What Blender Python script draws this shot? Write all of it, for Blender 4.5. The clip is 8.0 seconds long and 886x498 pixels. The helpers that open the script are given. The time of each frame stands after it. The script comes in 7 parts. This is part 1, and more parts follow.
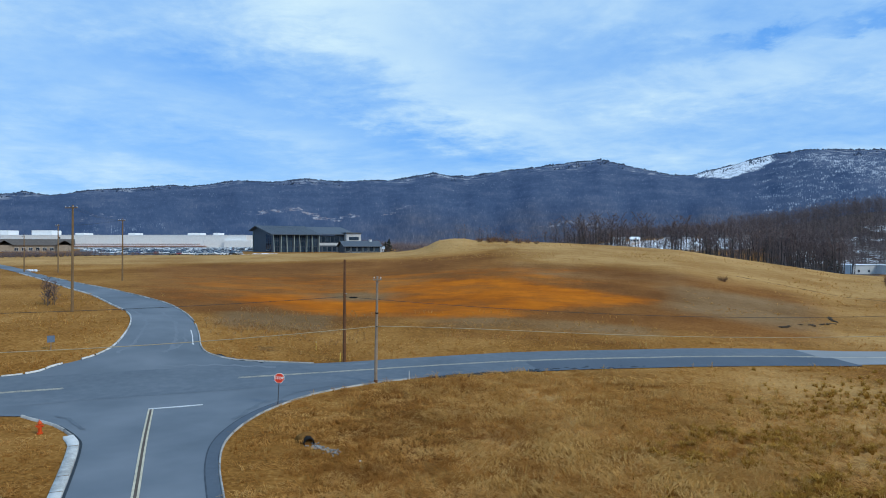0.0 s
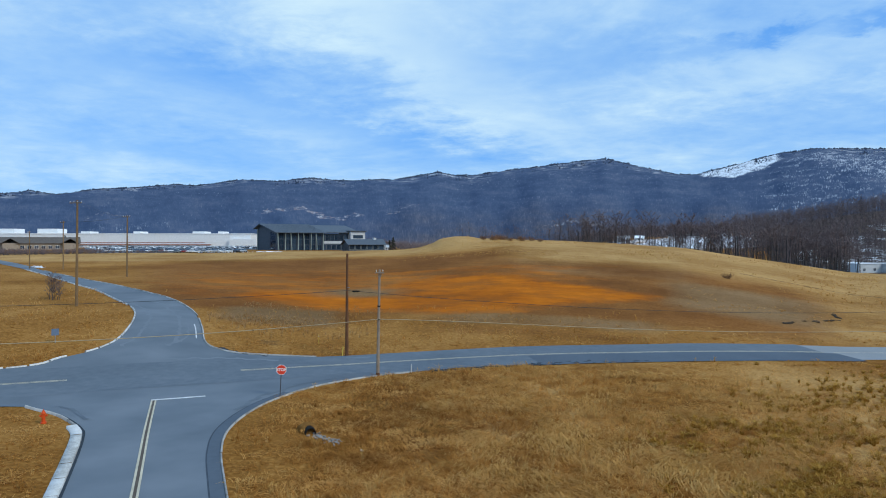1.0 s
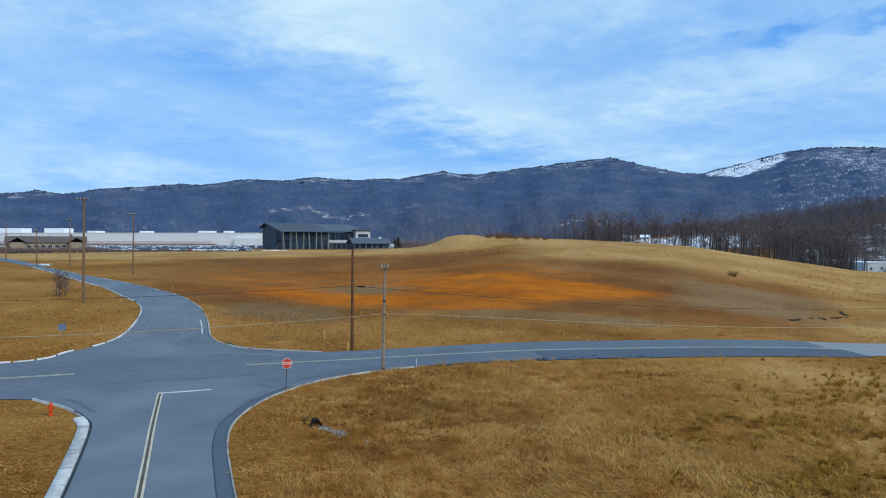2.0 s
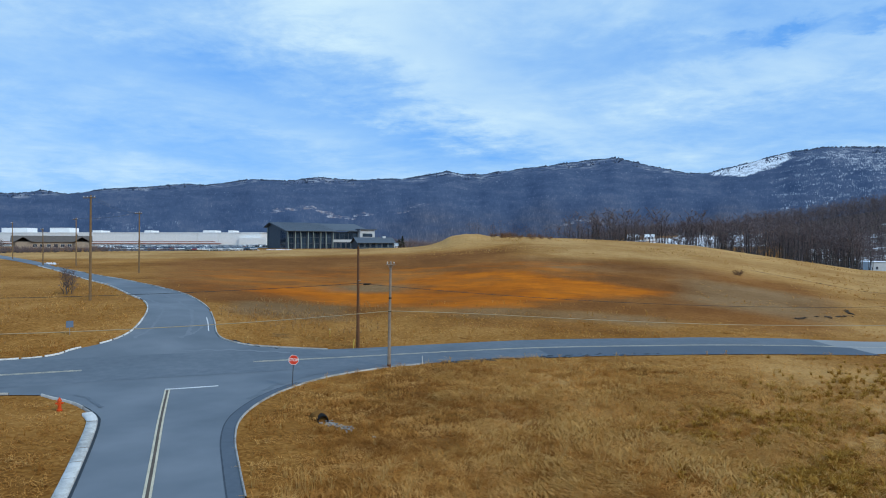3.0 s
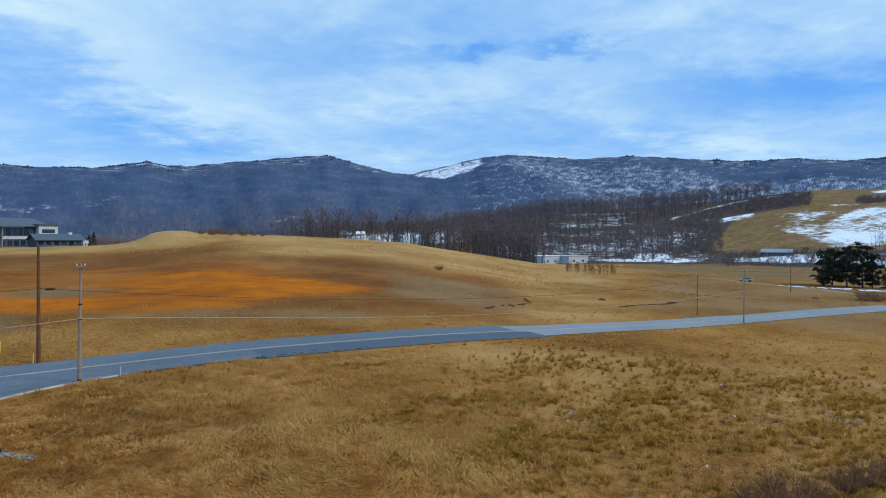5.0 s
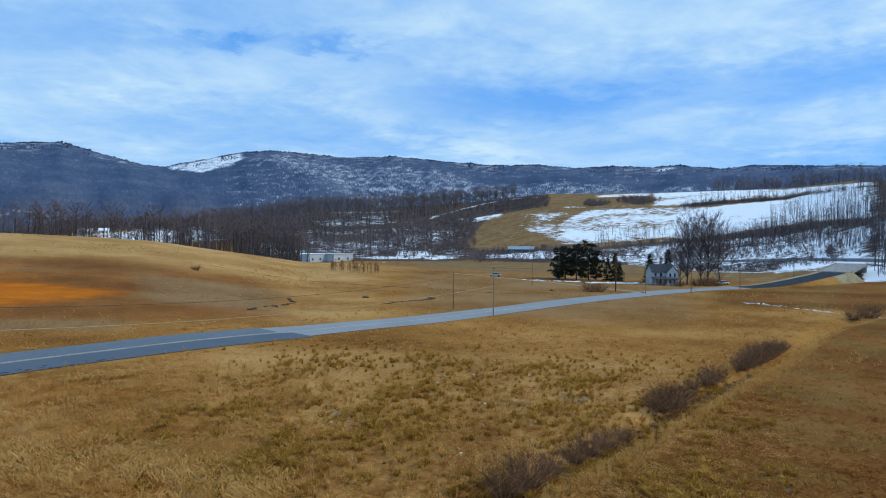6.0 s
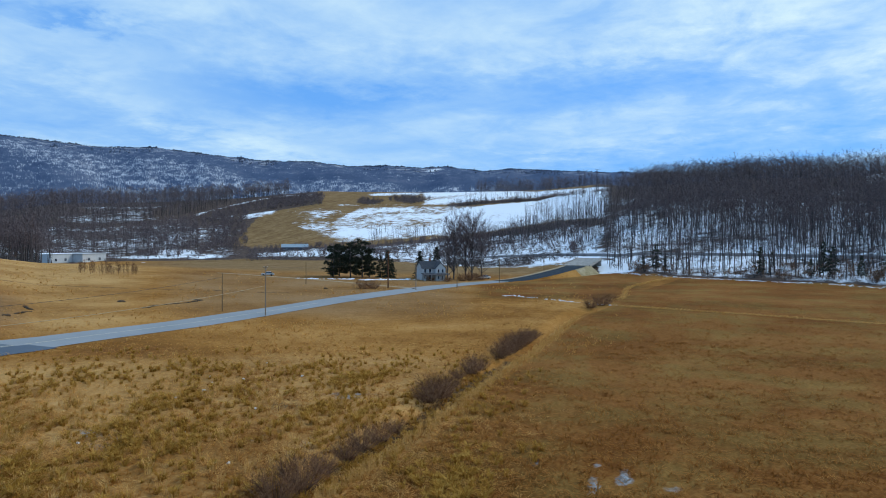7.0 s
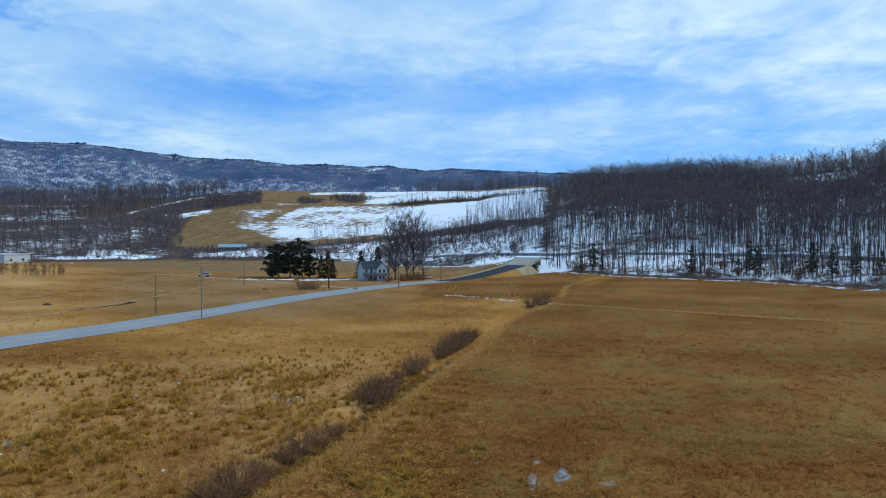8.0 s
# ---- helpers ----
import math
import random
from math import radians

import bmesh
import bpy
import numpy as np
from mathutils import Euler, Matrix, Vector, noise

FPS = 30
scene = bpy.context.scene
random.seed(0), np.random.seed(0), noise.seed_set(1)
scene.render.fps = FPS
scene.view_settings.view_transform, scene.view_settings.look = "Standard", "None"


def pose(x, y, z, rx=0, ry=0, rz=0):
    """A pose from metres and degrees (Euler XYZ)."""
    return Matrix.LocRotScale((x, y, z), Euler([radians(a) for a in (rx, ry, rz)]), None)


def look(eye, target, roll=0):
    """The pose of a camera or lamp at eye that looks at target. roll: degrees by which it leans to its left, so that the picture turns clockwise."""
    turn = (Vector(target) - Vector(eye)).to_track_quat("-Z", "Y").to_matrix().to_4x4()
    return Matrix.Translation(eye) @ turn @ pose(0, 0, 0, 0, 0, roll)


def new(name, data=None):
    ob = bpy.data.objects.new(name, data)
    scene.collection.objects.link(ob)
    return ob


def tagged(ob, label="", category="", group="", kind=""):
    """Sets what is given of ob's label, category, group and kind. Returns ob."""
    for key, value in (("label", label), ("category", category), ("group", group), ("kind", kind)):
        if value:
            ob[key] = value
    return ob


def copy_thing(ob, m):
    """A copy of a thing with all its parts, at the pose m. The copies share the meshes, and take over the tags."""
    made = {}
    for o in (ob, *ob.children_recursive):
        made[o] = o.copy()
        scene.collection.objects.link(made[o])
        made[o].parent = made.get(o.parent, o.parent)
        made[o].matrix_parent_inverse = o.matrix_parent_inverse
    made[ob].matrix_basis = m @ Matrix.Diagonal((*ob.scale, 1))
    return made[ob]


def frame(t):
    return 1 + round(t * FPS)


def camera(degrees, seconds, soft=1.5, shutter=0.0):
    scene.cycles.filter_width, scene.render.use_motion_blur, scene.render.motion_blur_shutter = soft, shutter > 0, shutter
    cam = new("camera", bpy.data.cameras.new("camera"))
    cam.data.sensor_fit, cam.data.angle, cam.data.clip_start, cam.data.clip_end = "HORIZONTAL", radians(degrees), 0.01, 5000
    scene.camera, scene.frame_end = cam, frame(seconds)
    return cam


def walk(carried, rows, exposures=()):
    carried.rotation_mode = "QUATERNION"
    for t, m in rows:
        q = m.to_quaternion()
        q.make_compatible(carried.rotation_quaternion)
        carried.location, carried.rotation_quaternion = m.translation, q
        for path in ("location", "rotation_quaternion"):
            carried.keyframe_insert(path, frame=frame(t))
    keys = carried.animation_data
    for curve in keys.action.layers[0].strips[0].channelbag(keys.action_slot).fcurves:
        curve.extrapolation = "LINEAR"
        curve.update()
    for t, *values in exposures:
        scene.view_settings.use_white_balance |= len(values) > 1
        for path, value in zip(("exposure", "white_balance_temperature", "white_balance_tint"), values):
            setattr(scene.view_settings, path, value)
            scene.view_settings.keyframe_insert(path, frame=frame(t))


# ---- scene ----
cam = camera(65.94, 8.0, soft=1.0)
# seconds, place in metres, tilt, lean and turn in degrees
PATH = (
    (0.0, 0.056, 0.347, 12.976, 89.556, -0.021, 1.695),
    (0.5, 0.184, 0.279, 12.699, 89.536, -0.054, 1.865),
    (1.0, 0.279, 0.249, 12.418, 89.491, -0.068, 2.067),
    (1.5, 0.276, 0.247, 12.163, 89.476, -0.057, 2.246),
    (3.0, 0.110, 0.064, 11.711, 89.455, -0.054, 2.824),
    (3.5, 0.000, 0.000, 11.700, 89.443, -0.060, 2.569),
    (3.7, 0.001, -0.039, 11.714, 89.430, -0.066, 1.210),
    (4.0, 0.004, -0.107, 11.760, 89.375, -0.060, -2.594),
    (4.5, -0.050, -0.197, 11.833, 89.291, -0.019, -11.386),
    (4.7, -0.043, -0.215, 11.871, 89.250, -0.020, -15.150),
    (5.8, 0.117, -0.241, 12.155, 89.040, -0.100, -36.540),
    (6.0, 0.143, -0.260, 12.206, 89.007, -0.108, -40.402),
    (6.5, 0.171, -0.397, 12.312, 88.919, -0.086, -49.459),
    (7.0, 0.149, -0.568, 12.380, 88.823, -0.081, -59.135),
    (7.2, 0.133, -0.603, 12.403, 88.812, -0.064, -61.950),
    (7.5, 0.108, -0.625, 12.434, 88.809, -0.062, -63.557),
    (8.0, 0.072, -0.647, 12.474, 88.798, -0.082, -64.035),
)
walk(cam, [(t, pose(*p)) for t, *p in PATH])

# ---------------------------------------------------------------- sky and sun
SUN_UP, SUN_ROUND = 39, 124
world = bpy.data.worlds.new("world")
scene.world = world
world.use_nodes = True
wt = world.node_tree


def wmath(op, a, b=None, c=None):
    n = wt.nodes.new("ShaderNodeMath")
    n.operation = op
    for i, v in enumerate((a, b, c)):
        if v is None:
            continue
        if isinstance(v, (int, float)):
            n.inputs[i].default_value = v
        else:
            wt.links.new(v, n.inputs[i])
    return n.outputs[0]


def wramp(v, *stops):
    n = wt.nodes.new("ShaderNodeValToRGB")
    wt.links.new(v, n.inputs[0])
    while len(n.color_ramp.elements) < len(stops):
        n.color_ramp.elements.new(0.5)
    for e, (p, c) in zip(n.color_ramp.elements, stops):
        e.position, e.color = p, (*((c,) * 3 if isinstance(c, (int, float)) else c), 1)
    return n.outputs[0]


def wmix(f, a, b, how="MIX"):
    n = wt.nodes.new("ShaderNodeMix")
    n.data_type, n.blend_type = "RGBA", how
    for sock, v in ((n.inputs[0], f), (n.inputs[6], a), (n.inputs[7], b)):
        if isinstance(v, (int, float)):
            sock.default_value = v
        elif isinstance(v, tuple):
            sock.default_value = (*v, 1)
        else:
            wt.links.new(v, sock)
    return n.outputs[2]


sky = wt.nodes.new("ShaderNodeTexSky")
sky.sky_type, sky.sun_disc = "NISHITA", False
sky.sun_elevation, sky.sun_rotation = radians(SUN_UP), radians(SUN_ROUND)
sky.air_density, sky.dust_density, sky.ozone_density = 1.0, 0.6, 2.5
wdir = wt.nodes.new("ShaderNodeTexCoord").outputs["Generated"]


# clouds lie in a level layer, so they crowd together towards the horizon
wsep = wt.nodes.new("ShaderNodeSeparateXYZ")
wt.links.new(wdir, wsep.inputs[0])
wx, wy, wz = wsep.outputs
high = wmath("ADD", wmath("MAXIMUM", wz, 0.0), 0.13)
layer = wt.nodes.new("ShaderNodeCombineXYZ")
wt.links.new(wmath("DIVIDE", wx, high), layer.inputs[0])
wt.links.new(wmath("DIVIDE", wy, high), layer.inputs[1])


def wlayer(scale, detail, rough, distort, shift):
    m = wt.nodes.new("ShaderNodeMapping")
    m.inputs["Location"].default_value = shift
    wt.links.new(layer.outputs[0], m.inputs[0])
    n = wt.nodes.new("ShaderNodeTexNoise")
    n.inputs["Scale"].default_value, n.inputs["Detail"].default_value = scale, detail
    n.inputs["Roughness"].default_value, n.inputs["Distortion"].default_value = rough, distort
    wt.links.new(m.outputs[0], n.inputs[0])
    return n.outputs[0]


banks = wlayer(1.1, 4, 0.55, 0.5, (2.7, 1.1, 0.4))
wisps = wlayer(2.9, 7, 0.62, 0.35, (7.3, 2.2, 0.9))
flakes = wlayer(8.5, 6, 0.6, 0.25, (1.3, 5.2, 2.9))
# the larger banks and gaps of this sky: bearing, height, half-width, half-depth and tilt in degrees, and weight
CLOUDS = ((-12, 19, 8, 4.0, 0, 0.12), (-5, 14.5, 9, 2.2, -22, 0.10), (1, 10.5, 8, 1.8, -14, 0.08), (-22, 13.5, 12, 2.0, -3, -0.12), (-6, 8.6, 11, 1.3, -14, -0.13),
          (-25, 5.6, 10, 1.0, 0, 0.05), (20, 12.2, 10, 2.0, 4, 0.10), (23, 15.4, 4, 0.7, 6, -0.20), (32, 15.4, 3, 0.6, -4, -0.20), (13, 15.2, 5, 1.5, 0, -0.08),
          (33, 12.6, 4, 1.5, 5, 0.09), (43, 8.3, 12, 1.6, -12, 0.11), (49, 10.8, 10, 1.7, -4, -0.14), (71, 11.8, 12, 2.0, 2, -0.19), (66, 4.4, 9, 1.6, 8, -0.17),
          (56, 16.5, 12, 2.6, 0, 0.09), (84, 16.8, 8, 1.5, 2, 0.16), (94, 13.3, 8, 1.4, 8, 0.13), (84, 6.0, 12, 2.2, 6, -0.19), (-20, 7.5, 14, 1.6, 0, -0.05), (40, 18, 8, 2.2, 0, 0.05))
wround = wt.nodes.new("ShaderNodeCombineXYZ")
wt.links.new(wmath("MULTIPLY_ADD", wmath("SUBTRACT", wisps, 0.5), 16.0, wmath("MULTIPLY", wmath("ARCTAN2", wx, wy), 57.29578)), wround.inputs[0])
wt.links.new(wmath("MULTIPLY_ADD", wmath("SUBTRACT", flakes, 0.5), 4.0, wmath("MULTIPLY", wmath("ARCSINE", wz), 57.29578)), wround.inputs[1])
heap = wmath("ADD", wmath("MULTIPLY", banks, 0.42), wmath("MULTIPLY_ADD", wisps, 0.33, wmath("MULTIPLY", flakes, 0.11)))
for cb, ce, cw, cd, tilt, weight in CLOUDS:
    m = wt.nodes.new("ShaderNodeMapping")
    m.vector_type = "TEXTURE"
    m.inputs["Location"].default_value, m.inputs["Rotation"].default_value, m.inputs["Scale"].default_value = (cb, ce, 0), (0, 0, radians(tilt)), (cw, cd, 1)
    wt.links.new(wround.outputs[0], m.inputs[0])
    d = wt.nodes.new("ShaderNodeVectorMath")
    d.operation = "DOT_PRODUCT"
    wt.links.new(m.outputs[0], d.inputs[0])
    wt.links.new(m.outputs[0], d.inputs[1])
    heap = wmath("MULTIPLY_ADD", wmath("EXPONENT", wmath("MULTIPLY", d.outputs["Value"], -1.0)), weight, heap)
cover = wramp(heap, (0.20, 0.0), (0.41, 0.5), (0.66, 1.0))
glow = wt.nodes.new("ShaderNodeVectorMath")
glow.operation = "DOT_PRODUCT"
wt.links.new(wdir, glow.inputs[0])
glow.inputs[1].default_value = (math.sin(radians(SUN_ROUND)) * math.cos(radians(SUN_UP)), math.cos(radians(SUN_ROUND)) * math.cos(radians(SUN_UP)), math.sin(radians(SUN_UP)))
thin = wmath("POWER", wmath("MAXIMUM", glow.outputs["Value"], 0.0), 3.2)
cover = wmath("MINIMUM", wmath("ADD", cover, wmath("MULTIPLY", wmath("MULTIPLY", thin, wramp(wisps, (0.36, 0.25), (0.62, 1.0))), 0.5)), 1.1)
blue = wmix(1.0, sky.outputs[0], (0.075, 0.125, 0.20), "MULTIPLY")
veil = wramp(cover, (0.0, (0.135, 0.40, 0.90)), (0.5, (0.325, 0.585, 0.945)), (1.0, (0.66, 0.88, 1.0)))
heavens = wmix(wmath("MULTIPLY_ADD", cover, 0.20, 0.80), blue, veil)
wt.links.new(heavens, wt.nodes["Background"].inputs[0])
wt.nodes["Background"].inputs[1].default_value = 1.0

sun = new("sun", bpy.data.lights.new("sun", "SUN"))
sun.data.energy, sun.data.angle, sun.data.color = 1.9, radians(12), (0.99, 0.955, 0.86)
sun.matrix_world = look(Vector((math.sin(radians(SUN_ROUND)) * 60, math.cos(radians(SUN_ROUND)) * 60, 60 * math.tan(radians(SUN_UP)))), (0, 0, 0))


# ---------------------------------------------------------------- materials
def surface(name, colours, scale=1.0, rough=0.85, bump=0.3, fine=8.0, metal=0.0, island=0.0, each=0.0, spec=0.3, space="Object", span=(0.32, 0.36), leafy=False):
    """A material of two or three colours, mixed by a broad and a fine noise, with a fine relief."""
    m = bpy.data.materials.new(name)
    m.use_nodes = True
    t = m.node_tree
    out = t.nodes["Principled BSDF"]
    co = t.nodes.new("ShaderNodeTexCoord").outputs["Object"] if space == "Object" else t.nodes.new("ShaderNodeNewGeometry").outputs["Position"]
    noises = []
    for s, d in ((scale, 4), (scale * fine, 3)):
        n = t.nodes.new("ShaderNodeTexNoise")
        n.inputs["Scale"].default_value, n.inputs["Detail"].default_value = s, d
        t.links.new(co, n.inputs["Vector"])
        noises.append(n.outputs[0])
    add = t.nodes.new("ShaderNodeMath")
    add.operation = "MULTIPLY_ADD"
    add.inputs[1].default_value = 0.45
    t.links.new(noises[1], add.inputs[0])
    half = t.nodes.new("ShaderNodeMath")
    half.operation = "MULTIPLY"
    half.inputs[1].default_value = 0.55
    t.links.new(noises[0], half.inputs[0])
    t.links.new(half.outputs[0], add.inputs[2])
    value = add.outputs[0]
    for kind, amount, sock in (("ShaderNodeNewGeometry", island, "Random Per Island"), ("ShaderNodeObjectInfo", each, "Random")):
        if amount:
            r = t.nodes.new(kind)
            k = t.nodes.new("ShaderNodeMath")
            k.operation = "MULTIPLY_ADD"
            k.inputs[1].default_value = amount
            t.links.new(r.outputs[sock], k.inputs[0])
            sub = t.nodes.new("ShaderNodeMath")
            sub.operation = "SUBTRACT"
            sub.inputs[1].default_value = amount / 2
            t.links.new(value, sub.inputs[0])
            t.links.new(sub.outputs[0], k.inputs[2])
            value = k.outputs[0]
    ramp = t.nodes.new("ShaderNodeValToRGB")
    while len(ramp.color_ramp.elements) < len(colours):
        ramp.color_ramp.elements.new(0.5)
    for i, (e, c) in enumerate(zip(ramp.color_ramp.elements, colours)):
        e.position, e.color = span[0] + span[1] * i / max(1, len(colours) - 1), (*c, 1)
    t.links.new(value, ramp.inputs[0])
    t.links.new(ramp.outputs[0], out.inputs["Base Color"])
    out.inputs["Roughness"].default_value, out.inputs["Metallic"].default_value = rough, metal
    out.inputs["Specular IOR Level"].default_value = spec
    if leafy:  # thin dry blades let some light through
        through_leaf = t.nodes.new("ShaderNodeBsdfTranslucent")
        t.links.new(ramp.outputs[0], through_leaf.inputs[0])
        both = t.nodes.new("ShaderNodeMixShader")
        both.inputs[0].default_value = 0.45
        t.links.new(out.outputs[0], both.inputs[1])
        t.links.new(through_leaf.outputs[0], both.inputs[2])
        t.links.new(both.outputs[0], t.nodes["Material Output"].inputs[0])
    elif bump:
        b = t.nodes.new("ShaderNodeBump")
        b.inputs["Strength"].default_value, b.inputs["Distance"].default_value = bump, 0.02
        t.links.new(noises[1], b.inputs["Height"])
        t.links.new(b.outputs[0], out.inputs["Normal"])
    return m


ASPHALT = surface("asphalt", ((0.100, 0.124, 0.152), (0.128, 0.156, 0.187), (0.164, 0.192, 0.224)), 0.07, 0.82, 0.1, 3, span=(0.36, 0.28), spec=0.25, space="w")
ASPHALT_MAIN = surface("main_asphalt", ((0.090, 0.114, 0.142), (0.113, 0.140, 0.170), (0.142, 0.169, 0.200)), 0.12, 0.82, 0.25, 12, spec=0.25, space="w")
ASPHALT_PALE = surface("pale_asphalt", ((0.20, 0.22, 0.235), (0.27, 0.285, 0.30)), 0.15, 0.85, 0.25, 50, space="w")
ASPHALT_DARK = surface("dark_asphalt", ((0.034, 0.044, 0.056), (0.060, 0.074, 0.088)), 0.6, 1.0, 0.25, 40, spec=0.0, space="w")
PALE_CONCRETE = surface("pale_concrete", ((0.34, 0.33, 0.31), (0.56, 0.56, 0.54), (0.68, 0.68, 0.67)), 1.6, 0.9, 0.4, 8, each=0.2, space="w")
TAR = surface("brown_tar", ((0.07, 0.055, 0.045), (0.12, 0.095, 0.075)), 1.0, 0.85, 0.2, 9, space="w")
CONCRETE = surface("concrete", ((0.20, 0.195, 0.185), (0.36, 0.35, 0.33), (0.48, 0.47, 0.45)), 0.8, 0.9, 0.4, 12, each=0.3, space="w")
PAINT_YELLOW = surface("yellow_paint", ((0.42, 0.38, 0.28), (0.64, 0.58, 0.44)), 0.9, 0.7, 0.1, 9, space="w")
PAINT_WHITE = surface("white_paint", ((0.45, 0.46, 0.47), (0.75, 0.76, 0.78)), 0.8, 0.7, 0.1, 9, space="w")
WOOD_GREY = surface("grey_pole_wood", ((0.20, 0.15, 0.11), (0.34, 0.27, 0.21)), 1.5, 0.9, 0.5, 10)
WOOD_BROWN = surface("brown_pole_wood", ((0.085, 0.035, 0.018), (0.17, 0.075, 0.03)), 1.2, 0.85, 0.5, 10)
WOOD_TAN = surface("tan_pole_wood", ((0.16, 0.10, 0.05), (0.26, 0.17, 0.09)), 1.2, 0.9, 0.5, 10, each=0.2)
STEEL = surface("galvanised_steel", ((0.22, 0.23, 0.25), (0.32, 0.33, 0.35)), 3, 0.5, 0.1, 8, metal=0.6)
CERAMIC = surface("pale_ceramic", ((0.55, 0.55, 0.53), (0.7, 0.7, 0.68)), 4, 0.3, 0.0)
CABLE_DARK = surface("black_cable", ((0.03, 0.03, 0.03), (0.05, 0.05, 0.05)), 4, 0.6, 0.0)
CABLE_PALE = surface("weathered_cable", ((0.32, 0.25, 0.15), (0.42, 0.34, 0.22)), 4, 0.6, 0.0)
RED = surface("sign_red", ((0.62, 0.045, 0.02), (0.72, 0.06, 0.025)), 3, 0.45, 0.0)
SIGN_WHITE = surface("sign_white", ((0.75, 0.75, 0.75), (0.85, 0.85, 0.85)), 3, 0.5, 0.0)
SIGN_BLUE = surface("sign_blue", ((0.10, 0.15, 0.24), (0.14, 0.20, 0.29)), 3, 0.5, 0.0)
HYDRANT = surface("hydrant_orange", ((0.55, 0.060, 0.008), (0.66, 0.085, 0.014)), 5, 0.5, 0.1)
YELLOW = surface("yellow_plastic", ((0.55, 0.40, 0.06), (0.7, 0.5, 0.1)), 5, 0.5, 0.05)
STONE = surface("grey_stone", ((0.08, 0.08, 0.085), (0.15, 0.15, 0.155), (0.25, 0.25, 0.25)), 2.5, 0.9, 0.4, 5, island=0.6)
PALE_STONE = surface("white_stone", ((0.55, 0.53, 0.50), (0.72, 0.71, 0.69)), 4, 0.85, 0.3, each=0.3)
PIPE = surface("dark_pipe", ((0.012, 0.012, 0.012), (0.032, 0.029, 0.026)), 3, 0.9, 0.2, spec=0.05)
SOIL = surface("dark_soil", ((0.055, 0.035, 0.02), (0.11, 0.07, 0.04)), 1.5, 0.95, 0.6, 6)
GRASS = surface("dry_grass", ((0.37, 0.170, 0.040), (0.56, 0.285, 0.078), (0.68, 0.405, 0.140)), 0.11, 0.9, 0.0, 4, island=0.08, span=(0.40, 0.20), space="w", spec=0.03, leafy=True)
STRAW = surface("straw_grass", ((0.51, 0.270, 0.072), (0.60, 0.350, 0.112), (0.68, 0.43, 0.160)), 0.3, 0.9, 0.0, 5, island=0.3, space="w", spec=0.03, leafy=True)
RUSH = surface("brown_rush", ((0.27, 0.132, 0.023), (0.43, 0.232, 0.043), (0.56, 0.340, 0.085)), 0.45, 0.9, 0.0, 5, island=0.35, space="w", spec=0.03, leafy=True)
WEEDS = surface("grey_weeds", ((0.35, 0.190, 0.072), (0.45, 0.27, 0.118), (0.53, 0.35, 0.175)), 0.3, 0.9, 0.0, 5, island=0.4, space="w", spec=0.03, leafy=True)
RUSSET = surface("russet_grass", ((0.21, 0.082, 0.018), (0.31, 0.132, 0.032), (0.40, 0.200, 0.058)), 0.1, 0.9, 0.0, 5, island=0.25, span=(0.38, 0.24), space="w", spec=0.03, leafy=True)
BARK = surface("grey_bark", ((0.036, 0.031, 0.034), (0.062, 0.055, 0.058), (0.096, 0.086, 0.089)), 0.05, 0.9, 0.0, 6, island=0.5, space="w")
TWIG = surface("winter_twigs", ((0.122, 0.088, 0.090), (0.156, 0.116, 0.118), (0.192, 0.146, 0.144)), 0.03, 0.9, 0.0, 6, island=0.12, space="w")
SHRUB = surface("shrub_twigs", ((0.105, 0.048, 0.024), (0.170, 0.082, 0.040), (0.235, 0.124, 0.064)), 0.5, 0.9, 0.0, 6, island=0.6, space="w")
# distant crowns: blue haze is put into the base colours, as on the slope
HAZY_FAR_WOOD = surface("far_woods", ((0.034, 0.052, 0.088), (0.048, 0.068, 0.110), (0.066, 0.086, 0.130)), 0.01, 0.95, 0.0, 6, island=0.7, space="w")
NEEDLES = surface("dark_needles", ((0.014, 0.021, 0.012), (0.028, 0.036, 0.019), (0.044, 0.050, 0.028)), 0.6, 0.8, 0.0, 5, island=0.6, space="w")
SNOW = surface("snow", ((0.74, 0.79, 0.86), (0.84, 0.87, 0.92)), 0.4, 0.7, 0.3, 8, space="w")
ROOF_GREY = surface("grey_metal_roof", ((0.062, 0.080, 0.105), (0.092, 0.114, 0.142)), 0.5, 0.6, 0.1, 9)
WALL_SLATE = surface("slate_cladding", ((0.045, 0.060, 0.082), (0.075, 0.092, 0.118)), 0.6, 0.6, 0.2, 9)
WALL_PALE = surface("pale_cladding", ((0.42, 0.45, 0.48), (0.54, 0.57, 0.60)), 0.5, 0.7, 0.1, 9)
WALL_WHITE = surface("white_siding", ((0.70, 0.72, 0.74), (0.82, 0.83, 0.84)), 0.6, 0.75, 0.15, 10)
WALL_TAN = surface("tan_siding", ((0.27, 0.22, 0.17), (0.37, 0.31, 0.25)), 0.6, 0.8, 0.2, 10)
ROOF_BROWN = surface("brown_shingles", ((0.085, 0.075, 0.07), (0.13, 0.115, 0.105)), 0.8, 0.9, 0.3, 10)
ROOF_DARK = surface("dark_shingles", ((0.055, 0.055, 0.062), (0.09, 0.09, 0.1)), 0.8, 0.9, 0.3, 10)
COLUMN = surface("pale_green_column", ((0.20, 0.25, 0.24), (0.28, 0.33, 0.31)), 0.6, 0.6, 0.1)
GLASS = surface("dark_window_glass", ((0.012, 0.024, 0.042), (0.035, 0.060, 0.095)), 0.4, 0.05, 0.0, spec=0.7, each=0.8)
RED_TRIM = surface("red_trim", ((0.27, 0.095, 0.06), (0.38, 0.15, 0.10)), 0.6, 0.7, 0.0)
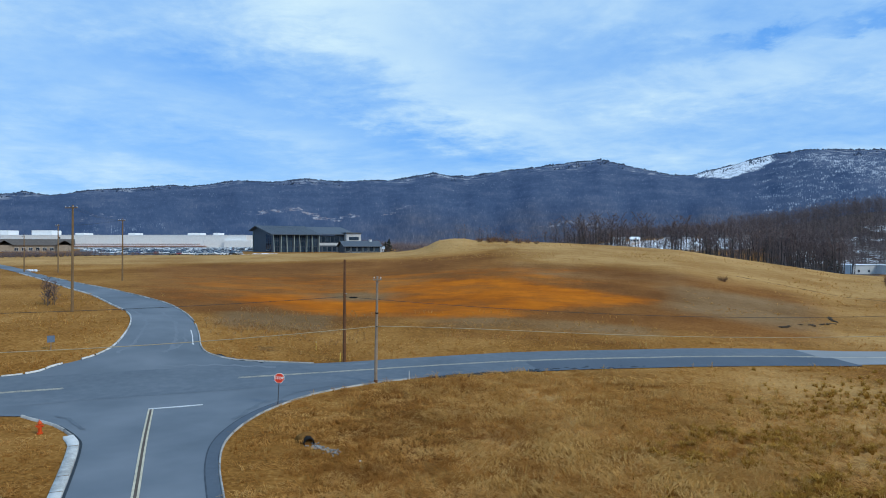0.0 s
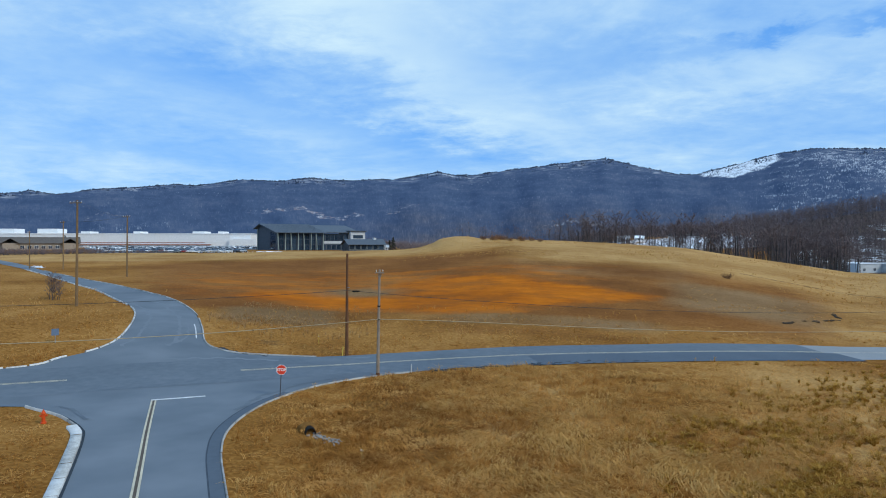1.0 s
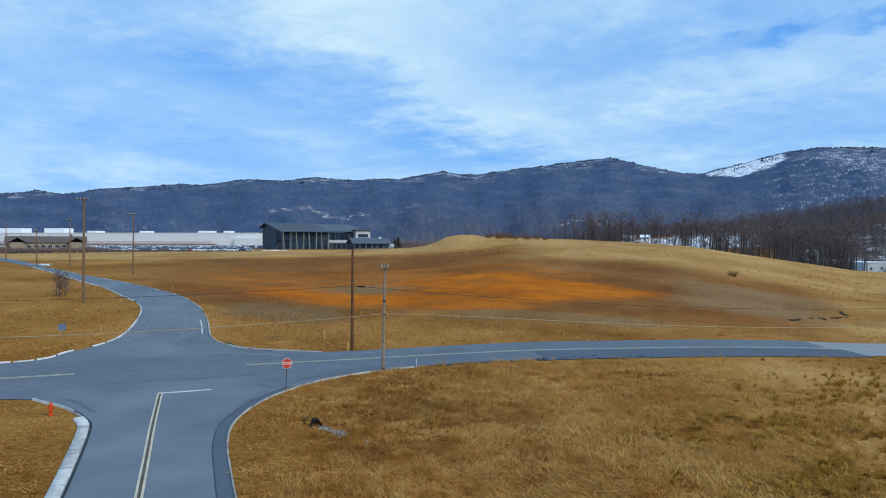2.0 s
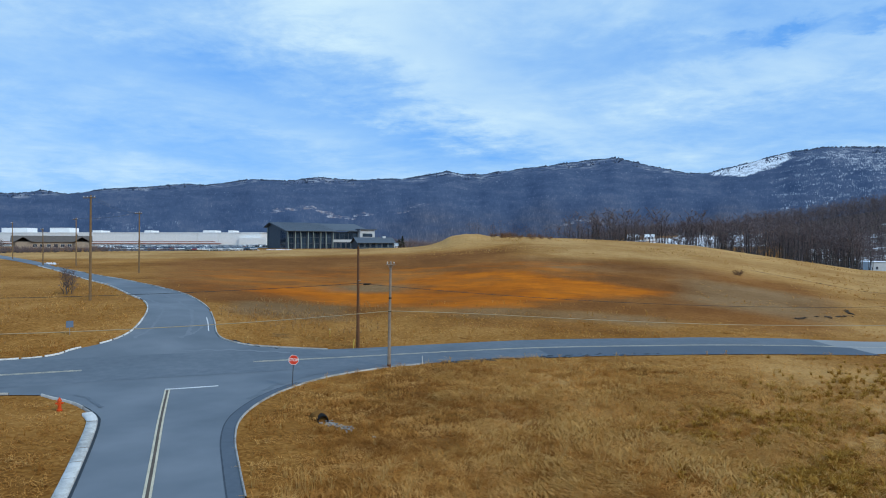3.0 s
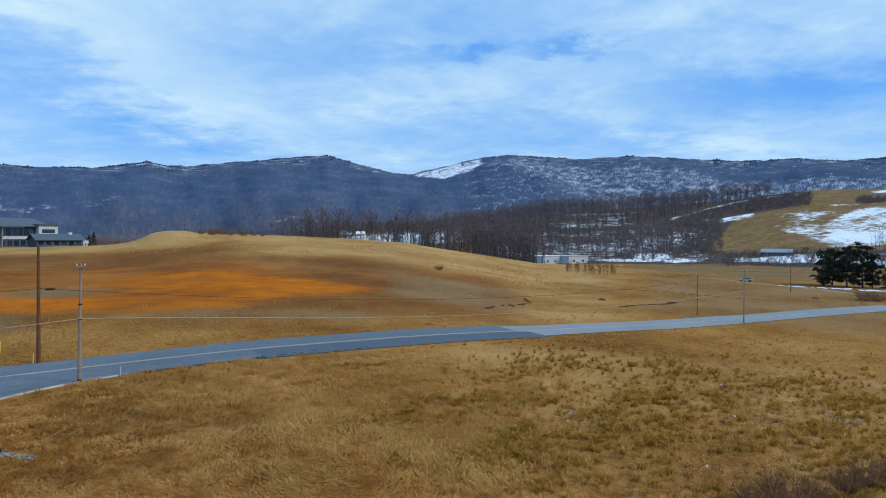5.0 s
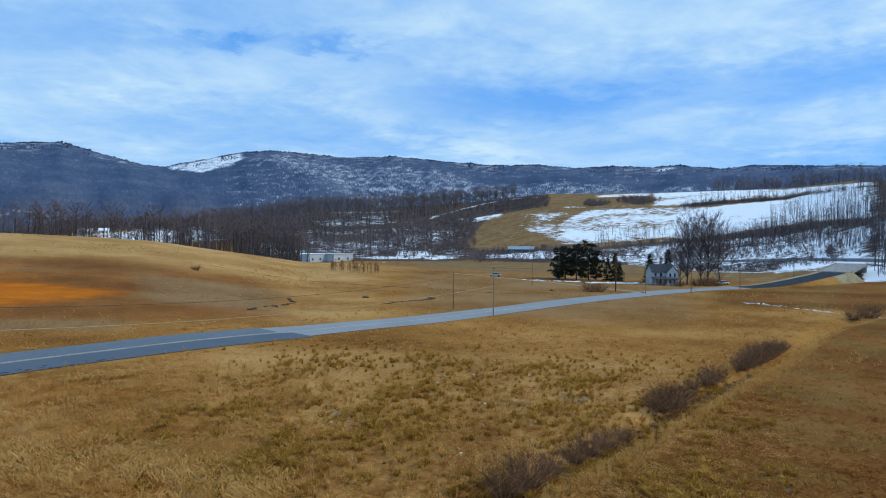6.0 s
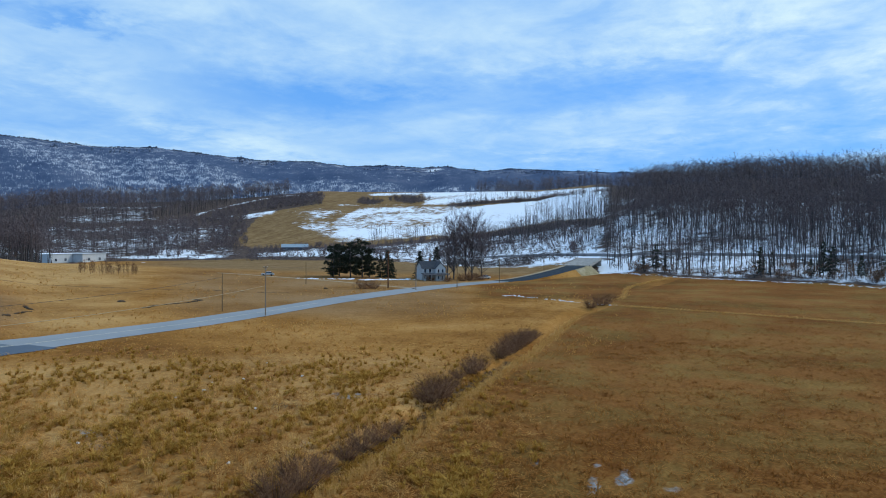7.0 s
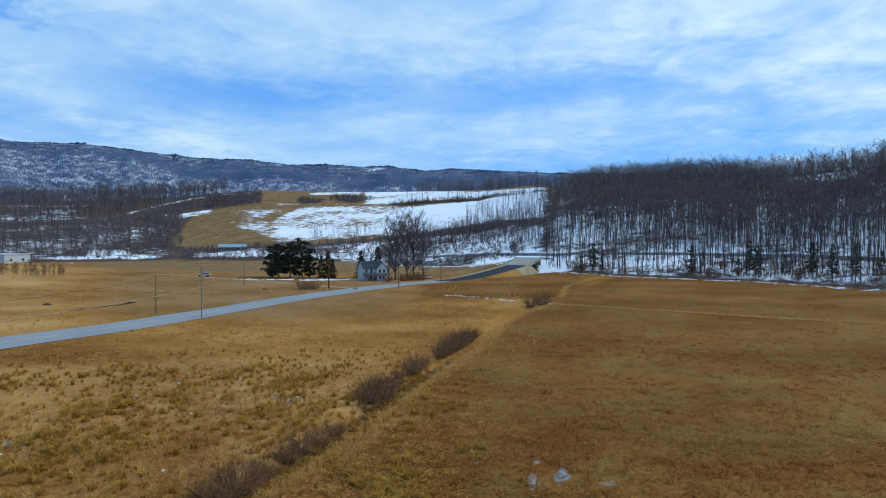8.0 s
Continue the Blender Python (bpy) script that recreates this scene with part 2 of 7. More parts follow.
RUBBER = surface("tyre_rubber", ((0.012, 0.012, 0.012), (0.025, 0.025, 0.025)), 4, 0.9, 0.0)
CAR_PAINTS = [surface(n + "_car_paint", (c, tuple(v * 1.1 for v in c)), 1, 0.3, 0.0, spec=0.5) for n, c in
              (("white", (0.72, 0.73, 0.74)), ("silver", (0.36, 0.38, 0.40)), ("grey", (0.12, 0.13, 0.14)), ("black", (0.02, 0.02, 0.022)), ("blue", (0.04, 0.08, 0.19)), ("red", (0.28, 0.03, 0.025)))]


def ground_material():
    m = bpy.data.materials.new("open_land")
    m.use_nodes = True
    t = m.node_tree
    out = t.nodes["Principled BSDF"]
    where = t.nodes.new("ShaderNodeNewGeometry").outputs["Position"]

    def link(v, sock):
        if isinstance(v, (int, float)):
            sock.default_value = v
        elif isinstance(v, tuple):
            sock.default_value = (*v, 1)
        else:
            t.links.new(v, sock)

    def noise_of(scale, detail=4, stretch=(1, 1, 1), rough=0.55):
        mp = t.nodes.new("ShaderNodeMapping")
        mp.inputs["Scale"].default_value = stretch
        t.links.new(where, mp.inputs[0])
        n = t.nodes.new("ShaderNodeTexNoise")
        n.inputs["Scale"].default_value, n.inputs["Detail"].default_value, n.inputs["Roughness"].default_value = scale, detail, rough
        t.links.new(mp.outputs[0], n.inputs[0])
        return n.outputs[0]

    def ramp(v, *stops):
        n = t.nodes.new("ShaderNodeValToRGB")
        link(v, n.inputs[0])
        while len(n.color_ramp.elements) < len(stops):
            n.color_ramp.elements.new(0.5)
        for e, (p, c) in zip(n.color_ramp.elements, stops):
            e.position, e.color = p, (*((c,) * 3 if isinstance(c, (int, float)) else c), 1)
        return n.outputs[0]

    def mix(f, a, b):
        n = t.nodes.new("ShaderNodeMix")
        n.data_type = "RGBA"
        link(f, n.inputs[0]), link(a, n.inputs[6]), link(b, n.inputs[7])
        return n.outputs[2]

    def maths(op, a, b, c=None):
        n = t.nodes.new("ShaderNodeMath")
        n.operation = op
        link(a, n.inputs[0]), link(b, n.inputs[1])
        if c is not None:
            link(c, n.inputs[2])
        return n.outputs[0]

    def zone(name):
        n = t.nodes.new("ShaderNodeAttribute")
        n.attribute_name = name
        return n.outputs["Fac"]

    def broken(name, grain, amount, lo=0.4, hi=0.6):
        """A zone whose edge is frayed by a noise."""
        return ramp(maths("MULTIPLY_ADD", maths("SUBTRACT", grain, 0.5), amount, zone(name)), (lo, 0.0), (hi, 1.0))

    sep = t.nodes.new("ShaderNodeSeparateXYZ")
    t.links.new(where, sep.inputs[0])

    def down_slope(across, up, detail, rough):
        """A noise drawn out up and down the slope, as snow between rows of trunks."""
        v = t.nodes.new("ShaderNodeCombineXYZ")
        link(maths("MULTIPLY", zone("bearing"), across), v.inputs[0])
        link(maths("MULTIPLY", sep.outputs[2], up), v.inputs[1])
        n = t.nodes.new("ShaderNodeTexNoise")
        n.inputs["Scale"].default_value, n.inputs["Detail"].default_value, n.inputs["Roughness"].default_value = 1.0, detail, rough
        t.links.new(v.outputs[0], n.inputs[0])
        return n.outputs[0]

    fine, mid, broad = noise_of(3.2, 5), noise_of(0.35, 5), noise_of(0.045, 4)
    streak = noise_of(0.12, 5, (0.35, 1.6, 1))
    grassy = maths("MULTIPLY_ADD", mid, 0.14, maths("MULTIPLY_ADD", fine, 0.43, maths("MULTIPLY", broad, 0.43)))
    c = ramp(grassy, (0.40, (0.165, 0.068, 0.014)), (0.5, (0.285, 0.131, 0.030)), (0.60, (0.41, 0.217, 0.067)))
    c = mix(broken("pale", streak, 0.7, 0.30, 0.80), c, ramp(grassy, (0.42, (0.31, 0.160, 0.050)), (0.58, (0.50, 0.305, 0.120))))
    c = mix(broken("brown", streak, 0.8, 0.25, 0.8), c, ramp(grassy, (0.41, (0.145, 0.056, 0.015)), (0.5, (0.215, 0.088, 0.023)), (0.59, (0.285, 0.128, 0.037))))
    c = mix(zone("olive"), c, ramp(maths("MULTIPLY_ADD", streak, 0.5, maths("MULTIPLY", mid, 0.5)), (0.38, (0.130, 0.084, 0.040)), (0.5, (0.190, 0.124, 0.060)), (0.62, (0.26, 0.178, 0.092))))
    tawny = ramp(grassy, (0.41, (0.122, 0.045, 0.010)), (0.5, (0.182, 0.072, 0.017)), (0.59, (0.240, 0.109, 0.031)))
    tawny = mix(ramp(noise_of(0.10, 6, (1, 1, 1), 0.65), (0.46, 0.0), (0.60, 0.75)), tawny, ramp(grassy, (0.41, (0.122, 0.068, 0.016)), (0.59, (0.236, 0.140, 0.041))))
    c = mix(broken("russet", broad, 0.5, 0.2, 0.75), c, tawny)
    c = mix(broken("grey", broad, 0.9, 0.2, 0.8), c, ramp(grassy, (0.42, (0.165, 0.092, 0.038)), (0.58, (0.268, 0.160, 0.076))))
    mottle = noise_of(0.16, 7, (0.6, 1.0, 1), 0.68)
    c = mix(broken("rust", maths("MULTIPLY_ADD", streak, 0.35, maths("MULTIPLY", mottle, 0.65)), 2.2, 0.30, 0.95), c, ramp(maths("MULTIPLY_ADD", mottle, 0.6, maths("MULTIPLY", broad, 0.4)), (0.36, (0.24, 0.062, 0.006)), (0.5, (0.40, 0.108, 0.006)), (0.62, (0.54, 0.160, 0.010))))
    c = mix(broken("bare", mid, 1.6, 0.45, 0.65), c, ramp(fine, (0.4, (0.15, 0.15, 0.15)), (0.6, (0.30, 0.32, 0.34))))
    c = mix(broken("soil", mid, 0.8), c, ramp(fine, (0.4, (0.05, 0.032, 0.018)), (0.6, (0.12, 0.075, 0.04))))
    litter = ramp(noise_of(0.5, 5), (0.35, (0.050, 0.036, 0.034)), (0.65, (0.12, 0.088, 0.072)))
    c = mix(broken("wood", noise_of(0.16, 6, (1, 1, 1), 0.7), 1.0, 0.35, 0.65), c, litter)
    # the long mountain, with distance haze painted in as blue: leafless woods, level benches, rows of trunks, pale
    # stems, ledges under the crest
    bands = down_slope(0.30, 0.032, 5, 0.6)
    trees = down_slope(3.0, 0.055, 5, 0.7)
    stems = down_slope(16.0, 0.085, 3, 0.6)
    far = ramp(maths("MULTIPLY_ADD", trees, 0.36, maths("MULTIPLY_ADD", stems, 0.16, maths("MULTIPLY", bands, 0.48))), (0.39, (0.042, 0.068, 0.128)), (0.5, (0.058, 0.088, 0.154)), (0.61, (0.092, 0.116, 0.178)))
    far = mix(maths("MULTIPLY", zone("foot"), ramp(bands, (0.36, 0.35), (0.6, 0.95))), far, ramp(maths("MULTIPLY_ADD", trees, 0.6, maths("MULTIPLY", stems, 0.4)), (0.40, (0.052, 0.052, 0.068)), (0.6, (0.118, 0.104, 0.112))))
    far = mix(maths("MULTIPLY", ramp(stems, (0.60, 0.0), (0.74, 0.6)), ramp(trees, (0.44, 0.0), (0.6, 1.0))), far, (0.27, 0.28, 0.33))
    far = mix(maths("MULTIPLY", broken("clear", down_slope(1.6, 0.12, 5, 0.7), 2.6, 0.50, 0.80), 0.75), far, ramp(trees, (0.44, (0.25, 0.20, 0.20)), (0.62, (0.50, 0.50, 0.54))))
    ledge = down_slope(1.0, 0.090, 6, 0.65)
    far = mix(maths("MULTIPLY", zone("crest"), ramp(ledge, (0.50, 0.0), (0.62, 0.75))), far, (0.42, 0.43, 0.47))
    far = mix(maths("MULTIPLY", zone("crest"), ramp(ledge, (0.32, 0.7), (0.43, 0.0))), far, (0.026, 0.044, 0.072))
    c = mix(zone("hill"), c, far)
    flecks = noise_of(0.15, 7, (1, 1, 0.35), 0.8)
    hatch = maths("MULTIPLY_ADD", down_slope(15.0, 0.080, 4, 0.7), 0.5, maths("MULTIPLY", down_slope(1.4, 0.060, 5, 0.7), 0.5))
    flecks = mix(zone("hill"), maths("MULTIPLY_ADD", flecks, 0.6, maths("MULTIPLY", noise_of(0.022, 4), 0.4)), hatch)
    # on the mountain bare crowns stand before most of the snow
    laid = maths("MULTIPLY", mix(zone("hill"), broken("snow", flecks, 2.2, 0.42, 0.60), broken("snow", flecks, 2.2, 0.44, 0.76)), maths("MULTIPLY_ADD", zone("hill"), maths("MULTIPLY_ADD", zone("glade"), 0.35, -0.36), 1.0))
    c = mix(laid, c, ramp(fine, (0.3, (0.72, 0.78, 0.86)), (0.7, (0.83, 0.87, 0.92))))
    link(c, out.inputs["Base Color"])
    out.inputs["Roughness"].default_value, out.inputs["Specular IOR Level"].default_value = 0.95, 0.03
    b = t.nodes.new("ShaderNodeBump")
    b.inputs["Strength"].default_value, b.inputs["Distance"].default_value = 0.4, 0.12
    link(maths("MULTIPLY_ADD", mid, 0.6, maths("MULTIPLY", fine, 0.4)), b.inputs["Height"])
    link(b.outputs[0], out.inputs["Normal"])
    return m


LAND = ground_material()

# ---------------------------------------------------------------- the lie of the land
def smooth(a, b, v):
    t = np.clip((np.asarray(v, float) - a) / (b - a), 0, 1)
    return t * t * (3 - 2 * t)


def ease(a, b, v):
    """A ramp that is straight in its middle and rounded at both ends."""
    t = np.clip((np.asarray(v, float) - a) / (b - a), 0, 1)
    return 0.55 * t + 0.45 * t * t * (3 - 2 * t)


# bearings in degrees clockwise from the y axis, heights in metres
SWELL = ((-180, -70, -40, -20, -12, -8.5, -5.7, -2.8, 0, 3.8, 8.4, 13, 17.3, 21.4, 25.3, 28.6, 34.5, 45, 60, 180),
         (0, 4, 7.4, 8.0, 8.8, 9.5, 9.8, 10.8, 12.2, 14.0, 13.3, 12.1, 10.8, 7.9, 5.2, 2.7, 1.0, -2, -4, 0))
UPLAND = ((-180, 5, 9, 12, 20, 24, 27, 30, 36, 43, 49, 57, 67, 72, 75, 83, 90, 97, 130, 180),
          (0, 0, 14, 27, 31, 35, 43, 50, 53, 60, 69, 68, 70, 66, 57, 60, 57, 62, 50, 0))
RIDGE = ((-180, -90, -50, -34.7, -33.3, -31.6, -29, -26.3, -23.5, -21.9, -18.4, -15.8, -13.1, -10.4, -6.1, -2.4, -0.9, 3.8, 8.9, 11.2,
          14.7, 16.9, 18.3, 24.2, 26.5, 32.4, 36.4, 40.2, 44.5, 48.2, 51.4, 54.6, 57.2, 59.4, 62.5, 64.8, 69.5, 72, 90, 130, 180),
         (150, 150, 180, 200, 215, 202, 228, 239, 258, 253, 284, 279, 297, 286, 296, 333, 318, 349, 376, 383,
          335, 307, 305, 375, 383, 358, 366, 346, 326, 326, 308, 314, 305, 311, 290, 301, 288, 282, 260, 200, 150))


HUMP = ((-5.5, -4, -3, -2.2, -1, 0.2, 1.0, 3.8), (0, 0.3, 1.35, 3.0, 3.3, 2.7, 1.6, 0))


def relief(x, y):
    """Height of the land, before roads are cut in."""
    x, y = np.asarray(x, float), np.asarray(y, float)
    b, r = np.degrees(np.arctan2(x, y)), np.hypot(x, y)
    east = -4.0 * smooth(-12, 115, x) * smooth(-150, 0, y + 0.5 * x)
    crest = 262 + 5 * np.sin(b * 0.21)
    plain = 8.2 * smooth(4, -12, b)
    swell = np.interp(b, *SWELL)
    behind = np.where(b < 0, np.maximum(plain, 0), -3.5) + 2.5 * smooth(400, 650, r) * smooth(4, -12, b)
    climb = ease(66, crest, r)
    z = east * (1 - climb) + swell * climb
    z = z + (np.minimum(behind, swell) - swell) * smooth(crest, crest + 130, r)
    z = z + 2.2 * smooth(58, 96, r) * smooth(260, 110, r) * smooth(-8, -26, b) * smooth(-75, -45, b)
    z = z + np.interp(b, *HUMP) * smooth(215, 258, r) * smooth(315, 268, r)
    # wooded slopes and high fields on the far side of the valley
    foot = np.interp(b, (0, 24, 40, 60, 68, 75, 90, 97, 130), (450, 440, 440, 400, 320, 278, 246, 221, 205))
    top = np.interp(b, (0, 24, 45, 67, 75, 97), (900, 860, 850, 830, 600, 540))
    z = z + np.interp(b, *UPLAND) * ease(foot, top, r) * (1 - 0.75 * smooth(top + 60, top + 700, r))
    # the long mountain
    z = z + np.maximum(np.interp(b, *RIDGE) - 18, 0) * ease(1150, 2950, r) ** 1.25 * (1 - 0.4 * smooth(2950, 4700, r))
    return z
# ---------------------------------------------------------------- end of the lie of the land


def at(x, y):
    return float(relief(x, y))


# ---------------------------------------------------------------- mesh helpers
def part(name, bm, material, parent=None, label=""):
    """Links a bmesh as one mesh object, under a thing or part if one is given."""
    me = bpy.data.meshes.new(name)
    bm.to_mesh(me)
    bm.free()
    me.materials.append(material)
    ob = new(name, me)
    if parent is not None:
        ob.parent = parent
    return tagged(ob, label)


def thing(name, m, label, category, group="", kind=""):
    """An Empty at the base of a thing, to parent its parts."""
    ob = tagged(new(name), label, category, group, kind)
    ob.matrix_basis = m
    return ob


def box(bm, x0, x1, y0, y1, z0, z1, bevel=0.0, m=None):
    made = bmesh.ops.create_cube(bm, size=1, matrix=(m or Matrix()) @ Matrix.Translation(((x0 + x1) / 2, (y0 + y1) / 2, (z0 + z1) / 2)) @ Matrix.Diagonal((x1 - x0, y1 - y0, z1 - z0, 1)))
    if bevel:
        edges = {e for v in made["verts"] for e in v.link_edges}
        bmesh.ops.bevel(bm, geom=list(edges), offset=bevel, segments=2, affect="EDGES")
    return bm


def rod(bm, a, b, r0, r1=None, n=8):
    a, b = Vector(a), Vector(b)
    m = Matrix.Translation((a + b) / 2) @ (b - a).to_track_quat("Z", "Y").to_matrix().to_4x4()
    bmesh.ops.create_cone(bm, cap_ends=True, segments=n, radius1=r0, radius2=r0 if r1 is None else r1, depth=(b - a).length, matrix=m)
    return bm


def prism(bm, profile, x0, x1):
    """A profile in y and z, drawn out along x."""
    a = [bm.verts.new((x0, y, z)) for y, z in profile]
    b = [bm.verts.new((x1, y, z)) for y, z in profile]
    n = len(profile)
    bm.faces.new(a[::-1]), bm.faces.new(b)
    for i in range(n):
        bm.faces.new((a[i], a[(i + 1) % n], b[(i + 1) % n], b[i]))
    bmesh.ops.recalc_face_normals(bm, faces=bm.faces)
    return bm


def arrays(name, verts, faces, material, label="", category="", kind="stuff", parent=None):
    """One mesh from arrays of corners and of faces with as many corners each."""
    verts, faces = np.asarray(verts, np.float32), np.asarray(faces, np.int32)
    me = bpy.data.meshes.new(name)
    k = faces.shape[1]
    me.vertices.add(len(verts)), me.loops.add(faces.size), me.polygons.add(len(faces))
    me.vertices.foreach_set("co", verts.ravel())
    me.loops.foreach_set("vertex_index", faces.ravel())
    me.polygons.foreach_set("loop_start", np.arange(0, faces.size, k, dtype=np.int32))
    me.update(calc_edges=True)
    me.materials.append(material)
    ob = new(name, me)
    if parent is not None:
        ob.parent = parent
    return tagged(ob, label, category, "", kind)


def spline(points, step=1.0):
    """A smooth line through points of the plan, with a point about every step."""
    p = np.asarray(points, float)
    p = np.vstack((2 * p[0] - p[1], p, 2 * p[-1] - p[-2]))
    out = []
    for a, b, c, d in zip(p, p[1:], p[2:], p[3:]):
        n = max(2, int(np.hypot(*(c - b)[:2]) / step))
        t = np.linspace(0, 1, n, endpoint=False)[:, None]
        out.append(0.5 * (2 * b + (c - a) * t + (2 * a - 5 * b + 4 * c - d) * t ** 2 + (3 * b - a - 3 * c + d) * t ** 3))
    return np.vstack(out + [p[-2:-1]])


def evenly(line, n):
    d = np.concatenate(([0], np.cumsum(np.hypot(*np.diff(line[:, :2], axis=0).T))))
    s = np.linspace(0, d[-1], n)
    return np.stack([np.interp(s, d, line[:, k]) for k in range(line.shape[1])], 1)


def sides(line):
    """Unit vectors to the left of a line of the plan."""
    g = np.gradient(line[:, :2], axis=0)
    g /= np.hypot(*g.T)[:, None]
    return np.stack((-g[:, 1], g[:, 0]), 1)


def sheet(name, rows, material, **tags):
    """A sheet from rows of points, each as many."""
    rows = np.asarray(rows)
    n, k = rows.shape[:2]
    i = (np.arange(n - 1)[:, None] * k + np.arange(k - 1)).ravel()
    return arrays(name, rows.reshape(-1, 3), np.stack((i, i + k, i + k + 1, i + 1), 1), material, **tags)


# ---------------------------------------------------------------- lines of the plan
MAIN = spline(((-190, -34), (-120, 10), (-75, 36.5), (-38.6, 56.2), (-21.2, 64.2), (-12.4, 68.3), (-1.1, 72.5), (11.4, 76.3), (24.9, 79.8), (54, 88.6),
               (74, 93.5), (100, 100.5), (130, 105.6), (152, 108), (175, 109.8), (193, 110), (214, 105), (234, 100.8), (252, 98), (271, 96.5), (300, 101), (335, 107)), 1.5)
NORTH_W = spline(((-60, 50.5), (-41.5, 60.4), (-39, 64.8), (-37.4, 68.9), (-37.8, 74.2), (-41.1, 83.7), (-46, 93.1), (-52.6, 101.4), (-62.8, 113.8), (-72.7, 123.9), (-93, 145.7), (-125, 178), (-190, 238)), 0.6)
NORTH_E = spline(((-8, 73.6), (-13, 72), (-18.9, 71.3), (-23.4, 70.8), (-27, 72.3), (-29, 75), (-31.9, 81.6), (-37.3, 92.4), (-44.9, 103.6), (-51.8, 110.7), (-63, 121.6), (-78.3, 135.3), (-95.9, 152.3), (-122, 181), (-186, 243)), 0.6)
SOUTH_E = spline(((-1, 67.8), (-5.3, 65.5), (-8.1, 63.7), (-12.6, 59), (-14.8, 54.2), (-15.7, 49.8), (-15.6, 44.8), (-14.4, 40.2), (-12.2, 34.7), (-8.5, 26), (-3, 13), (5, -6), (13, -26)), 0.6)
SOUTH_W = spline(((-62, 39.5), (-45, 47.5), (-34.7, 50.5), (-31.5, 49.5), (-28.8, 47.9), (-25.6, 44.8), (-23.9, 42.1), (-20.4, 34.5), (-16.6, 25.8), (-11.0, 12.8), (-2.7, -6.2), (5.3, -26.2)), 0.6)
DITCH = spline(((14, 21), (24.5, 23.6), (35, 25.8), (42.4, 27.6), (52.2, 30.2), (66, 33.8), (76, 36), (100, 41.5), (129, 47.6), (155, 48.9)), 1.0)
RAMP_FROM, RAMP_TO, DECK = 222, 300, 2.0


def road_level(x, y):
    z = relief(x, y) + 0.05
    ramp = -3.95 + (DECK + 3.95) * ease(RAMP_FROM, RAMP_TO, x)
    return np.where(x > RAMP_FROM, np.maximum(z, ramp), z)


def near_line(x, y, line):
    """Distance to a line of the plan, and the side on which it lies (+ to its left)."""
    best = np.full(x.shape, 1e9)
    side = np.zeros(x.shape)
    for (ax, ay), (bx, by) in zip(line[:-1], line[1:]):
        dx, dy = bx - ax, by - ay
        t = np.clip(((x - ax) * dx + (y - ay) * dy) / (dx * dx + dy * dy), 0, 1)
        ex, ey = x - ax - t * dx, y - ay - t * dy
        d = np.hypot(ex, ey)
        hit = d < best
        best = np.where(hit, d, best)
        side = np.where(hit, np.sign(dx * ey - dy * ex), side)
    return best, side


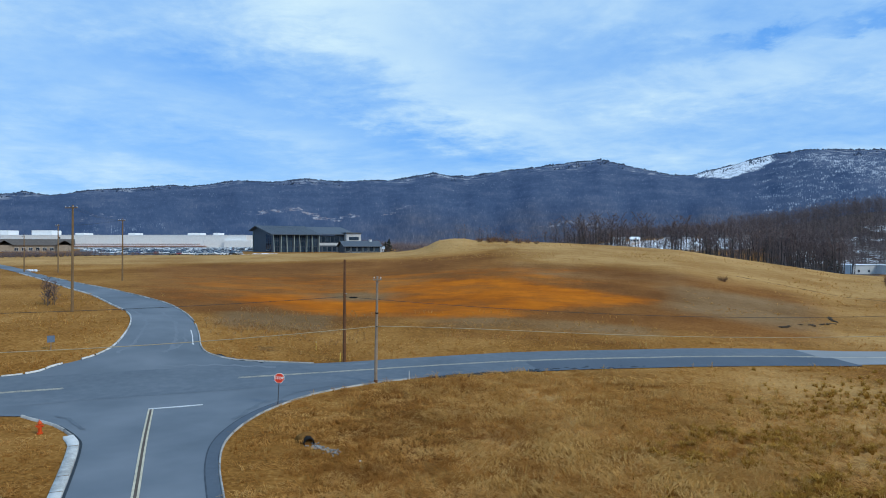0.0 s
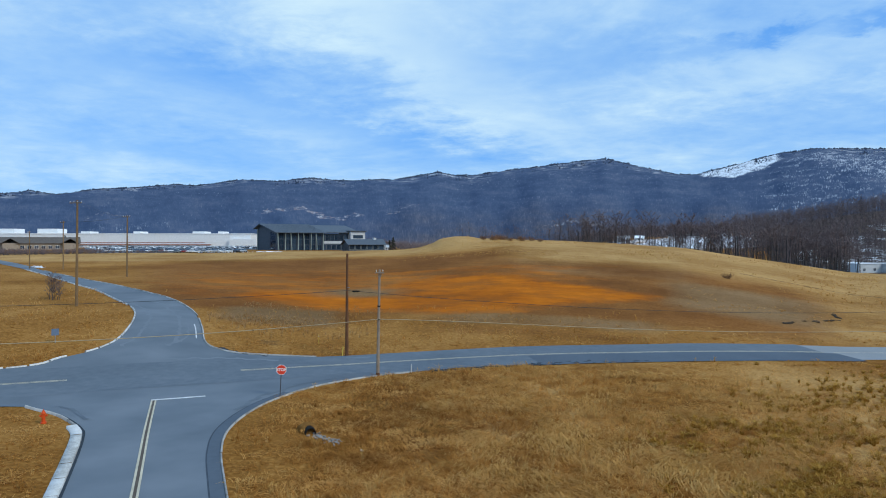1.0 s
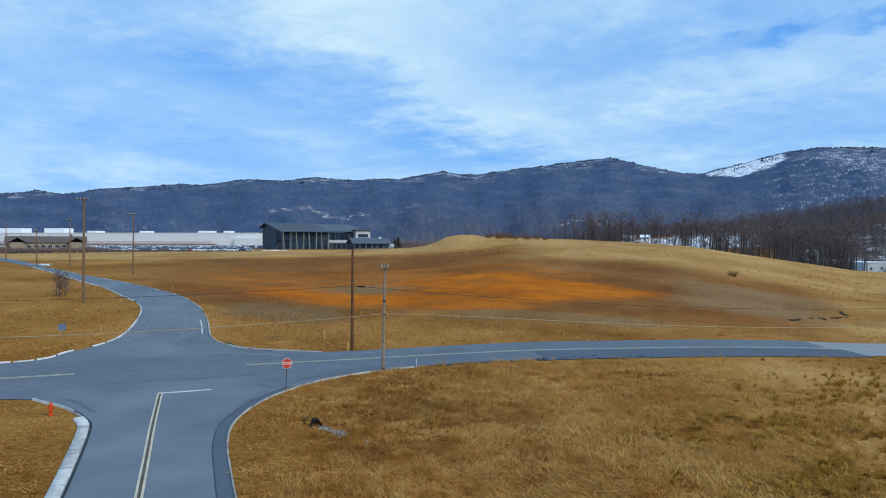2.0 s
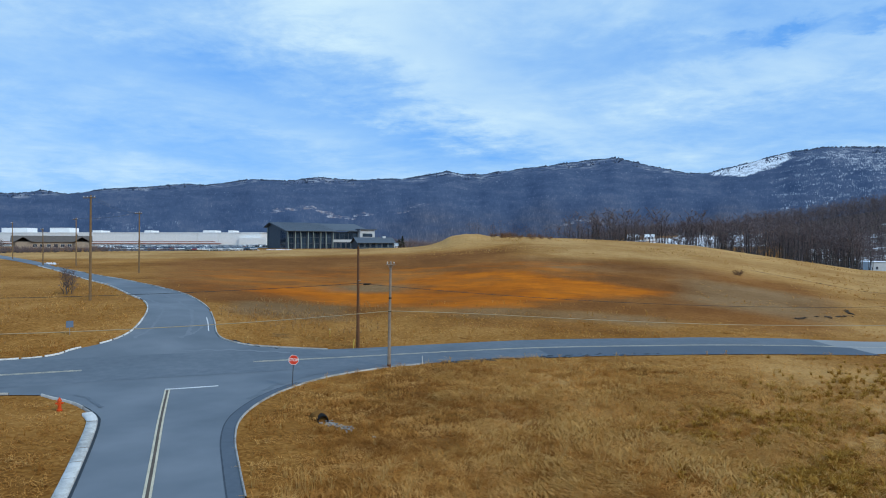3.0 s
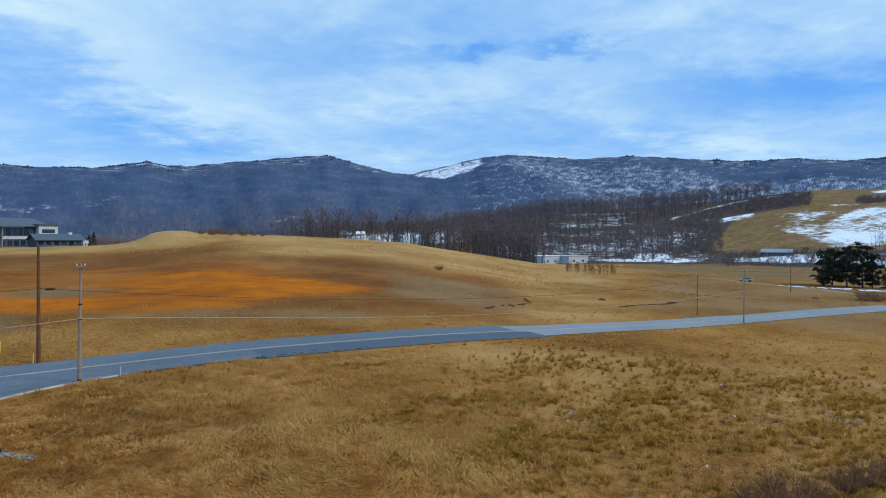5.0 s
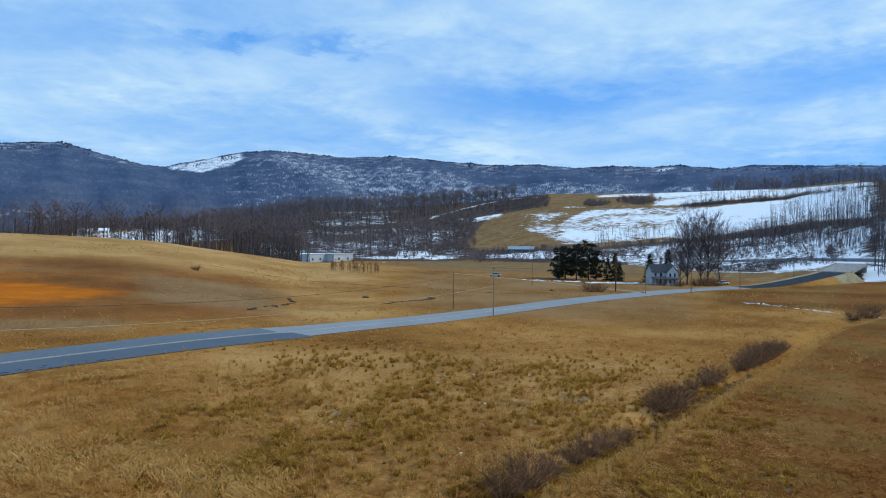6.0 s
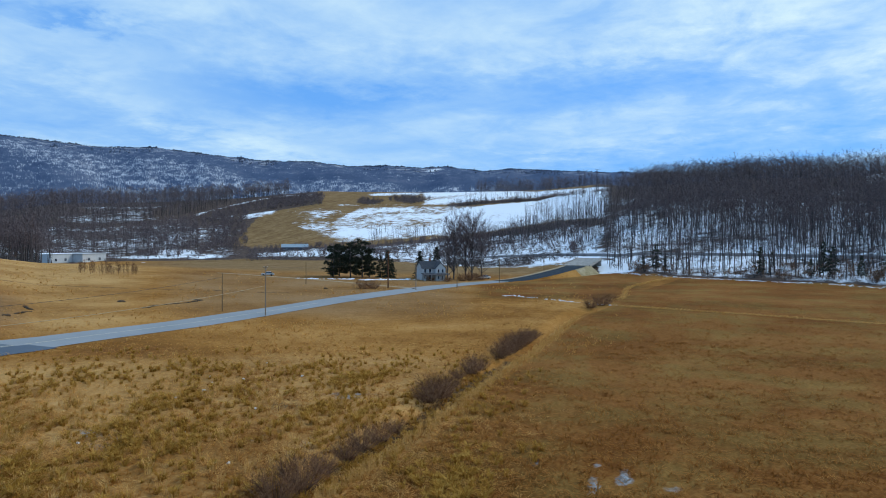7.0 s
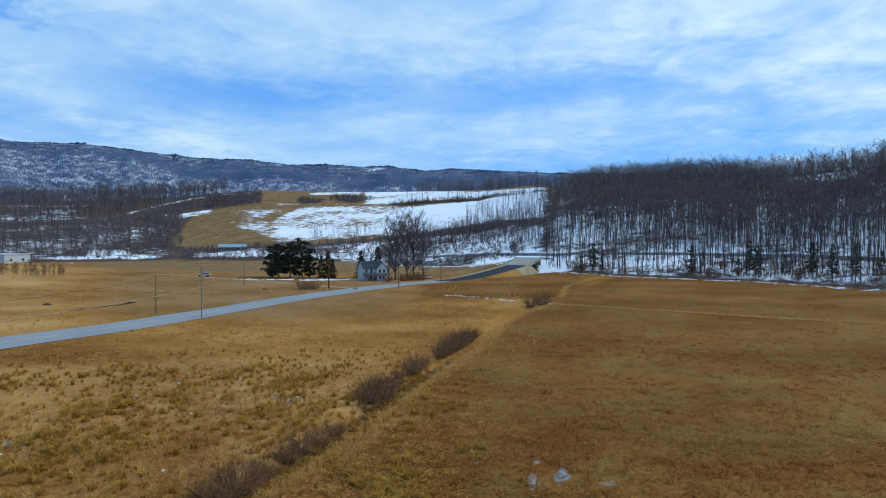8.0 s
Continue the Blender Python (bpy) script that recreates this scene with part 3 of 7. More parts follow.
# ---------------------------------------------------------------- the ground, one sheet out to the mountain
def build_ground():
    bearings = np.radians(np.concatenate((np.arange(-180, -44, 4.0), np.arange(-44, 104, 0.3), np.arange(104, 180, 4.0), [180.0])))
    radii = np.concatenate(([1.5, 4, 8], np.geomspace(12, 428, 150), np.arange(433, 850, 5.5), np.geomspace(856, 4850, 72)))
    bb, rr = np.meshgrid(bearings, radii)
    x, y = rr * np.sin(bb), rr * np.cos(bb)
    b = np.degrees(bb)
    z = relief(x, y)
    dd, ds = near_line(x, y, evenly(DITCH, 30))
    main_d, main_side = near_line(x, y, evenly(MAIN, 60))
    z = z - 0.9 * smooth(2.6, 0.4, dd) * smooth(160, 140, x)
    rng = np.random.default_rng(5)
    z = z + rng.normal(0, 1, z.shape) * 0.05 * smooth(12, 40, rr) * smooth(6, 12, main_d) * smooth(-16, -13, np.where((b < -10) & (rr < 62), -30, 0) + np.where(b < 2, -20 * (b < -12), 0)) * smooth(300, 150, rr)
    # the mountain's spurs and gullies
    far = smooth(1150, 1700, rr)
    spur = np.sin(b * 0.55 + rr * 0.0021) * 12 + np.sin(b * 1.3 - rr * 0.0034 + 1) * 5 + np.sin(b * 2.9 + rr * 0.0052) * 2
    z = z + far * spur * smooth(2950, 2300, rr) + rng.normal(0, 0.7, z.shape) * far

    def patch(b0, b1, r0, r1, eb=1.0, er=25.0):
        return smooth(b0 - eb, b0 + eb, b) * smooth(b1 + eb, b1 - eb, b) * smooth(r0 - er, r0 + er, rr) * smooth(r1 + er, r1 - er, rr)

    def oval(bc, rc, bw, rw):
        return np.clip(1.25 - np.hypot((b - bc) / bw, (rr - rc) / rw), 0, 1)

    def field(knots, lo, hi, eb=1.0, er=10.0):
        """A field between two lines that run from bearing to bearing."""
        low, high = np.interp(b, knots, lo), np.interp(b, knots, hi)
        return smooth(knots[0] - eb, knots[0] + eb, b) * smooth(knots[-1] + eb, knots[-1] - eb, b) * smooth(low - er, low + er, rr) * smooth(high + er, high - er, rr)

    rim = np.interp(b, (70, 75, 78, 84, 90, 97, 130), (300, 285, 271, 257, 247, 222, 205))

    zones = {
        "rust": np.maximum(field((-19, -15, -12, -8.4, -1.7, 4, 8.4, 17), (118, 114, 110, 108, 102, 106, 113, 130), (130, 134, 136, 138, 158, 152, 143, 133), 2.0, 7) * 0.88, patch(-24, 12, 112, 176, 5, 12) * 0.46) * (1 - 0.75 * oval(-8.5, 131, 5, 8)),
        "grey": np.maximum.reduce((patch(-20, -10.5, 93, 109, 2, 4), patch(3, 19, 156, 186, 3, 8) * 0.4, patch(16, 27.5, 118, 158, 2.5, 9) * 0.75, oval(-8.5, 131, 5, 8), patch(-3, 16, 94, 104, 3, 4) * 0.7, patch(37, 62, 130, 262, 4, 20) * 0.6)),
        "brown": np.maximum(patch(-26, 27, 100, 215, 5, 14) * (1 - 0.85 * patch(3, 40, 176, 300, 4, 18)), patch(-5, 40, 84, 96, 6, 6) * 0.5) * (1 - oval(-19, 97, 6, 10)) * smooth(3, 9, main_d),
        "pale": np.maximum.reduce((smooth(-0.7, -1.3, ds * dd) * smooth(-3.4, -2.4, ds * dd) * smooth(20, 24, x) * smooth(160, 140, x) * 0.38, patch(-5.5, 1.5, 236, 270, 1.0, 8) * 1.2, patch(-60, 33, 222, 330, 3, 16) * 0.9, patch(3, 36, 182, 330, 4, 20) * 0.85, patch(14, 37, 95, 262, 6, 25) * 0.55, patch(37, 60, 95, 262, 6, 25) * 0.26, patch(10, 33, 190, 225, 4, 10) * 0.5, patch(-2, 55, 62, 80, 3, 3) * 0.35, patch(-4, 24, 36, 60, 4, 6) * 0.42, oval(3.5, 46, 3.4, 5) * 0.85, oval(10, 51, 4, 5) * 0.8, oval(6, 60, 5, 3.5) * 0.7, oval(15, 43, 3, 5) * 0.75, patch(44, 75, 105, 170, 6, 15) * 0.3, patch(20, 62, 30, 88, 5, 8) * 0.62)),
        "russet": np.maximum(np.maximum(oval(-6, 54, 5, 10) * 0.7, oval(-3.5, 45, 4, 9) * 0.95), oval(8, 44, 5, 5) * 0.5) + smooth(-2.0, -3.8, ds * dd) * smooth(20, 24, x) * smooth(335, 295, rr) * smooth(180, 150, b) * 0.95 + patch(62, 76, 174, 292, 1.5, 6) * smooth(5, 9, main_d) * (main_side < 0) * smooth(-1, 2, ds * dd) * 0.85,
        "bare": np.maximum.reduce((oval(67.7, 41.4, 0.9, 1.5) * 0.62, oval(72.5, 37.4, 1.0, 2.6) * 0.72, oval(75.0, 40.4, 1.1, 2.8) * 0.74, oval(72.9, 41.8, 0.8, 1.4) * 0.62, oval(79, 38.6, 1.6, 1.2) * 0.5, oval(64, 44, 1.5, 2) * 0.45, oval(52.5, 60, 5, 6) * 0.55, oval(33, 48, 7, 6) * 0.42, oval(45, 44, 6, 6) * 0.4)),
        "soil": np.maximum.reduce((oval(-16.5, 80.5, 2.6, 2.6) * 0.55, oval(-12, 82.5, 1.6, 1.6) * 0.4, smooth(1.8, 0.6, dd) * smooth(120, 60, x) * 0.75, oval(46, 57, 5, 4) * 0.5, patch(24, 64, 36, 72, 4, 6) * 0.16)),
        "olive": patch(36, 76, 275, 1000, 4, 30) * 0.85,
        "glade": np.maximum(field((18.4, 21, 24.2), (2720, 2440, 2600), (2960, 2960, 2920), 0.5, 40), patch(57.6, 59.3, 2640, 2780, 0.4, 40)) + patch(25, 35.5, 2870, 2945, 1.2, 30) * 0.6,
        "wood": np.maximum.reduce((field((24, 42, 44.3, 46.5, 49), (442, 500, 668, 686, 700), (1150, 1150, 1150, 1100, 800), 1.2, 8), field((24, 43.5), (442, 442), (522, 506), 1.5, 8),
                                    field((43, 48, 52, 53.5, 58, 60, 61.5, 63.5, 66, 69, 72.5), (442, 425, 418, 416, 390, 362, 354, 350, 348, 344, 330), (494, 486, 482, 488, 506, 508, 506, 506, 510, 500, 448), 1, 6),
                                    oval(53, 712, 1.2, 24), oval(56.4, 728, 1.7, 34), field((59.6, 62.9, 67.7, 71), (666, 670, 662, 600), (686, 690, 680, 612), 0.8, 5),
                                    smooth(70.5, 72.5, b) * smooth(rim - 3, rim + 5, rr) * smooth(1150, 1100, rr), patch(2, 31, 285, 460, 2, 15), patch(60, 74, 850, 1150, 3, 20), patch(-40, 24, 760, 1150, 4, 60))),
        # outward of this the haze-blue mountain colours take over
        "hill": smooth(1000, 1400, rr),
        "crest": smooth(2560, 2720, rr) * np.clip(0.55 + 0.6 * np.sin(b * 0.9 + 0.6) + 0.35 * np.sin(b * 2.3), 0, 1),
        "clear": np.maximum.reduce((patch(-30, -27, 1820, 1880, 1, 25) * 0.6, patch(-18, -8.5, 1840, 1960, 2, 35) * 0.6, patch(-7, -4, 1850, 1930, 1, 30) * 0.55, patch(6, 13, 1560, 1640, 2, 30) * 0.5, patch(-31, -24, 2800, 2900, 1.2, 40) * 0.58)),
        "foot": smooth(2150, 1350, rr) * smooth(34, 22, b) * smooth(-16, 2, b),
    }

    under_trees = smooth(71.5, 73.5, b) * smooth(rim - 2, rim + 6, rr)
    snow = np.maximum.reduce((
        field((49.5, 51.8, 53.1, 57.8, 62.5), (492, 484, 488, 502, 512), (600, 660, 682, 680, 672), 1.6, 26) * 0.59, field((46.5, 48.5, 51), (570, 540, 500), (690, 686, 676), 2.0, 30) * 0.50,
        field((58.5, 63, 66.3, 68.7, 71, 73.0), (530, 510, 512, 500, 474, 440), (650, 664, 668, 664, 620, 580), 1.2, 14) * 0.74,
        field((57.3, 59.6, 62.9, 67.7, 71, 73), (680, 690, 694, 682, 612, 584), (850, 850, 850, 772, 668, 610), 0.9, 12) * 0.65, field((52.8, 57.5), (764, 776), (800, 836), 0.7, 8) * 0.58, field((50, 60), (684, 684), (694, 692), 0.8, 6) * 0.52,
        field((46, 52, 60, 71), (444, 440, 352, 336), (486, 480, 500, 470), 2, 10) * 0.54, patch(72.0, 75.2, 288, 330, 0.4, 9) * 0.85, patch(66.0, 70.2, 338, 376, 1.2, 14) * 0.72,
        under_trees * np.interp(rr - rim, (0, 10, 30, 110, 190, 280), (0.35, 0.49, 0.585, 0.60, 0.44, 0.12)), patch(90.5, 96.5, 470, 560, 1.5, 25) * 0.62, field((68, 73), (350, 330), (470, 430), 1.5, 12) * 0.68,
        patch(25, 43, 450, 640, 2, 25) * 0.42, patch(29, 37, 640, 790, 2, 25) * 0.40, field((36, 39.8), (476, 470), (502, 500), 1.0, 9) * 0.7, field((33, 42), (452, 448), (476, 468), 1.2, 9) * 0.62, field((43.5, 50), (448, 446), (476, 474), 0.8, 9) * 0.58,
        patch(28, 31.5, 455, 485, 0.8, 9) * 0.6, field((39, 43.5, 46, 49.5), (668, 766, 800, 764), (690, 786, 818, 790), 1, 8) * 0.53, patch(36, 44, 520, 690, 2, 25) * 0.32, field((42.5, 45.5), (630, 660), (668, 684), 0.6, 8) * 0.45, patch(8, 28, 300, 470, 2, 15) * 0.55, patch(10.5, 23, 600, 740, 1.5, 25) * 0.62, patch(22, 34, 1700, 2600, 2, 150) * 0.37,
        field((18.4, 21, 24.2), (2720, 2440, 2600), (2960, 2960, 2920), 0.5, 40) * 0.70, field((23, 30, 38, 44, 66), (2600, 2050, 1500, 1450, 1600), (2780, 2700, 2550, 2350, 2250), 3, 140) * 0.47, patch(24, 66, 2350, 2850, 3, 100) * 0.34, patch(25, 35.5, 2870, 2945, 1.2, 30) * 0.66, patch(40, 47, 2800, 2930, 2, 50) * 0.42, patch(57.6, 59.3, 2640, 2780, 0.4, 40) * 0.7, patch(-26, -22, 2800, 2930, 1, 60) * 0.5, patch(-16, -10, 2780, 2930, 1, 60) * 0.46, patch(-4, 0, 2700, 2930, 1, 60) * 0.5, patch(4, 12, 2760, 2930, 2, 60) * 0.5, patch(-34, 18, 2300, 2900, 5, 150) * 0.26, patch(-40, -22, 1500, 1700, 3, 60) * 0.36))
    zones["snow"] = snow
    zones["bearing"] = b
    n, k = x.shape
    i = (np.arange(n - 1)[:, None] * k + np.arange(k - 1)).ravel()
    ob = arrays("ground", np.stack((x, y, z), -1).reshape(-1, 3), np.stack((i, i + 1, i + k + 1, i + k), 1), LAND, "dry winter grassland rising to a wooded mountain tinted blue for haze, with patches of snow", "ground", "structure")
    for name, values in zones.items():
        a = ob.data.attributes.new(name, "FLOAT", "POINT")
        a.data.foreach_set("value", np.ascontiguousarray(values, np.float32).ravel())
    ob.data.shade_smooth()
    # a plug under the innermost ring
    return ob


build_ground()


# ---------------------------------------------------------------- roads, kerbs and their paint
def ribbon(name, line, left, right, lift, material, across=5, **tags):
    s = sides(line)
    rows = []
    for w in np.linspace(left, -right, across):
        q = line + s * w
        rows.append(np.column_stack((q, road_level(line[:, 0], line[:, 1]) * (line[:, 0] > RAMP_FROM) + (relief(q[:, 0], q[:, 1]) + 0.05) * (line[:, 0] <= RAMP_FROM) + lift)))
    return sheet(name, np.stack(rows, 1)[:, ::-1], material, **tags)


def between(name, a, b, lift, material, along=90, across=12, **tags):
    a, b = evenly(a, along), evenly(b, along)
    rows = [a + (b - a) * w for w in np.linspace(0, 1, across)]
    return sheet(name, [np.column_stack((q, relief(q[:, 0], q[:, 1]) + 0.05 + lift)) for q in rows], material, **tags)


ASPHALT_LANE = surface("lane_asphalt", ((0.074, 0.096, 0.126), (0.096, 0.122, 0.154)), 0.2, 0.85, 0.2, 14, spec=0.2, space="w")
SEAM = surface("asphalt_seam", ((0.040, 0.052, 0.068), (0.080, 0.100, 0.126)), 0.9, 0.9, 0.2, 5, spec=0.1, space="w")
SET = dict(kind="structure", category="road")
dark_end = int(np.argmin(np.hypot(MAIN[:, 0] - 44, MAIN[:, 1] - 85.6)))
ribbon("road_main", MAIN[:dark_end + 1], 4.4, 4.5, 0.012, ASPHALT_MAIN, 9, label="grey asphalt through road with a worn yellow centre line", **SET)
ramp_start = int(np.argmin(abs(MAIN[:, 0] - 216)))
ribbon("road_main", MAIN[dark_end:ramp_start + 1], 4.0, 4.1, 0.012, ASPHALT_PALE, 9, label="paler old asphalt road running on towards the bridge", **SET)
deck_start = int(np.argmin(abs(MAIN[:, 0] - 269.5)))
ribbon("road_ramp", MAIN[ramp_start:deck_start + 1], 4.2, 4.3, 0.012, ASPHALT_DARK, 5, label="dark new asphalt climbing to the bridge", **SET)
between("road_north", np.vstack(([(-63, 46.5)], NORTH_W)), np.vstack(([(-3.5, 71.5)], NORTH_E)), 0.006, ASPHALT, 220, 12, label="grey asphalt side road curving up past the field", **SET)
between("road_south", np.vstack(([(3.5, 71.8)], SOUTH_E)), np.vstack(([(-60, 43.5)], SOUTH_W)), 0.0, ASPHALT, 160, 14, label="grey asphalt side road ending at the stop line", **SET)
# darker seams: the shoulder of the through road and the gutter of the side road
ribbon("road_shoulder", MAIN[(MAIN[:, 0] > 6) & (MAIN[:, 0] < 46)], -0.5, 4.9, 0.018, ASPHALT_LANE, 4, label="darker newer asphalt of the near lane", **SET)
gutter = SOUTH_E[(SOUTH_E[:, 1] < 56) & (SOUTH_E[:, 1] > 5)]
ribbon("road_gutter", gutter, -0.02, 0.72, 0.010, ASPHALT_LANE, 4, label="dark patched asphalt gutter along the kerb", **SET)
ribbon("road_seam", gutter, -0.70, 0.78, 0.016, SEAM, 2, label="dark open seam beside the gutter", **SET)
seam = SOUTH_W[(SOUTH_W[:, 1] < 48) & (SOUTH_W[:, 1] > 8) & (SOUTH_W[:, 0] > -29)]
ribbon("road_seam", seam, 0.16, -0.02, 0.016, ASPHALT_DARK, 2, label="dark open seam beside the concrete slab", **SET)


def crack(points, width, label, material=ASPHALT_LANE, lift=0.022):
    """A thin wandering ribbon on the carriageway: a sealed crack or a worn track."""
    line = spline(points, 0.5)
    s = sides(line)
    wob = np.array([noise.noise((p[0] * 0.8, p[1] * 0.8, 5)) for p in line])[:, None]
    rows = []
    for w in (1, -1):
        q = line + s * (wob * width * 0.9 + w * width * 0.5 * (0.5 + 1.1 * abs(wob)))
        rows.append(np.column_stack((q, relief(q[:, 0], q[:, 1]) + 0.05 + lift)))
    return sheet("road_crack", np.stack(rows, 1)[:, ::-1], material, label=label, kind="structure", category="crack")


WORN = surface("worn_asphalt", ((0.142, 0.172, 0.204), (0.170, 0.200, 0.234)), 0.25, 0.85, 0.2, 8, spec=0.2, space="w")
for pts, w in ((((-16.0, 55.2), (-13.8, 60.0), (-9.5, 64.0)), 0.45), (((-16.8, 50), (-16.2, 55.5), (-13.4, 60.6)), 0.6), (((-30.5, 50.6), (-28.6, 49.4), (-26.4, 46.8)), 0.4)):
    crack(pts, w, "darker smear of patched asphalt", ASPHALT_MAIN)
for pts, w in ((((-31.2, 71.5), (-33.6, 79.5), (-38.6, 89.5), (-46.5, 101)), 0.6), (((-35.8, 70), (-36.6, 76), (-41.2, 88), (-48.5, 98)), 0.5), (((-30.9, 73.5), (-31.6, 77), (-33.7, 82)), 0.3),
               (((-29.6, 66.5), (-25, 68.2), (-19, 69.3)), 0.6)):
    crack(pts, w, "pale worn wheel track on the side road", WORN, 0.016)


def kerb(line, into, width, height, label, lengths, material=CONCRETE, gap=0.015):
    """Kerb stones along a line, into (+1 left, -1 right) the verge, with open joints."""
    line = evenly(line, int(len(line) * 0.6 / 0.5))
    s = sides(line) * into
    d = np.concatenate(([0], np.cumsum(np.hypot(*np.diff(line, axis=0).T))))
    root = tagged(new("kerb"), label, "kerb", "", "structure")
    k = 0.0
    rng = random.Random(len(line))
    while k < d[-1] - 0.5:
        end = min(k + lengths * rng.uniform(0.85, 1.15), d[-1])
        if rng.random() < 0.94 or width > 0.5:
            t = np.linspace(k + gap, end - gap * rng.uniform(0.5, 1.5), 4)
            p = np.stack([np.interp(t, d, line[:, j]) for j in (0, 1)], 1)
            o = np.stack([np.interp(t, d, s[:, j]) for j in (0, 1)], 1)
            z = relief(p[:, 0], p[:, 1]) + 0.05
            h = height * rng.uniform(0.75, 1.05)
            prof = ((0.0, -0.1), (0.02, h - 0.03), (0.05, h), (width, h), (width + 0.03, -0.15))
            verts = np.concatenate([np.column_stack((p + o * w, z + dz)) for w, dz in prof])
            n = len(t)
            faces = [(i + n * j, i + 1 + n * j, i + 1 + n * (j + 1), i + n * (j + 1)) for j in range(len(prof) - 1) for i in range(n - 1)]
            if into > 0:
                faces = [f[::-1] for f in faces]
            arrays("kerb_stone", verts, faces, material, "", "", "", root)
        k = end
    return root


def clip_line(line, lo, hi):
    return line[int(lo * (len(line) - 1)):int(hi * (len(line) - 1)) + 1]


kerb(clip_line(NORTH_W, 0.0, 0.55), 1, 0.16, 0.15, "weathered pale concrete kerb bending into the side road", 1.9, PALE_CONCRETE, 0.09)
kerb(clip_line(NORTH_E, 0.03, 0.5), -1, 0.16, 0.15, "weathered concrete kerb round the field corner", 2.4)
kerb(clip_line(SOUTH_E, 0.05, 0.75), 1, 0.12, 0.09, "thin concrete kerb round the grass corner", 2.4, CONCRETE, 0.03)
kerb(SOUTH_W[(SOUTH_W[:, 1] > 44.9) & (SOUTH_W[:, 0] > -50)], -1, 0.16, 0.14, "dark stained concrete kerb by the hydrant", 2.4)
kerb(SOUTH_W[(SOUTH_W[:, 1] < 45.3) & (SOUTH_W[:, 1] > 8) & (SOUTH_W[:, 0] > -26)], -1, 0.66, 0.13, "broad pale concrete gutter slab with chipped edges", 3.0, PALE_CONCRETE)


def stripe(line, left, right, lift=0.024, material=PAINT_YELLOW, label="worn yellow centre line on the road"):
    return ribbon("road_marking", line, left, right, lift, material, 2, label=label, kind="structure", category="marking")


stripe(MAIN[(MAIN[:, 0] > -21.3) & (MAIN[:, 0] < 44)], 0.20, -0.06)
stripe(MAIN[(MAIN[:, 0] > -21.3) & (MAIN[:, 0] < 44)], -0.10, 0.20)
stripe(MAIN[(MAIN[:, 0] > 44.5) & (MAIN[:, 0] < 120)], 0.1, 0.05, label="faded yellow line on the old asphalt")
stripe(MAIN[(MAIN[:, 0] > -110) & (MAIN[:, 0] < -33)], 0.16, -0.04)
stripe(MAIN[(MAIN[:, 0] > -110) & (MAIN[:, 0] < -33)], -0.10, 0.2)
centre = spline(((-24.3, 52.8), (-20.6, 43.8), (-16.7, 34.6), (-9, 16.3), (-1, -3)), 0.8)
stripe(centre, 0.22, -0.10, label="worn yellow double line of the side road")
stripe(centre, -0.06, 0.18, label="worn yellow double line of the side road")
stripe(centre, 0.098, 0.058, 0.018, TAR, "brown tar seam between the double lines")
stripe(spline(((-24.5, 52.85), (-22.6, 53.6), (-20.8, 54.4)), 0.5), 0.2, 0.2, material=PAINT_WHITE, label="worn white stop line across the lane")
stripe(NORTH_E[(NORTH_E[:, 1] > 75.5) & (NORTH_E[:, 1] < 83)], 0.75, -0.63, material=PAINT_WHITE, label="short white edge line beside the kerb")


TRACK = surface("pale_track", ((0.25, 0.18, 0.10), (0.36, 0.28, 0.18)), 0.3, 0.95, 0.4, 12, space="w")


# ---------------------------------------------------------------- embankment and bridge
def build_bridge():
    for x0, x1, mat, label in ((RAMP_FROM - 8, 258.5, LAND, "grassy side of the embankment under the climbing road"),
                               (257, 273, surface("embankment_stone", ((0.15, 0.12, 0.06), (0.27, 0.22, 0.12), (0.40, 0.35, 0.24)), 0.25, 0.95, 0.5, 10, space="w"), "pale stony end of the embankment at the bridge")):
        climb = MAIN[(MAIN[:, 0] >= x0) & (MAIN[:, 0] < x1)]
        s = sides(climb)
        z = road_level(climb[:, 0], climb[:, 1])
        high = np.maximum(z - relief(climb[:, 0], climb[:, 1]), 0.05)[:, None]
        rows = []
        for w, down in ((6.4, 1), (6.4, 0), (4.4, 0), (-4.5, 0), (-5.0, 0), (-5.0, 1)):
            q = climb + s * (w + np.sign(w) * 1.15 * high * down)
            rows.append(np.column_stack((q, np.minimum(z - 0.06, relief(q[:, 0], q[:, 1]) - 0.1) if down else z - 0.06)))
        sheet("embankment", np.stack(rows, 1)[:, ::-1], mat, label=label, kind="structure", category="embankment")
    ribbon("road_shoulder", MAIN[(MAIN[:, 0] > 200) & (MAIN[:, 0] < 272)], 6.2, -4.2, 0.02, TRACK, 3, label="pale gravel shoulder of the climbing road", **SET)
    z0 = float(road_level(np.array(270.0), np.array(96.5)))
    m = pose(270, 96.4, z0, 0, -math.degrees(math.atan2(DECK - z0, 31)), 8.8)
    bridge = thing("bridge", m, "pale concrete road bridge over the railway cutting", "bridge")
    part("deck", box(bmesh.new(), 0, 31, -5.2, 5.6, -0.55, 0.06, 0.05), CONCRETE, bridge)
    for y in (-5.3, 5.5):
        part("edge_beam", box(bmesh.new(), -0.3, 31.3, y, y + 0.3, -0.7, 0.34, 0.04), CONCRETE, bridge)
    for x in (0.1, 29.4):
        part("abutment", box(bmesh.new(), x, x + 1.4, -5.1, 5.5, -6.5, -0.57, 0.05), CONCRETE, bridge)
    for y in (-4, -1.3, 1.3, 4):
        part("girder", box(bmesh.new(), 1.6, 29.2, y - 0.25, y + 0.25, -1.5, -0.56), ROOF_DARK, bridge, "dark shaded steel girder")


build_bridge()


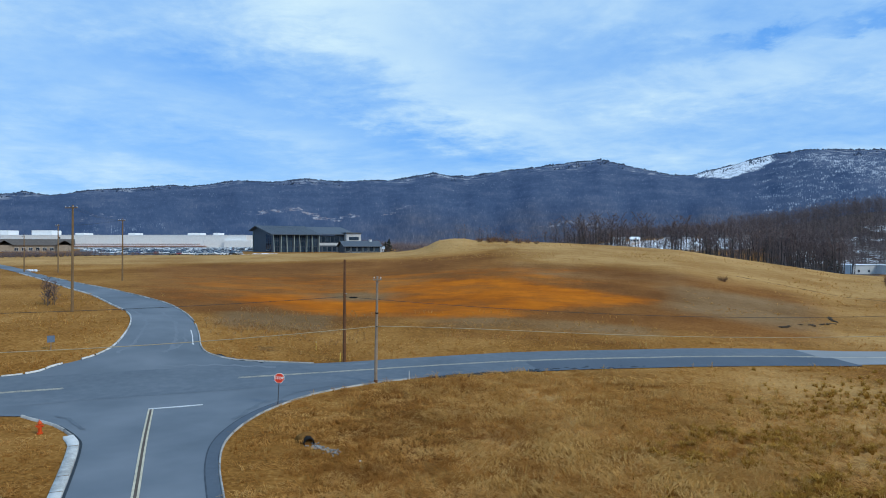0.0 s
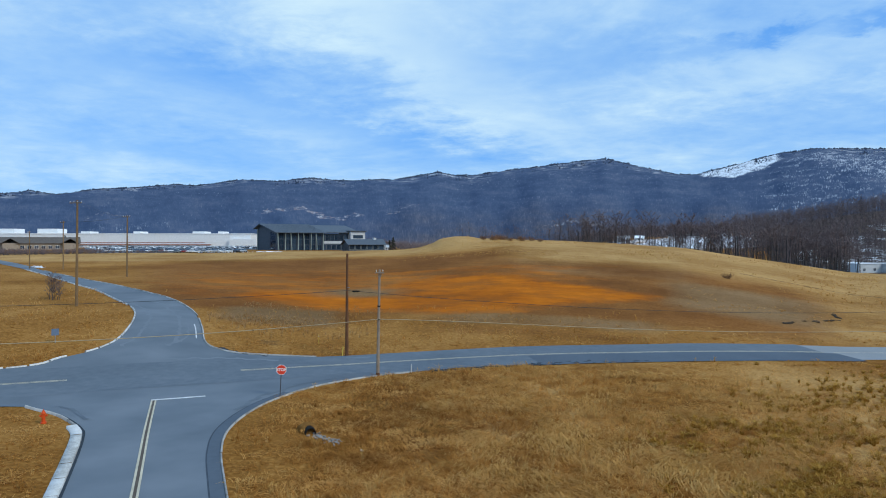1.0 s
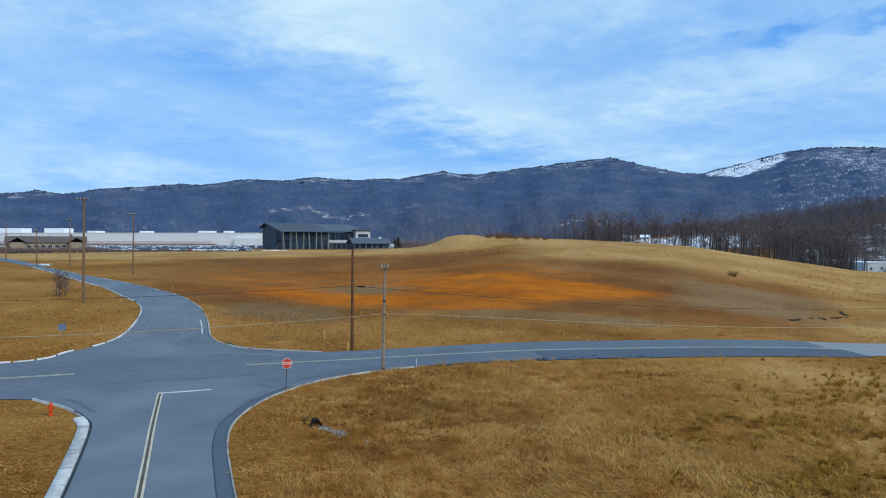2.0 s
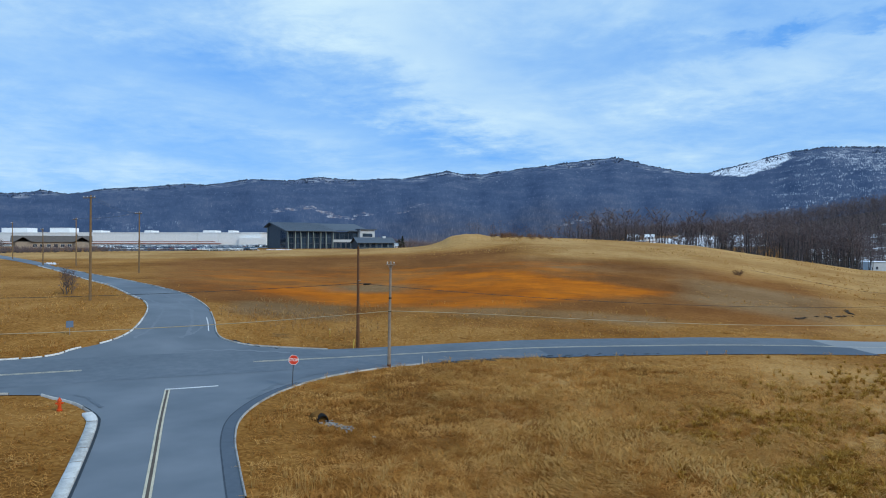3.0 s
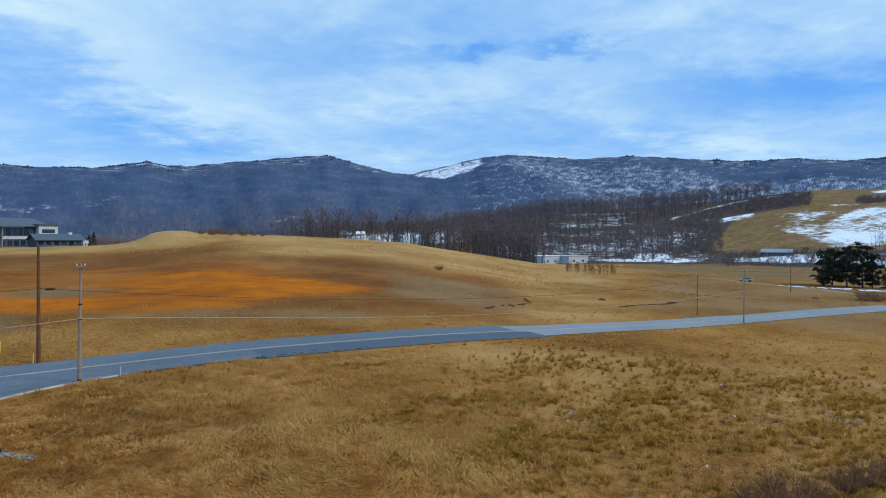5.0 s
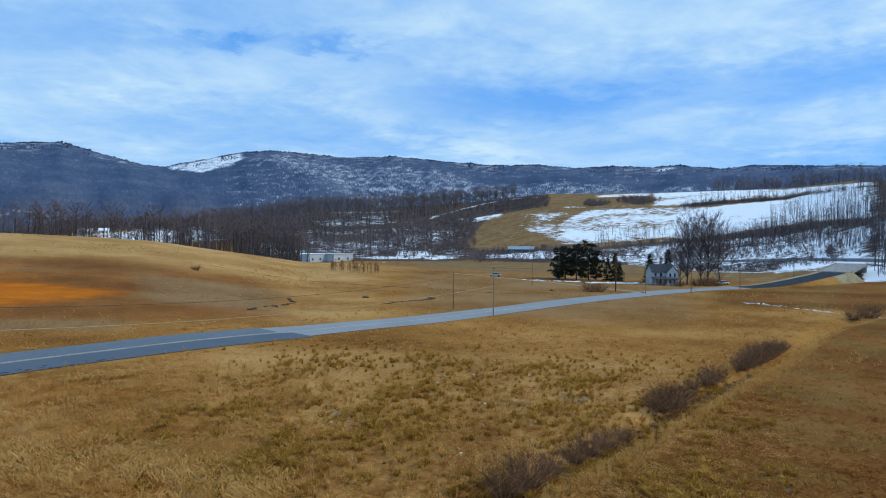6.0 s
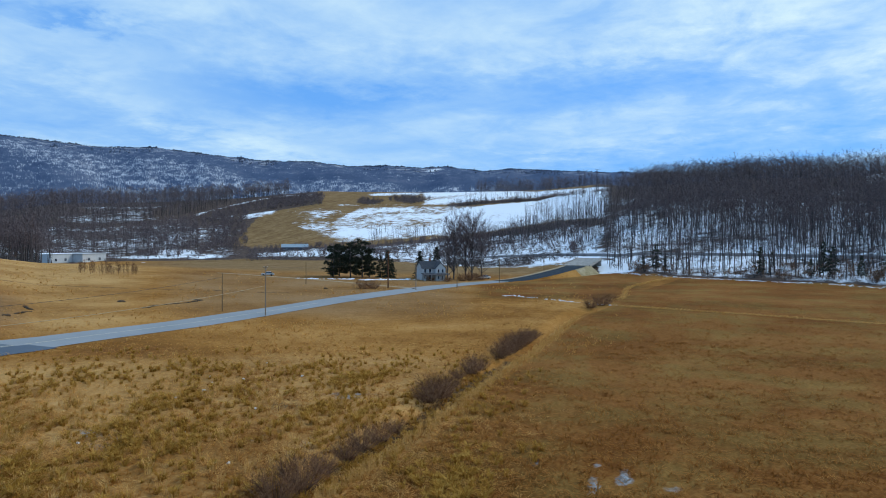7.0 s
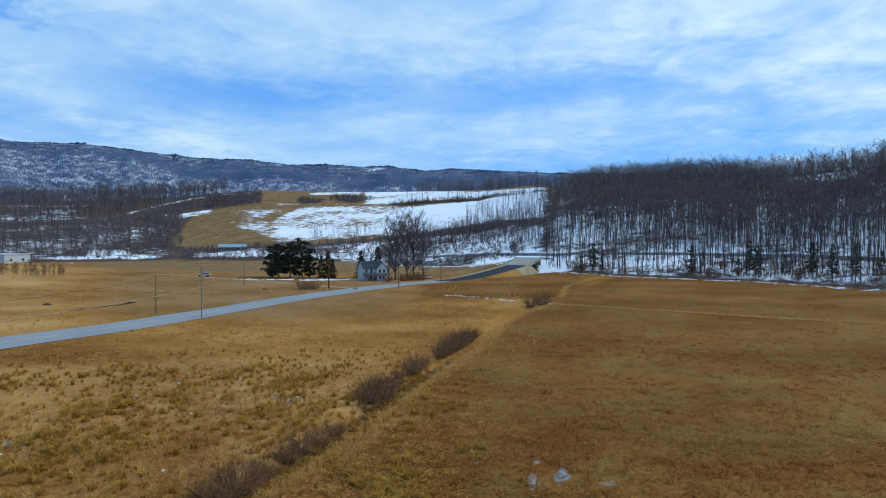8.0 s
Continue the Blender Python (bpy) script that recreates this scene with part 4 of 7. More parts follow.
def build_railway():
    b = np.radians(np.linspace(63, 112, 90))
    r = np.interp(np.degrees(b), (60, 67, 74, 83, 91, 97, 112), (420, 383, 335, 315, 298, 272, 250))
    line = np.stack((r * np.sin(b), r * np.cos(b)), 1)
    s = sides(line)
    rows = []
    for w, dz in ((4.2, -1.2), (2.4, 0.35), (1.6, 0.4), (-1.6, 0.4), (-2.4, 0.35), (-4.2, -1.4)):
        q = line + s * w
        rows.append(np.column_stack((q, relief(line[:, 0], line[:, 1]) + dz)))
    sheet("railway_bed", np.stack(rows, 1)[:, ::-1], surface("grey_ballast", ((0.10, 0.10, 0.11), (0.19, 0.19, 0.20)), 0.6, 0.95, 0.5, 9, space="w"), label="grey ballast bed of the railway along the wooded hill", kind="structure", category="railway")
    for w in (0.72, -0.72):
        q = line + s * w
        z = relief(line[:, 0], line[:, 1])
        rows = [np.column_stack((q + s * e, z + dz)) for e, dz in ((0.04, 0.38), (0.04, 0.56), (-0.04, 0.56), (-0.04, 0.38))]
        sheet("rail", np.stack(rows, 1)[:, ::-1], STEEL, label="thin steel rail on the ballast bed", kind="structure", category="rail")


build_railway()


def strip(name, points, width, material, label, lift=0.06, ragged=0.5):
    """A thin ragged strip lying on the land."""
    line = spline(points, 1.2)
    s = sides(line)
    wob = np.array([noise.noise((p[0] * 0.35, p[1] * 0.35, 3)) for p in line])
    wob2 = np.array([noise.noise((p[0] * 0.5, p[1] * 0.5, 9)) for p in line])
    rows = []
    for w, dz in ((1, -0.12), (0.8, lift), (-0.8, lift), (-1, -0.12)):
        q = line + s * (width * 0.5 * (w + ragged * (wob if w > 0 else wob2) * 1.6)[:, None])
        rows.append(np.column_stack((q, relief(q[:, 0], q[:, 1]) + dz)))
    return sheet(name, np.stack(rows, 1)[:, ::-1], material, label=label, kind="structure", category=name.replace("_", " "))


def snow_bits(points, n, spread, size, seed, label, name="snow_remains", material=SNOW, category="snow"):
    """Scattered flat remains of snow, or clods, along a line, as one mesh."""
    rng = np.random.default_rng(seed)
    line = evenly(spline(points, 1.0), 400)
    bm = bmesh.new()
    for _ in range(n):
        k = rng.integers(0, 399)
        p, d = line[k], line[k + 1] - line[k]
        p = p + rng.normal(0, spread, 2)
        s = size * rng.uniform(0.3, 1.3)
        m = pose(p[0], p[1], at(*p) + 0.02, 0, 0, math.degrees(math.atan2(d[1], d[0])) + rng.normal(0, 15)) @ Matrix.Diagonal((s * rng.uniform(1.2, 3.0), s * rng.uniform(0.5, 1.0), s * 0.28, 1))
        ring = bmesh.ops.create_icosphere(bm, subdivisions=1, radius=1.0, matrix=m)
        for v in ring["verts"]:
            v.co += Vector(rng.normal(0, 0.12 * s, 3))
    return tagged(part(name, bm, material), label, category, "", "stuff")


bb = np.arange(74, 112, 3.0)
rim_r = np.interp(bb, (74, 75, 78, 84, 90, 97, 130), (287, 284, 270, 256, 246, 221, 204))
snow_bits(np.stack((rim_r * np.sin(np.radians(bb)), rim_r * np.cos(np.radians(bb))), 1), 480, 1.0, 0.40, 1, "broken bank of old snow along the edge of the wood")
snow_bits(((167, 80), (164, 71), (161, 62), (157, 54), (154, 44)), 60, 0.7, 0.32, 2, "thin ragged remains of snow by the ditch end")
snow_bits(((305, 160), (312.8, 148.3), (316.7, 135.6), (312.4, 120.1)), 130, 0.8, 0.6, 8, "thin line of old snow along the rim of the farm field")
snow_bits(((187, 143), (194, 139.5), (203, 134.5)), 90, 1.0, 0.6, 3, "melting snow on the farm lawn")
snow_bits(((174, 160), (181, 152), (187, 147)), 46, 0.9, 0.45, 4, "melting snow beside the farm lane")
snow_bits(((-109, 169), (-103.5, 162.5)), 20, 0.5, 0.5, 6, "dirty snow heaps beside the side road")
snow_bits(((-116, 299), (-84, 303)), 34, 1.1, 0.8, 7, "ploughed snow heaps at the rim of the parking lot")
snow_bits(((243, 341.6), (243.8, 341.6)), 3, 0.4, 0.8, 5, "small white heap of snow in the meadow")
strip("farm_track", ((172, 112.5), (172, 124), (173, 135), (174, 146), (174, 160), (172, 176), (165, 190)), 2.6, TRACK, "pale gravel farm track across the meadow", 0.05, 0.25)
strip("field_path", ((155, 48), (153.5, 36), (152, 27), (150, 15), (146.6, -3.5), (146, -19), (147, -45), (150, -80)), 1.1, surface("pale_trodden_grass", ((0.25, 0.135, 0.045), (0.37, 0.22, 0.085)), 0.5, 0.95, 0.4, 8, space="w", spec=0.0), "pale trodden grass path across the russet field", 0.06, 1.1)
strip("field_drain", ((70, 180), (84, 168), (96.2, 159.1), (105, 152), (120, 141.6), (133, 126)), 0.4, SOIL, "thin dark drain line across the meadow", 0.03, 0.7)


# ---------------------------------------------------------------- signs, hydrant, poles and cables
def octagon(r, y, depth):
    bm = bmesh.new()
    ring = [(r * math.cos(radians(22.5 + 45 * i)), r * math.sin(radians(22.5 + 45 * i))) for i in range(8)]
    a = [bm.verts.new((x, y, z)) for x, z in ring]
    b = [bm.verts.new((x, y + depth, z)) for x, z in ring]
    bm.faces.new(a), bm.faces.new(b[::-1])
    for i in range(8):
        bm.faces.new((a[i], b[i], b[(i + 1) % 8], a[(i + 1) % 8]))
    bmesh.ops.recalc_face_normals(bm, faces=bm.faces)
    return bm


def letters(text, size, material, parent, m, thick=0.002):
    cu = bpy.data.curves.new("letters", "FONT")
    cu.body, cu.size, cu.align_x, cu.align_y, cu.extrude, cu.offset = text, size, "CENTER", "CENTER", thick, size * 0.025
    tmp = bpy.data.objects.new("letters", cu)
    me = bpy.data.meshes.new_from_object(tmp)
    bpy.data.objects.remove(tmp)
    me.materials.append(material)
    ob = new("letters", me)
    ob.parent, ob.matrix_basis = parent, m
    return ob


def stop_sign(x, y):
    t = thing("stop_sign", pose(x, y, at(x, y), 0, 3.0, 12), "red octagonal stop sign on a thin steel post", "stop sign")
    part("post", box(bmesh.new(), -0.035, 0.035, -0.02, 0.02, -0.3, 2.6, 0.006), ROOF_DARK, t)
    rim = part("sign_plate", octagon(0.43, -0.035, 0.012), SIGN_WHITE, t, "white octagonal plate edge")
    rim.location = (0, 0, 2.2)
    face = part("face", octagon(0.395, -0.041, 0.005), RED, rim, "red reflective face")
    letters("STOP", 0.30, SIGN_WHITE, rim, pose(0, -0.0445, 0, 90))
    for z in (-0.3, 0.3):
        part("bolt", rod(bmesh.new(), (0, -0.05, z), (0, -0.03, z), 0.014, n=6), STEEL, rim)
    return face


stop_sign(-14.8, 54.6)


def fire_hydrant(x, y):
    t = thing("fire_hydrant", pose(x, y, at(x, y) + 0.05, 0, 0, 20), "orange-red cast iron fire hydrant in dry grass", "hydrant")
    bm = bmesh.new()
    rod(bm, (0, 0, -0.1), (0, 0, 0.06), 0.19, n=14)
    rod(bm, (0, 0, 0.06), (0, 0, 0.62), 0.125, 0.115, 14)
    rod(bm, (0, 0, 0.62), (0, 0, 0.67), 0.165, n=14)
    part("barrel", bm, HYDRANT, t)
    bm = bmesh.new()
    rod(bm, (0, 0, 0.67), (0, 0, 0.78), 0.14, 0.10, 14)
    rod(bm, (0, 0, 0.78), (0, 0, 0.85), 0.10, 0.04, 14)
    rod(bm, (0, 0, 0.85), (0, 0, 0.91), 0.03, n=5)
    part("bonnet", bm, HYDRANT, t)
    for a, r in ((0, 0.065), (180, 0.065), (-90, 0.09)):
        c, s = math.cos(radians(a)), math.sin(radians(a))
        bm = rod(bmesh.new(), (c * 0.1, s * 0.1, 0.48), (c * 0.2, s * 0.2, 0.48), r, n=10)
        rod(bm, (c * 0.2, s * 0.2, 0.48), (c * 0.24, s * 0.24, 0.48), r * 1.2, n=10)
        part("nozzle", bm, HYDRANT, t)


fire_hydrant(-28.8, 46.0)


def leaning(x, y, h, dx=0.0, dy=0.0, sink=0.6):
    z = at(x, y)
    return Vector((x, y, z - sink)), Vector((x + dx, y + dy, z + h))


def utility_pole(x, y, h, wood, label, lean=0.0, turn=0.0, arms=(), r=0.16, steps=False):
    """A tapered wooden pole. arms: (height, half-width, insulators) of each crossarm."""
    t = thing("utility_pole", pose(x, y, at(x, y), 0, lean, turn), label, "utility pole", "poles along the roads")
    bm = bmesh.new()
    zs = np.linspace(-0.5, h, 6)
    for a, b in zip(zs, zs[1:]):
        rod(bm, (0, 0, a), (0, 0, b), r * (1 - 0.4 * max(a, 0) / h), r * (1 - 0.4 * max(b, 0) / h), 10)
    part("pole", bm, wood, t)
    for z, half, count in arms:
        arm = part("crossarm", box(bmesh.new(), -half, half, -r - 0.09, -r + 0.02, z - 0.06, z + 0.06, 0.01), wood, t)
        for k in range(count):
            px = -half + 0.12 + (2 * half - 0.24) * k / max(1, count - 1)
            bm = rod(bmesh.new(), (px, -r - 0.035, z + 0.06), (px, -r - 0.035, z + 0.16), 0.02, n=6)
            rod(bm, (px, -r - 0.035, z + 0.14), (px, -r - 0.035, z + 0.20), 0.05, 0.06, 8)
            rod(bm, (px, -r - 0.035, z + 0.20), (px, -r - 0.035, z + 0.26), 0.065, 0.03, 8)
            part("insulator", bm, CERAMIC, arm, "pale ceramic insulator")
        for s in (-1, 1):
            part("brace", rod(bmesh.new(), (s * half * 0.6, -r - 0.04, z - 0.05), (0, -r * 0.9, z - 0.55), 0.015, n=5), STEEL, t)
    return t


POLE_A = utility_pole(-8.1, 63.7, 9.95, WOOD_GREY, "weathered grey wooden utility pole with a short crossarm", 1.0, 8, ((9.65, 0.42, 2),), 0.17)
part("band", rod(bmesh.new(), (0, 0, 6.45), (0, 0, 6.58), 0.15, n=10), PIPE, POLE_A, "dark metal band")
part("band", rod(bmesh.new(), (0, 0, 5.22), (0, 0, 5.32), 0.155, n=10), PIPE, POLE_A, "dark metal band")
part("ground_line_collar", rod(bmesh.new(), (0, 0, -0.05), (0, 0, 0.3), 0.2, 0.19, 10), WOOD_BROWN, POLE_A, "dark stained pole foot")
POLE_B = utility_pole(-12.7, 73.2, 11.0, WOOD_BROWN, "dark brown wooden utility pole without crossarm", 0.3, 0, (), 0.19)
part("bracket", rod(bmesh.new(), (0, -0.1, 7.35), (0.3, -0.1, 7.35), 0.03, n=6), STEEL, POLE_B)
part("guy_guard", rod(bmesh.new(), (-0.45, -0.1, -0.1), (-0.40, -0.05, 1.0), 0.05, n=8), YELLOW, POLE_B, "yellow plastic guard at the foot")
utility_pole(-54.2, 93.5, 14.8, WOOD_TAN, "tall tan wooden power pole with one long crossarm", 1.1, -30, ((14.4, 1.5, 4),), 0.2)
utility_pole(-71.3, 141.3, 13.0, WOOD_TAN, "tall wooden power pole beside the side road", 0.8, -30, ((12.6, 1.2, 4),), 0.18)
utility_pole(-96.5, 160.4, 11.6, WOOD_TAN, "wooden power pole with a crossarm behind the road", 0.3, -35, ((11.2, 1.2, 3),), 0.17)
for x, y, h in ((-104.5, 160, 9.0), (-131, 187, 10.5), (-153, 205, 11)):
    utility_pole(x, y, h, WOOD_TAN, "distant wooden power pole along the side road", 0.2, -40, ((h - 0.4, 1.0, 3),), 0.16)
for x, y, h, arm in ((94.9, 95.7, 9.6, 0.45), (93.7, 106.3, 7.5, 0), (157.5, 142.2, 6.9, 0), (167.4, 108.6, 9.4, 0.4), (210.2, 102.5, 8.2, 0), (256.9, 105.5, 7.0, 0), (184, 104.2, 8.0, 0)):
    utility_pole(x, y, h, WOOD_GREY if arm else WOOD_TAN, "slim wooden utility pole at the roadside", 0.3, -45, ((h - 0.3, arm, 2),) if arm else (), 0.13)


utility_pole(166.2, 117.7, 11.0, WOOD_BROWN, "stout brown wooden utility pole beside the farm lane", 0.3, -45, ((10.6, 0.9, 2),), 0.22)


def cable(name, points, r, material, label):
    cu = bpy.data.curves.new(name, "CURVE")
    cu.dimensions, cu.bevel_depth, cu.bevel_resolution, cu.use_fill_caps = "3D", r, 1, True
    sp = cu.splines.new("POLY")
    sp.points.add(len(points) - 1)
    for p, q in zip(sp.points, points):
        p.co = (*q, 1)
    cu.materials.append(material)
    tmp = bpy.data.objects.new(name, cu)
    me = bpy.data.meshes.new_from_object(tmp)
    bpy.data.objects.remove(tmp)
    return tagged(new(name, me), label, "cable", "overhead cables")


def span(a, b, sag, n=24, kink=0.0):
    a, b = np.array(a, float), np.array(b, float)
    t = np.linspace(0, 1, n)[:, None]
    p = a + (b - a) * t
    p[:, 2] -= (4 * sag * t * (1 - t))[:, 0]
    p[:, 2] += kink * np.sin(t[:, 0] * 9) * np.exp(-t[:, 0] * 7)
    return p


a_hook, b_hook = (-8.0, 63.6, 5.3), (-12.6, 73.1, 7.3)
cable("telephone_cable", np.vstack((span((-62, 44, 5.2), a_hook, 0.9), span(a_hook, (94.9, 95.7, 2.6), 1.6, 40, 0.5)[1:])), 0.035, CABLE_PALE, "pale weathered telephone cable sagging between the poles")
cable("power_cable", np.vstack((span((-92, 52, 7.6), b_hook, 1.2), span(b_hook, (93.7, 106.3, 4.0), 2.2, 40)[1:])), 0.025, CABLE_DARK, "thin dark overhead cable above the field")
for dx in (-0.4, 0.4):
    cable("power_cable", span((-54.2 + dx, 93.5, 18.2), (-71.3 + dx, 141.3, 17.9), 0.6), 0.012, CABLE_DARK, "thin power cable between tall wooden poles")
    cable("power_cable", span((-71.3 + dx, 141.3, 17.9), (-96.5 + dx, 160.4, 17.4), 0.4), 0.012, CABLE_DARK, "thin power cable between tall wooden poles")
cable("power_cable", span((94.9, 95.7, 6.2), (167.4, 108.6, 5.4), 0.8), 0.012, CABLE_DARK, "thin overhead cable along the road")
cable("service_cable", span((166.2, 117.7, 5.5), (205, 130, 1.4), 0.8), 0.02, CABLE_PALE, "service cable running down to the farmhouse")
case = thing("splice_case", pose(-11.75, 73.35, 7.2, 0, 0, 12), "black cable splice case hanging on the overhead cable", "splice case")
bm = rod(bmesh.new(), (-0.28, 0, 0), (0.28, 0, 0), 0.09, n=10)
rod(bm, (0.28, 0, 0), (0.42, 0, 0.02), 0.09, 0.03, 10)
rod(bm, (-0.42, 0, 0.02), (-0.28, 0, 0), 0.03, 0.09, 10)
part("case", bm, PIPE, case)
part("hanger", rod(bmesh.new(), (-0.9, 0, 0.06), (0.5, 0, 0.05), 0.02, n=6), PIPE, case)


def small_sign(x, y, h, w, d, material, label, turn=0):
    t = thing("road_sign", pose(x, y, at(x, y), 0, 0, turn), label, "road sign")
    part("post", box(bmesh.new(), -0.03, 0.03, -0.02, 0.02, -0.3, h), STEEL, t)
    part("sign_plate", box(bmesh.new(), -w / 2, w / 2, -0.035, -0.022, h - d, h, 0.004), material, t)


small_sign(-42.7, 69.9, 1.5, 0.7, 0.7, SIGN_BLUE, "small blue-grey sign on a thin post in grass", 30)


def marker_post(x, y, h, material, label, lean=0.0):
    t = thing("marker_post", pose(x, y, at(x, y), 0, lean, 0), label, "marker post")
    bm = rod(bmesh.new(), (0, 0, -0.3), (0, 0, h), 0.035, n=8)
    rod(bm, (0, 0, h), (0, 0, h + 0.03), 0.035, 0.01, 8)
    part("post", bm, material, t)
    part("band", rod(bmesh.new(), (0, 0, h * 0.78), (0, 0, h * 0.9), 0.037, n=8), PAINT_WHITE, t, "reflective white band")


marker_post(-5.1, 65.4, 0.8, PAINT_WHITE, "short white marker post beside the road")
marker_post(-33.3, 45.4, 1.7, WOOD_GREY, "leaning grey wooden stake in the grass", -14)
marker_post(-31.9, 43.4, 1.3, WOOD_GREY, "thin grey wooden stake in the grass", 4)
marker_post(-17.0, 79.0, 1.1, YELLOW, "pale straw-coloured cable marker post in the verge", 0)
marker_post(205.5, 118.6, 1.2, WOOD_BROWN, "dark mailbox post beside the road", 0)


# ---------------------------------------------------------------- culvert with stones
def rock(rng, s):
    bm = bmesh.new()
    bmesh.ops.create_icosphere(bm, subdivisions=1, radius=s)
    for v in bm.verts:
        v.co *= rng.uniform(0.7, 1.2)
        v.co.z *= 0.6
    return bm


def build_culvert():
    x, y = -10.1, 44.6
    z = at(x, y)
    t = thing("culvert_pipe", pose(x, y, z + 0.02, 0, 0, -68) @ Matrix.Scale(0.8, 4), "dark corrugated culvert pipe opening out of the grassy bank", "culvert pipe")
    bm = bmesh.new()
    n = 20
    rings = [[bm.verts.new((u, r * math.cos(2 * math.pi * i / n), 0.12 + r * math.sin(2 * math.pi * i / n))) for i in range(n)]
             for u, r in ((0.9, 0.36), (0.9, 0.42), (0.5, 0.44), (0.1, 0.42), (-0.3, 0.44), (-0.9, 0.42))]
    inner = [[bm.verts.new((u, 0.36 * math.cos(2 * math.pi * i / n), 0.12 + 0.36 * math.sin(2 * math.pi * i / n))) for i in range(n)] for u in (-0.8,)]
    for a, b in list(zip(rings, rings[1:])) + [(inner[0], rings[0])]:
        for i in range(n):
            bm.faces.new((a[i], a[(i + 1) % n], b[(i + 1) % n], b[i]))
    bm.faces.new(inner[0])
    bmesh.ops.recalc_face_normals(bm, faces=bm.faces)
    part("pipe", bm, PIPE, t)
    mound = bmesh.new()
    bmesh.ops.create_icosphere(mound, subdivisions=3, radius=1.0)
    for v in mound.verts:
        v.co = Vector((v.co.x * 1.25 - 0.62, v.co.y * 0.85, v.co.z * 0.62)) * (1 + 0.12 * noise.noise(v.co * 2))
    part("bank", mound, surface("turf_bank", ((0.12, 0.055, 0.016), (0.20, 0.095, 0.028), (0.27, 0.14, 0.045)), 3.0, 0.95, 0.6, 5, spec=0.0), t, "grassy earth bank over the pipe")
    rng = random.Random(3)
    for i in range(84):
        u = rng.random()
        px, py = -9.70 + 1.9 * u + rng.gauss(0, 0.20), 43.9 - 1.75 * u + rng.gauss(0, 0.24)
        ob = part("stone", rock(rng, rng.uniform(0.05, 0.12)), STONE)
        ob.matrix_basis = pose(px, py, at(px, py) + 0.05, rng.uniform(0, 40), rng.uniform(0, 40), rng.uniform(0, 360))
        tagged(ob, "grey broken stone below the culvert mouth", "stone", "stones below the culvert")


build_culvert()
rng = random.Random(8)
for x, y in ((-6.0, 40.6), (34.5, 45.5), (37.5, 47.8), (41, 48.5), (44, 51), (47.2, 50.2), (46, 53.6), (52, 47), (30.5, 38), (27.5, 30.2), (25, 41), (56, 56), (38.5, 39.5)):
    ob = part("stone", rock(rng, rng.uniform(0.10, 0.19)), PALE_STONE)
    ob.matrix_basis = pose(x, y, at(x, y) + 0.1, 0, 0, rng.uniform(0, 360))
    tagged(ob, "small white stone lying in the dry grass", "stone", "white stones in the field")


# ---------------------------------------------------------------- buildings
def gable(bm, x0, x1, y0, y1, z0, z1, over=0.4, thick=0.18, ridge=None):
    """A gabled roof, ridge along x, of that thickness."""
    ym = (y0 + y1) / 2 if ridge is None else ridge
    top = [(y0 - over, z0), (ym, z1), (y1 + over, z0)]
    return prism(bm, top + [(y1 + over, z0 - thick), (ym, z1 - thick), (y0 - over, z0 - thick)], x0 - over, x1 + over)


def gable_walls(bm, x0, x1, y0, y1, z0, z1, peak):
    return prism(bm, ((y0, z0), (y1, z0), (y1, z1), ((y0 + y1) / 2, peak), (y0, z1)), x0, x1)


def window(parent, x, z, w, h, y=0.0, frame_mat=SIGN_WHITE, bars=1):
    fr = bmesh.new()
    box(fr, x - w / 2 - 0.08, x + w / 2 + 0.08, y - 0.06, y - 0.003, z - 0.08, z)
    box(fr, x - w / 2 - 0.08, x + w / 2 + 0.08, y - 0.06, y - 0.003, z + h, z + h + 0.08)
    for k in range(bars + 2):
        px = x - w / 2 - 0.04 + (w + 0.08) * k / (bars + 1)
        box(fr, px - 0.04, px + 0.04, y - 0.055, y - 0.004, z, z + h)
    wf = part("window", fr, frame_mat, parent)
    part("pane", box(bmesh.new(), x - w / 2, x + w / 2, y - 0.03, y - 0.002, z, z + h), GLASS, wf, "dark reflecting pane")
    return wf


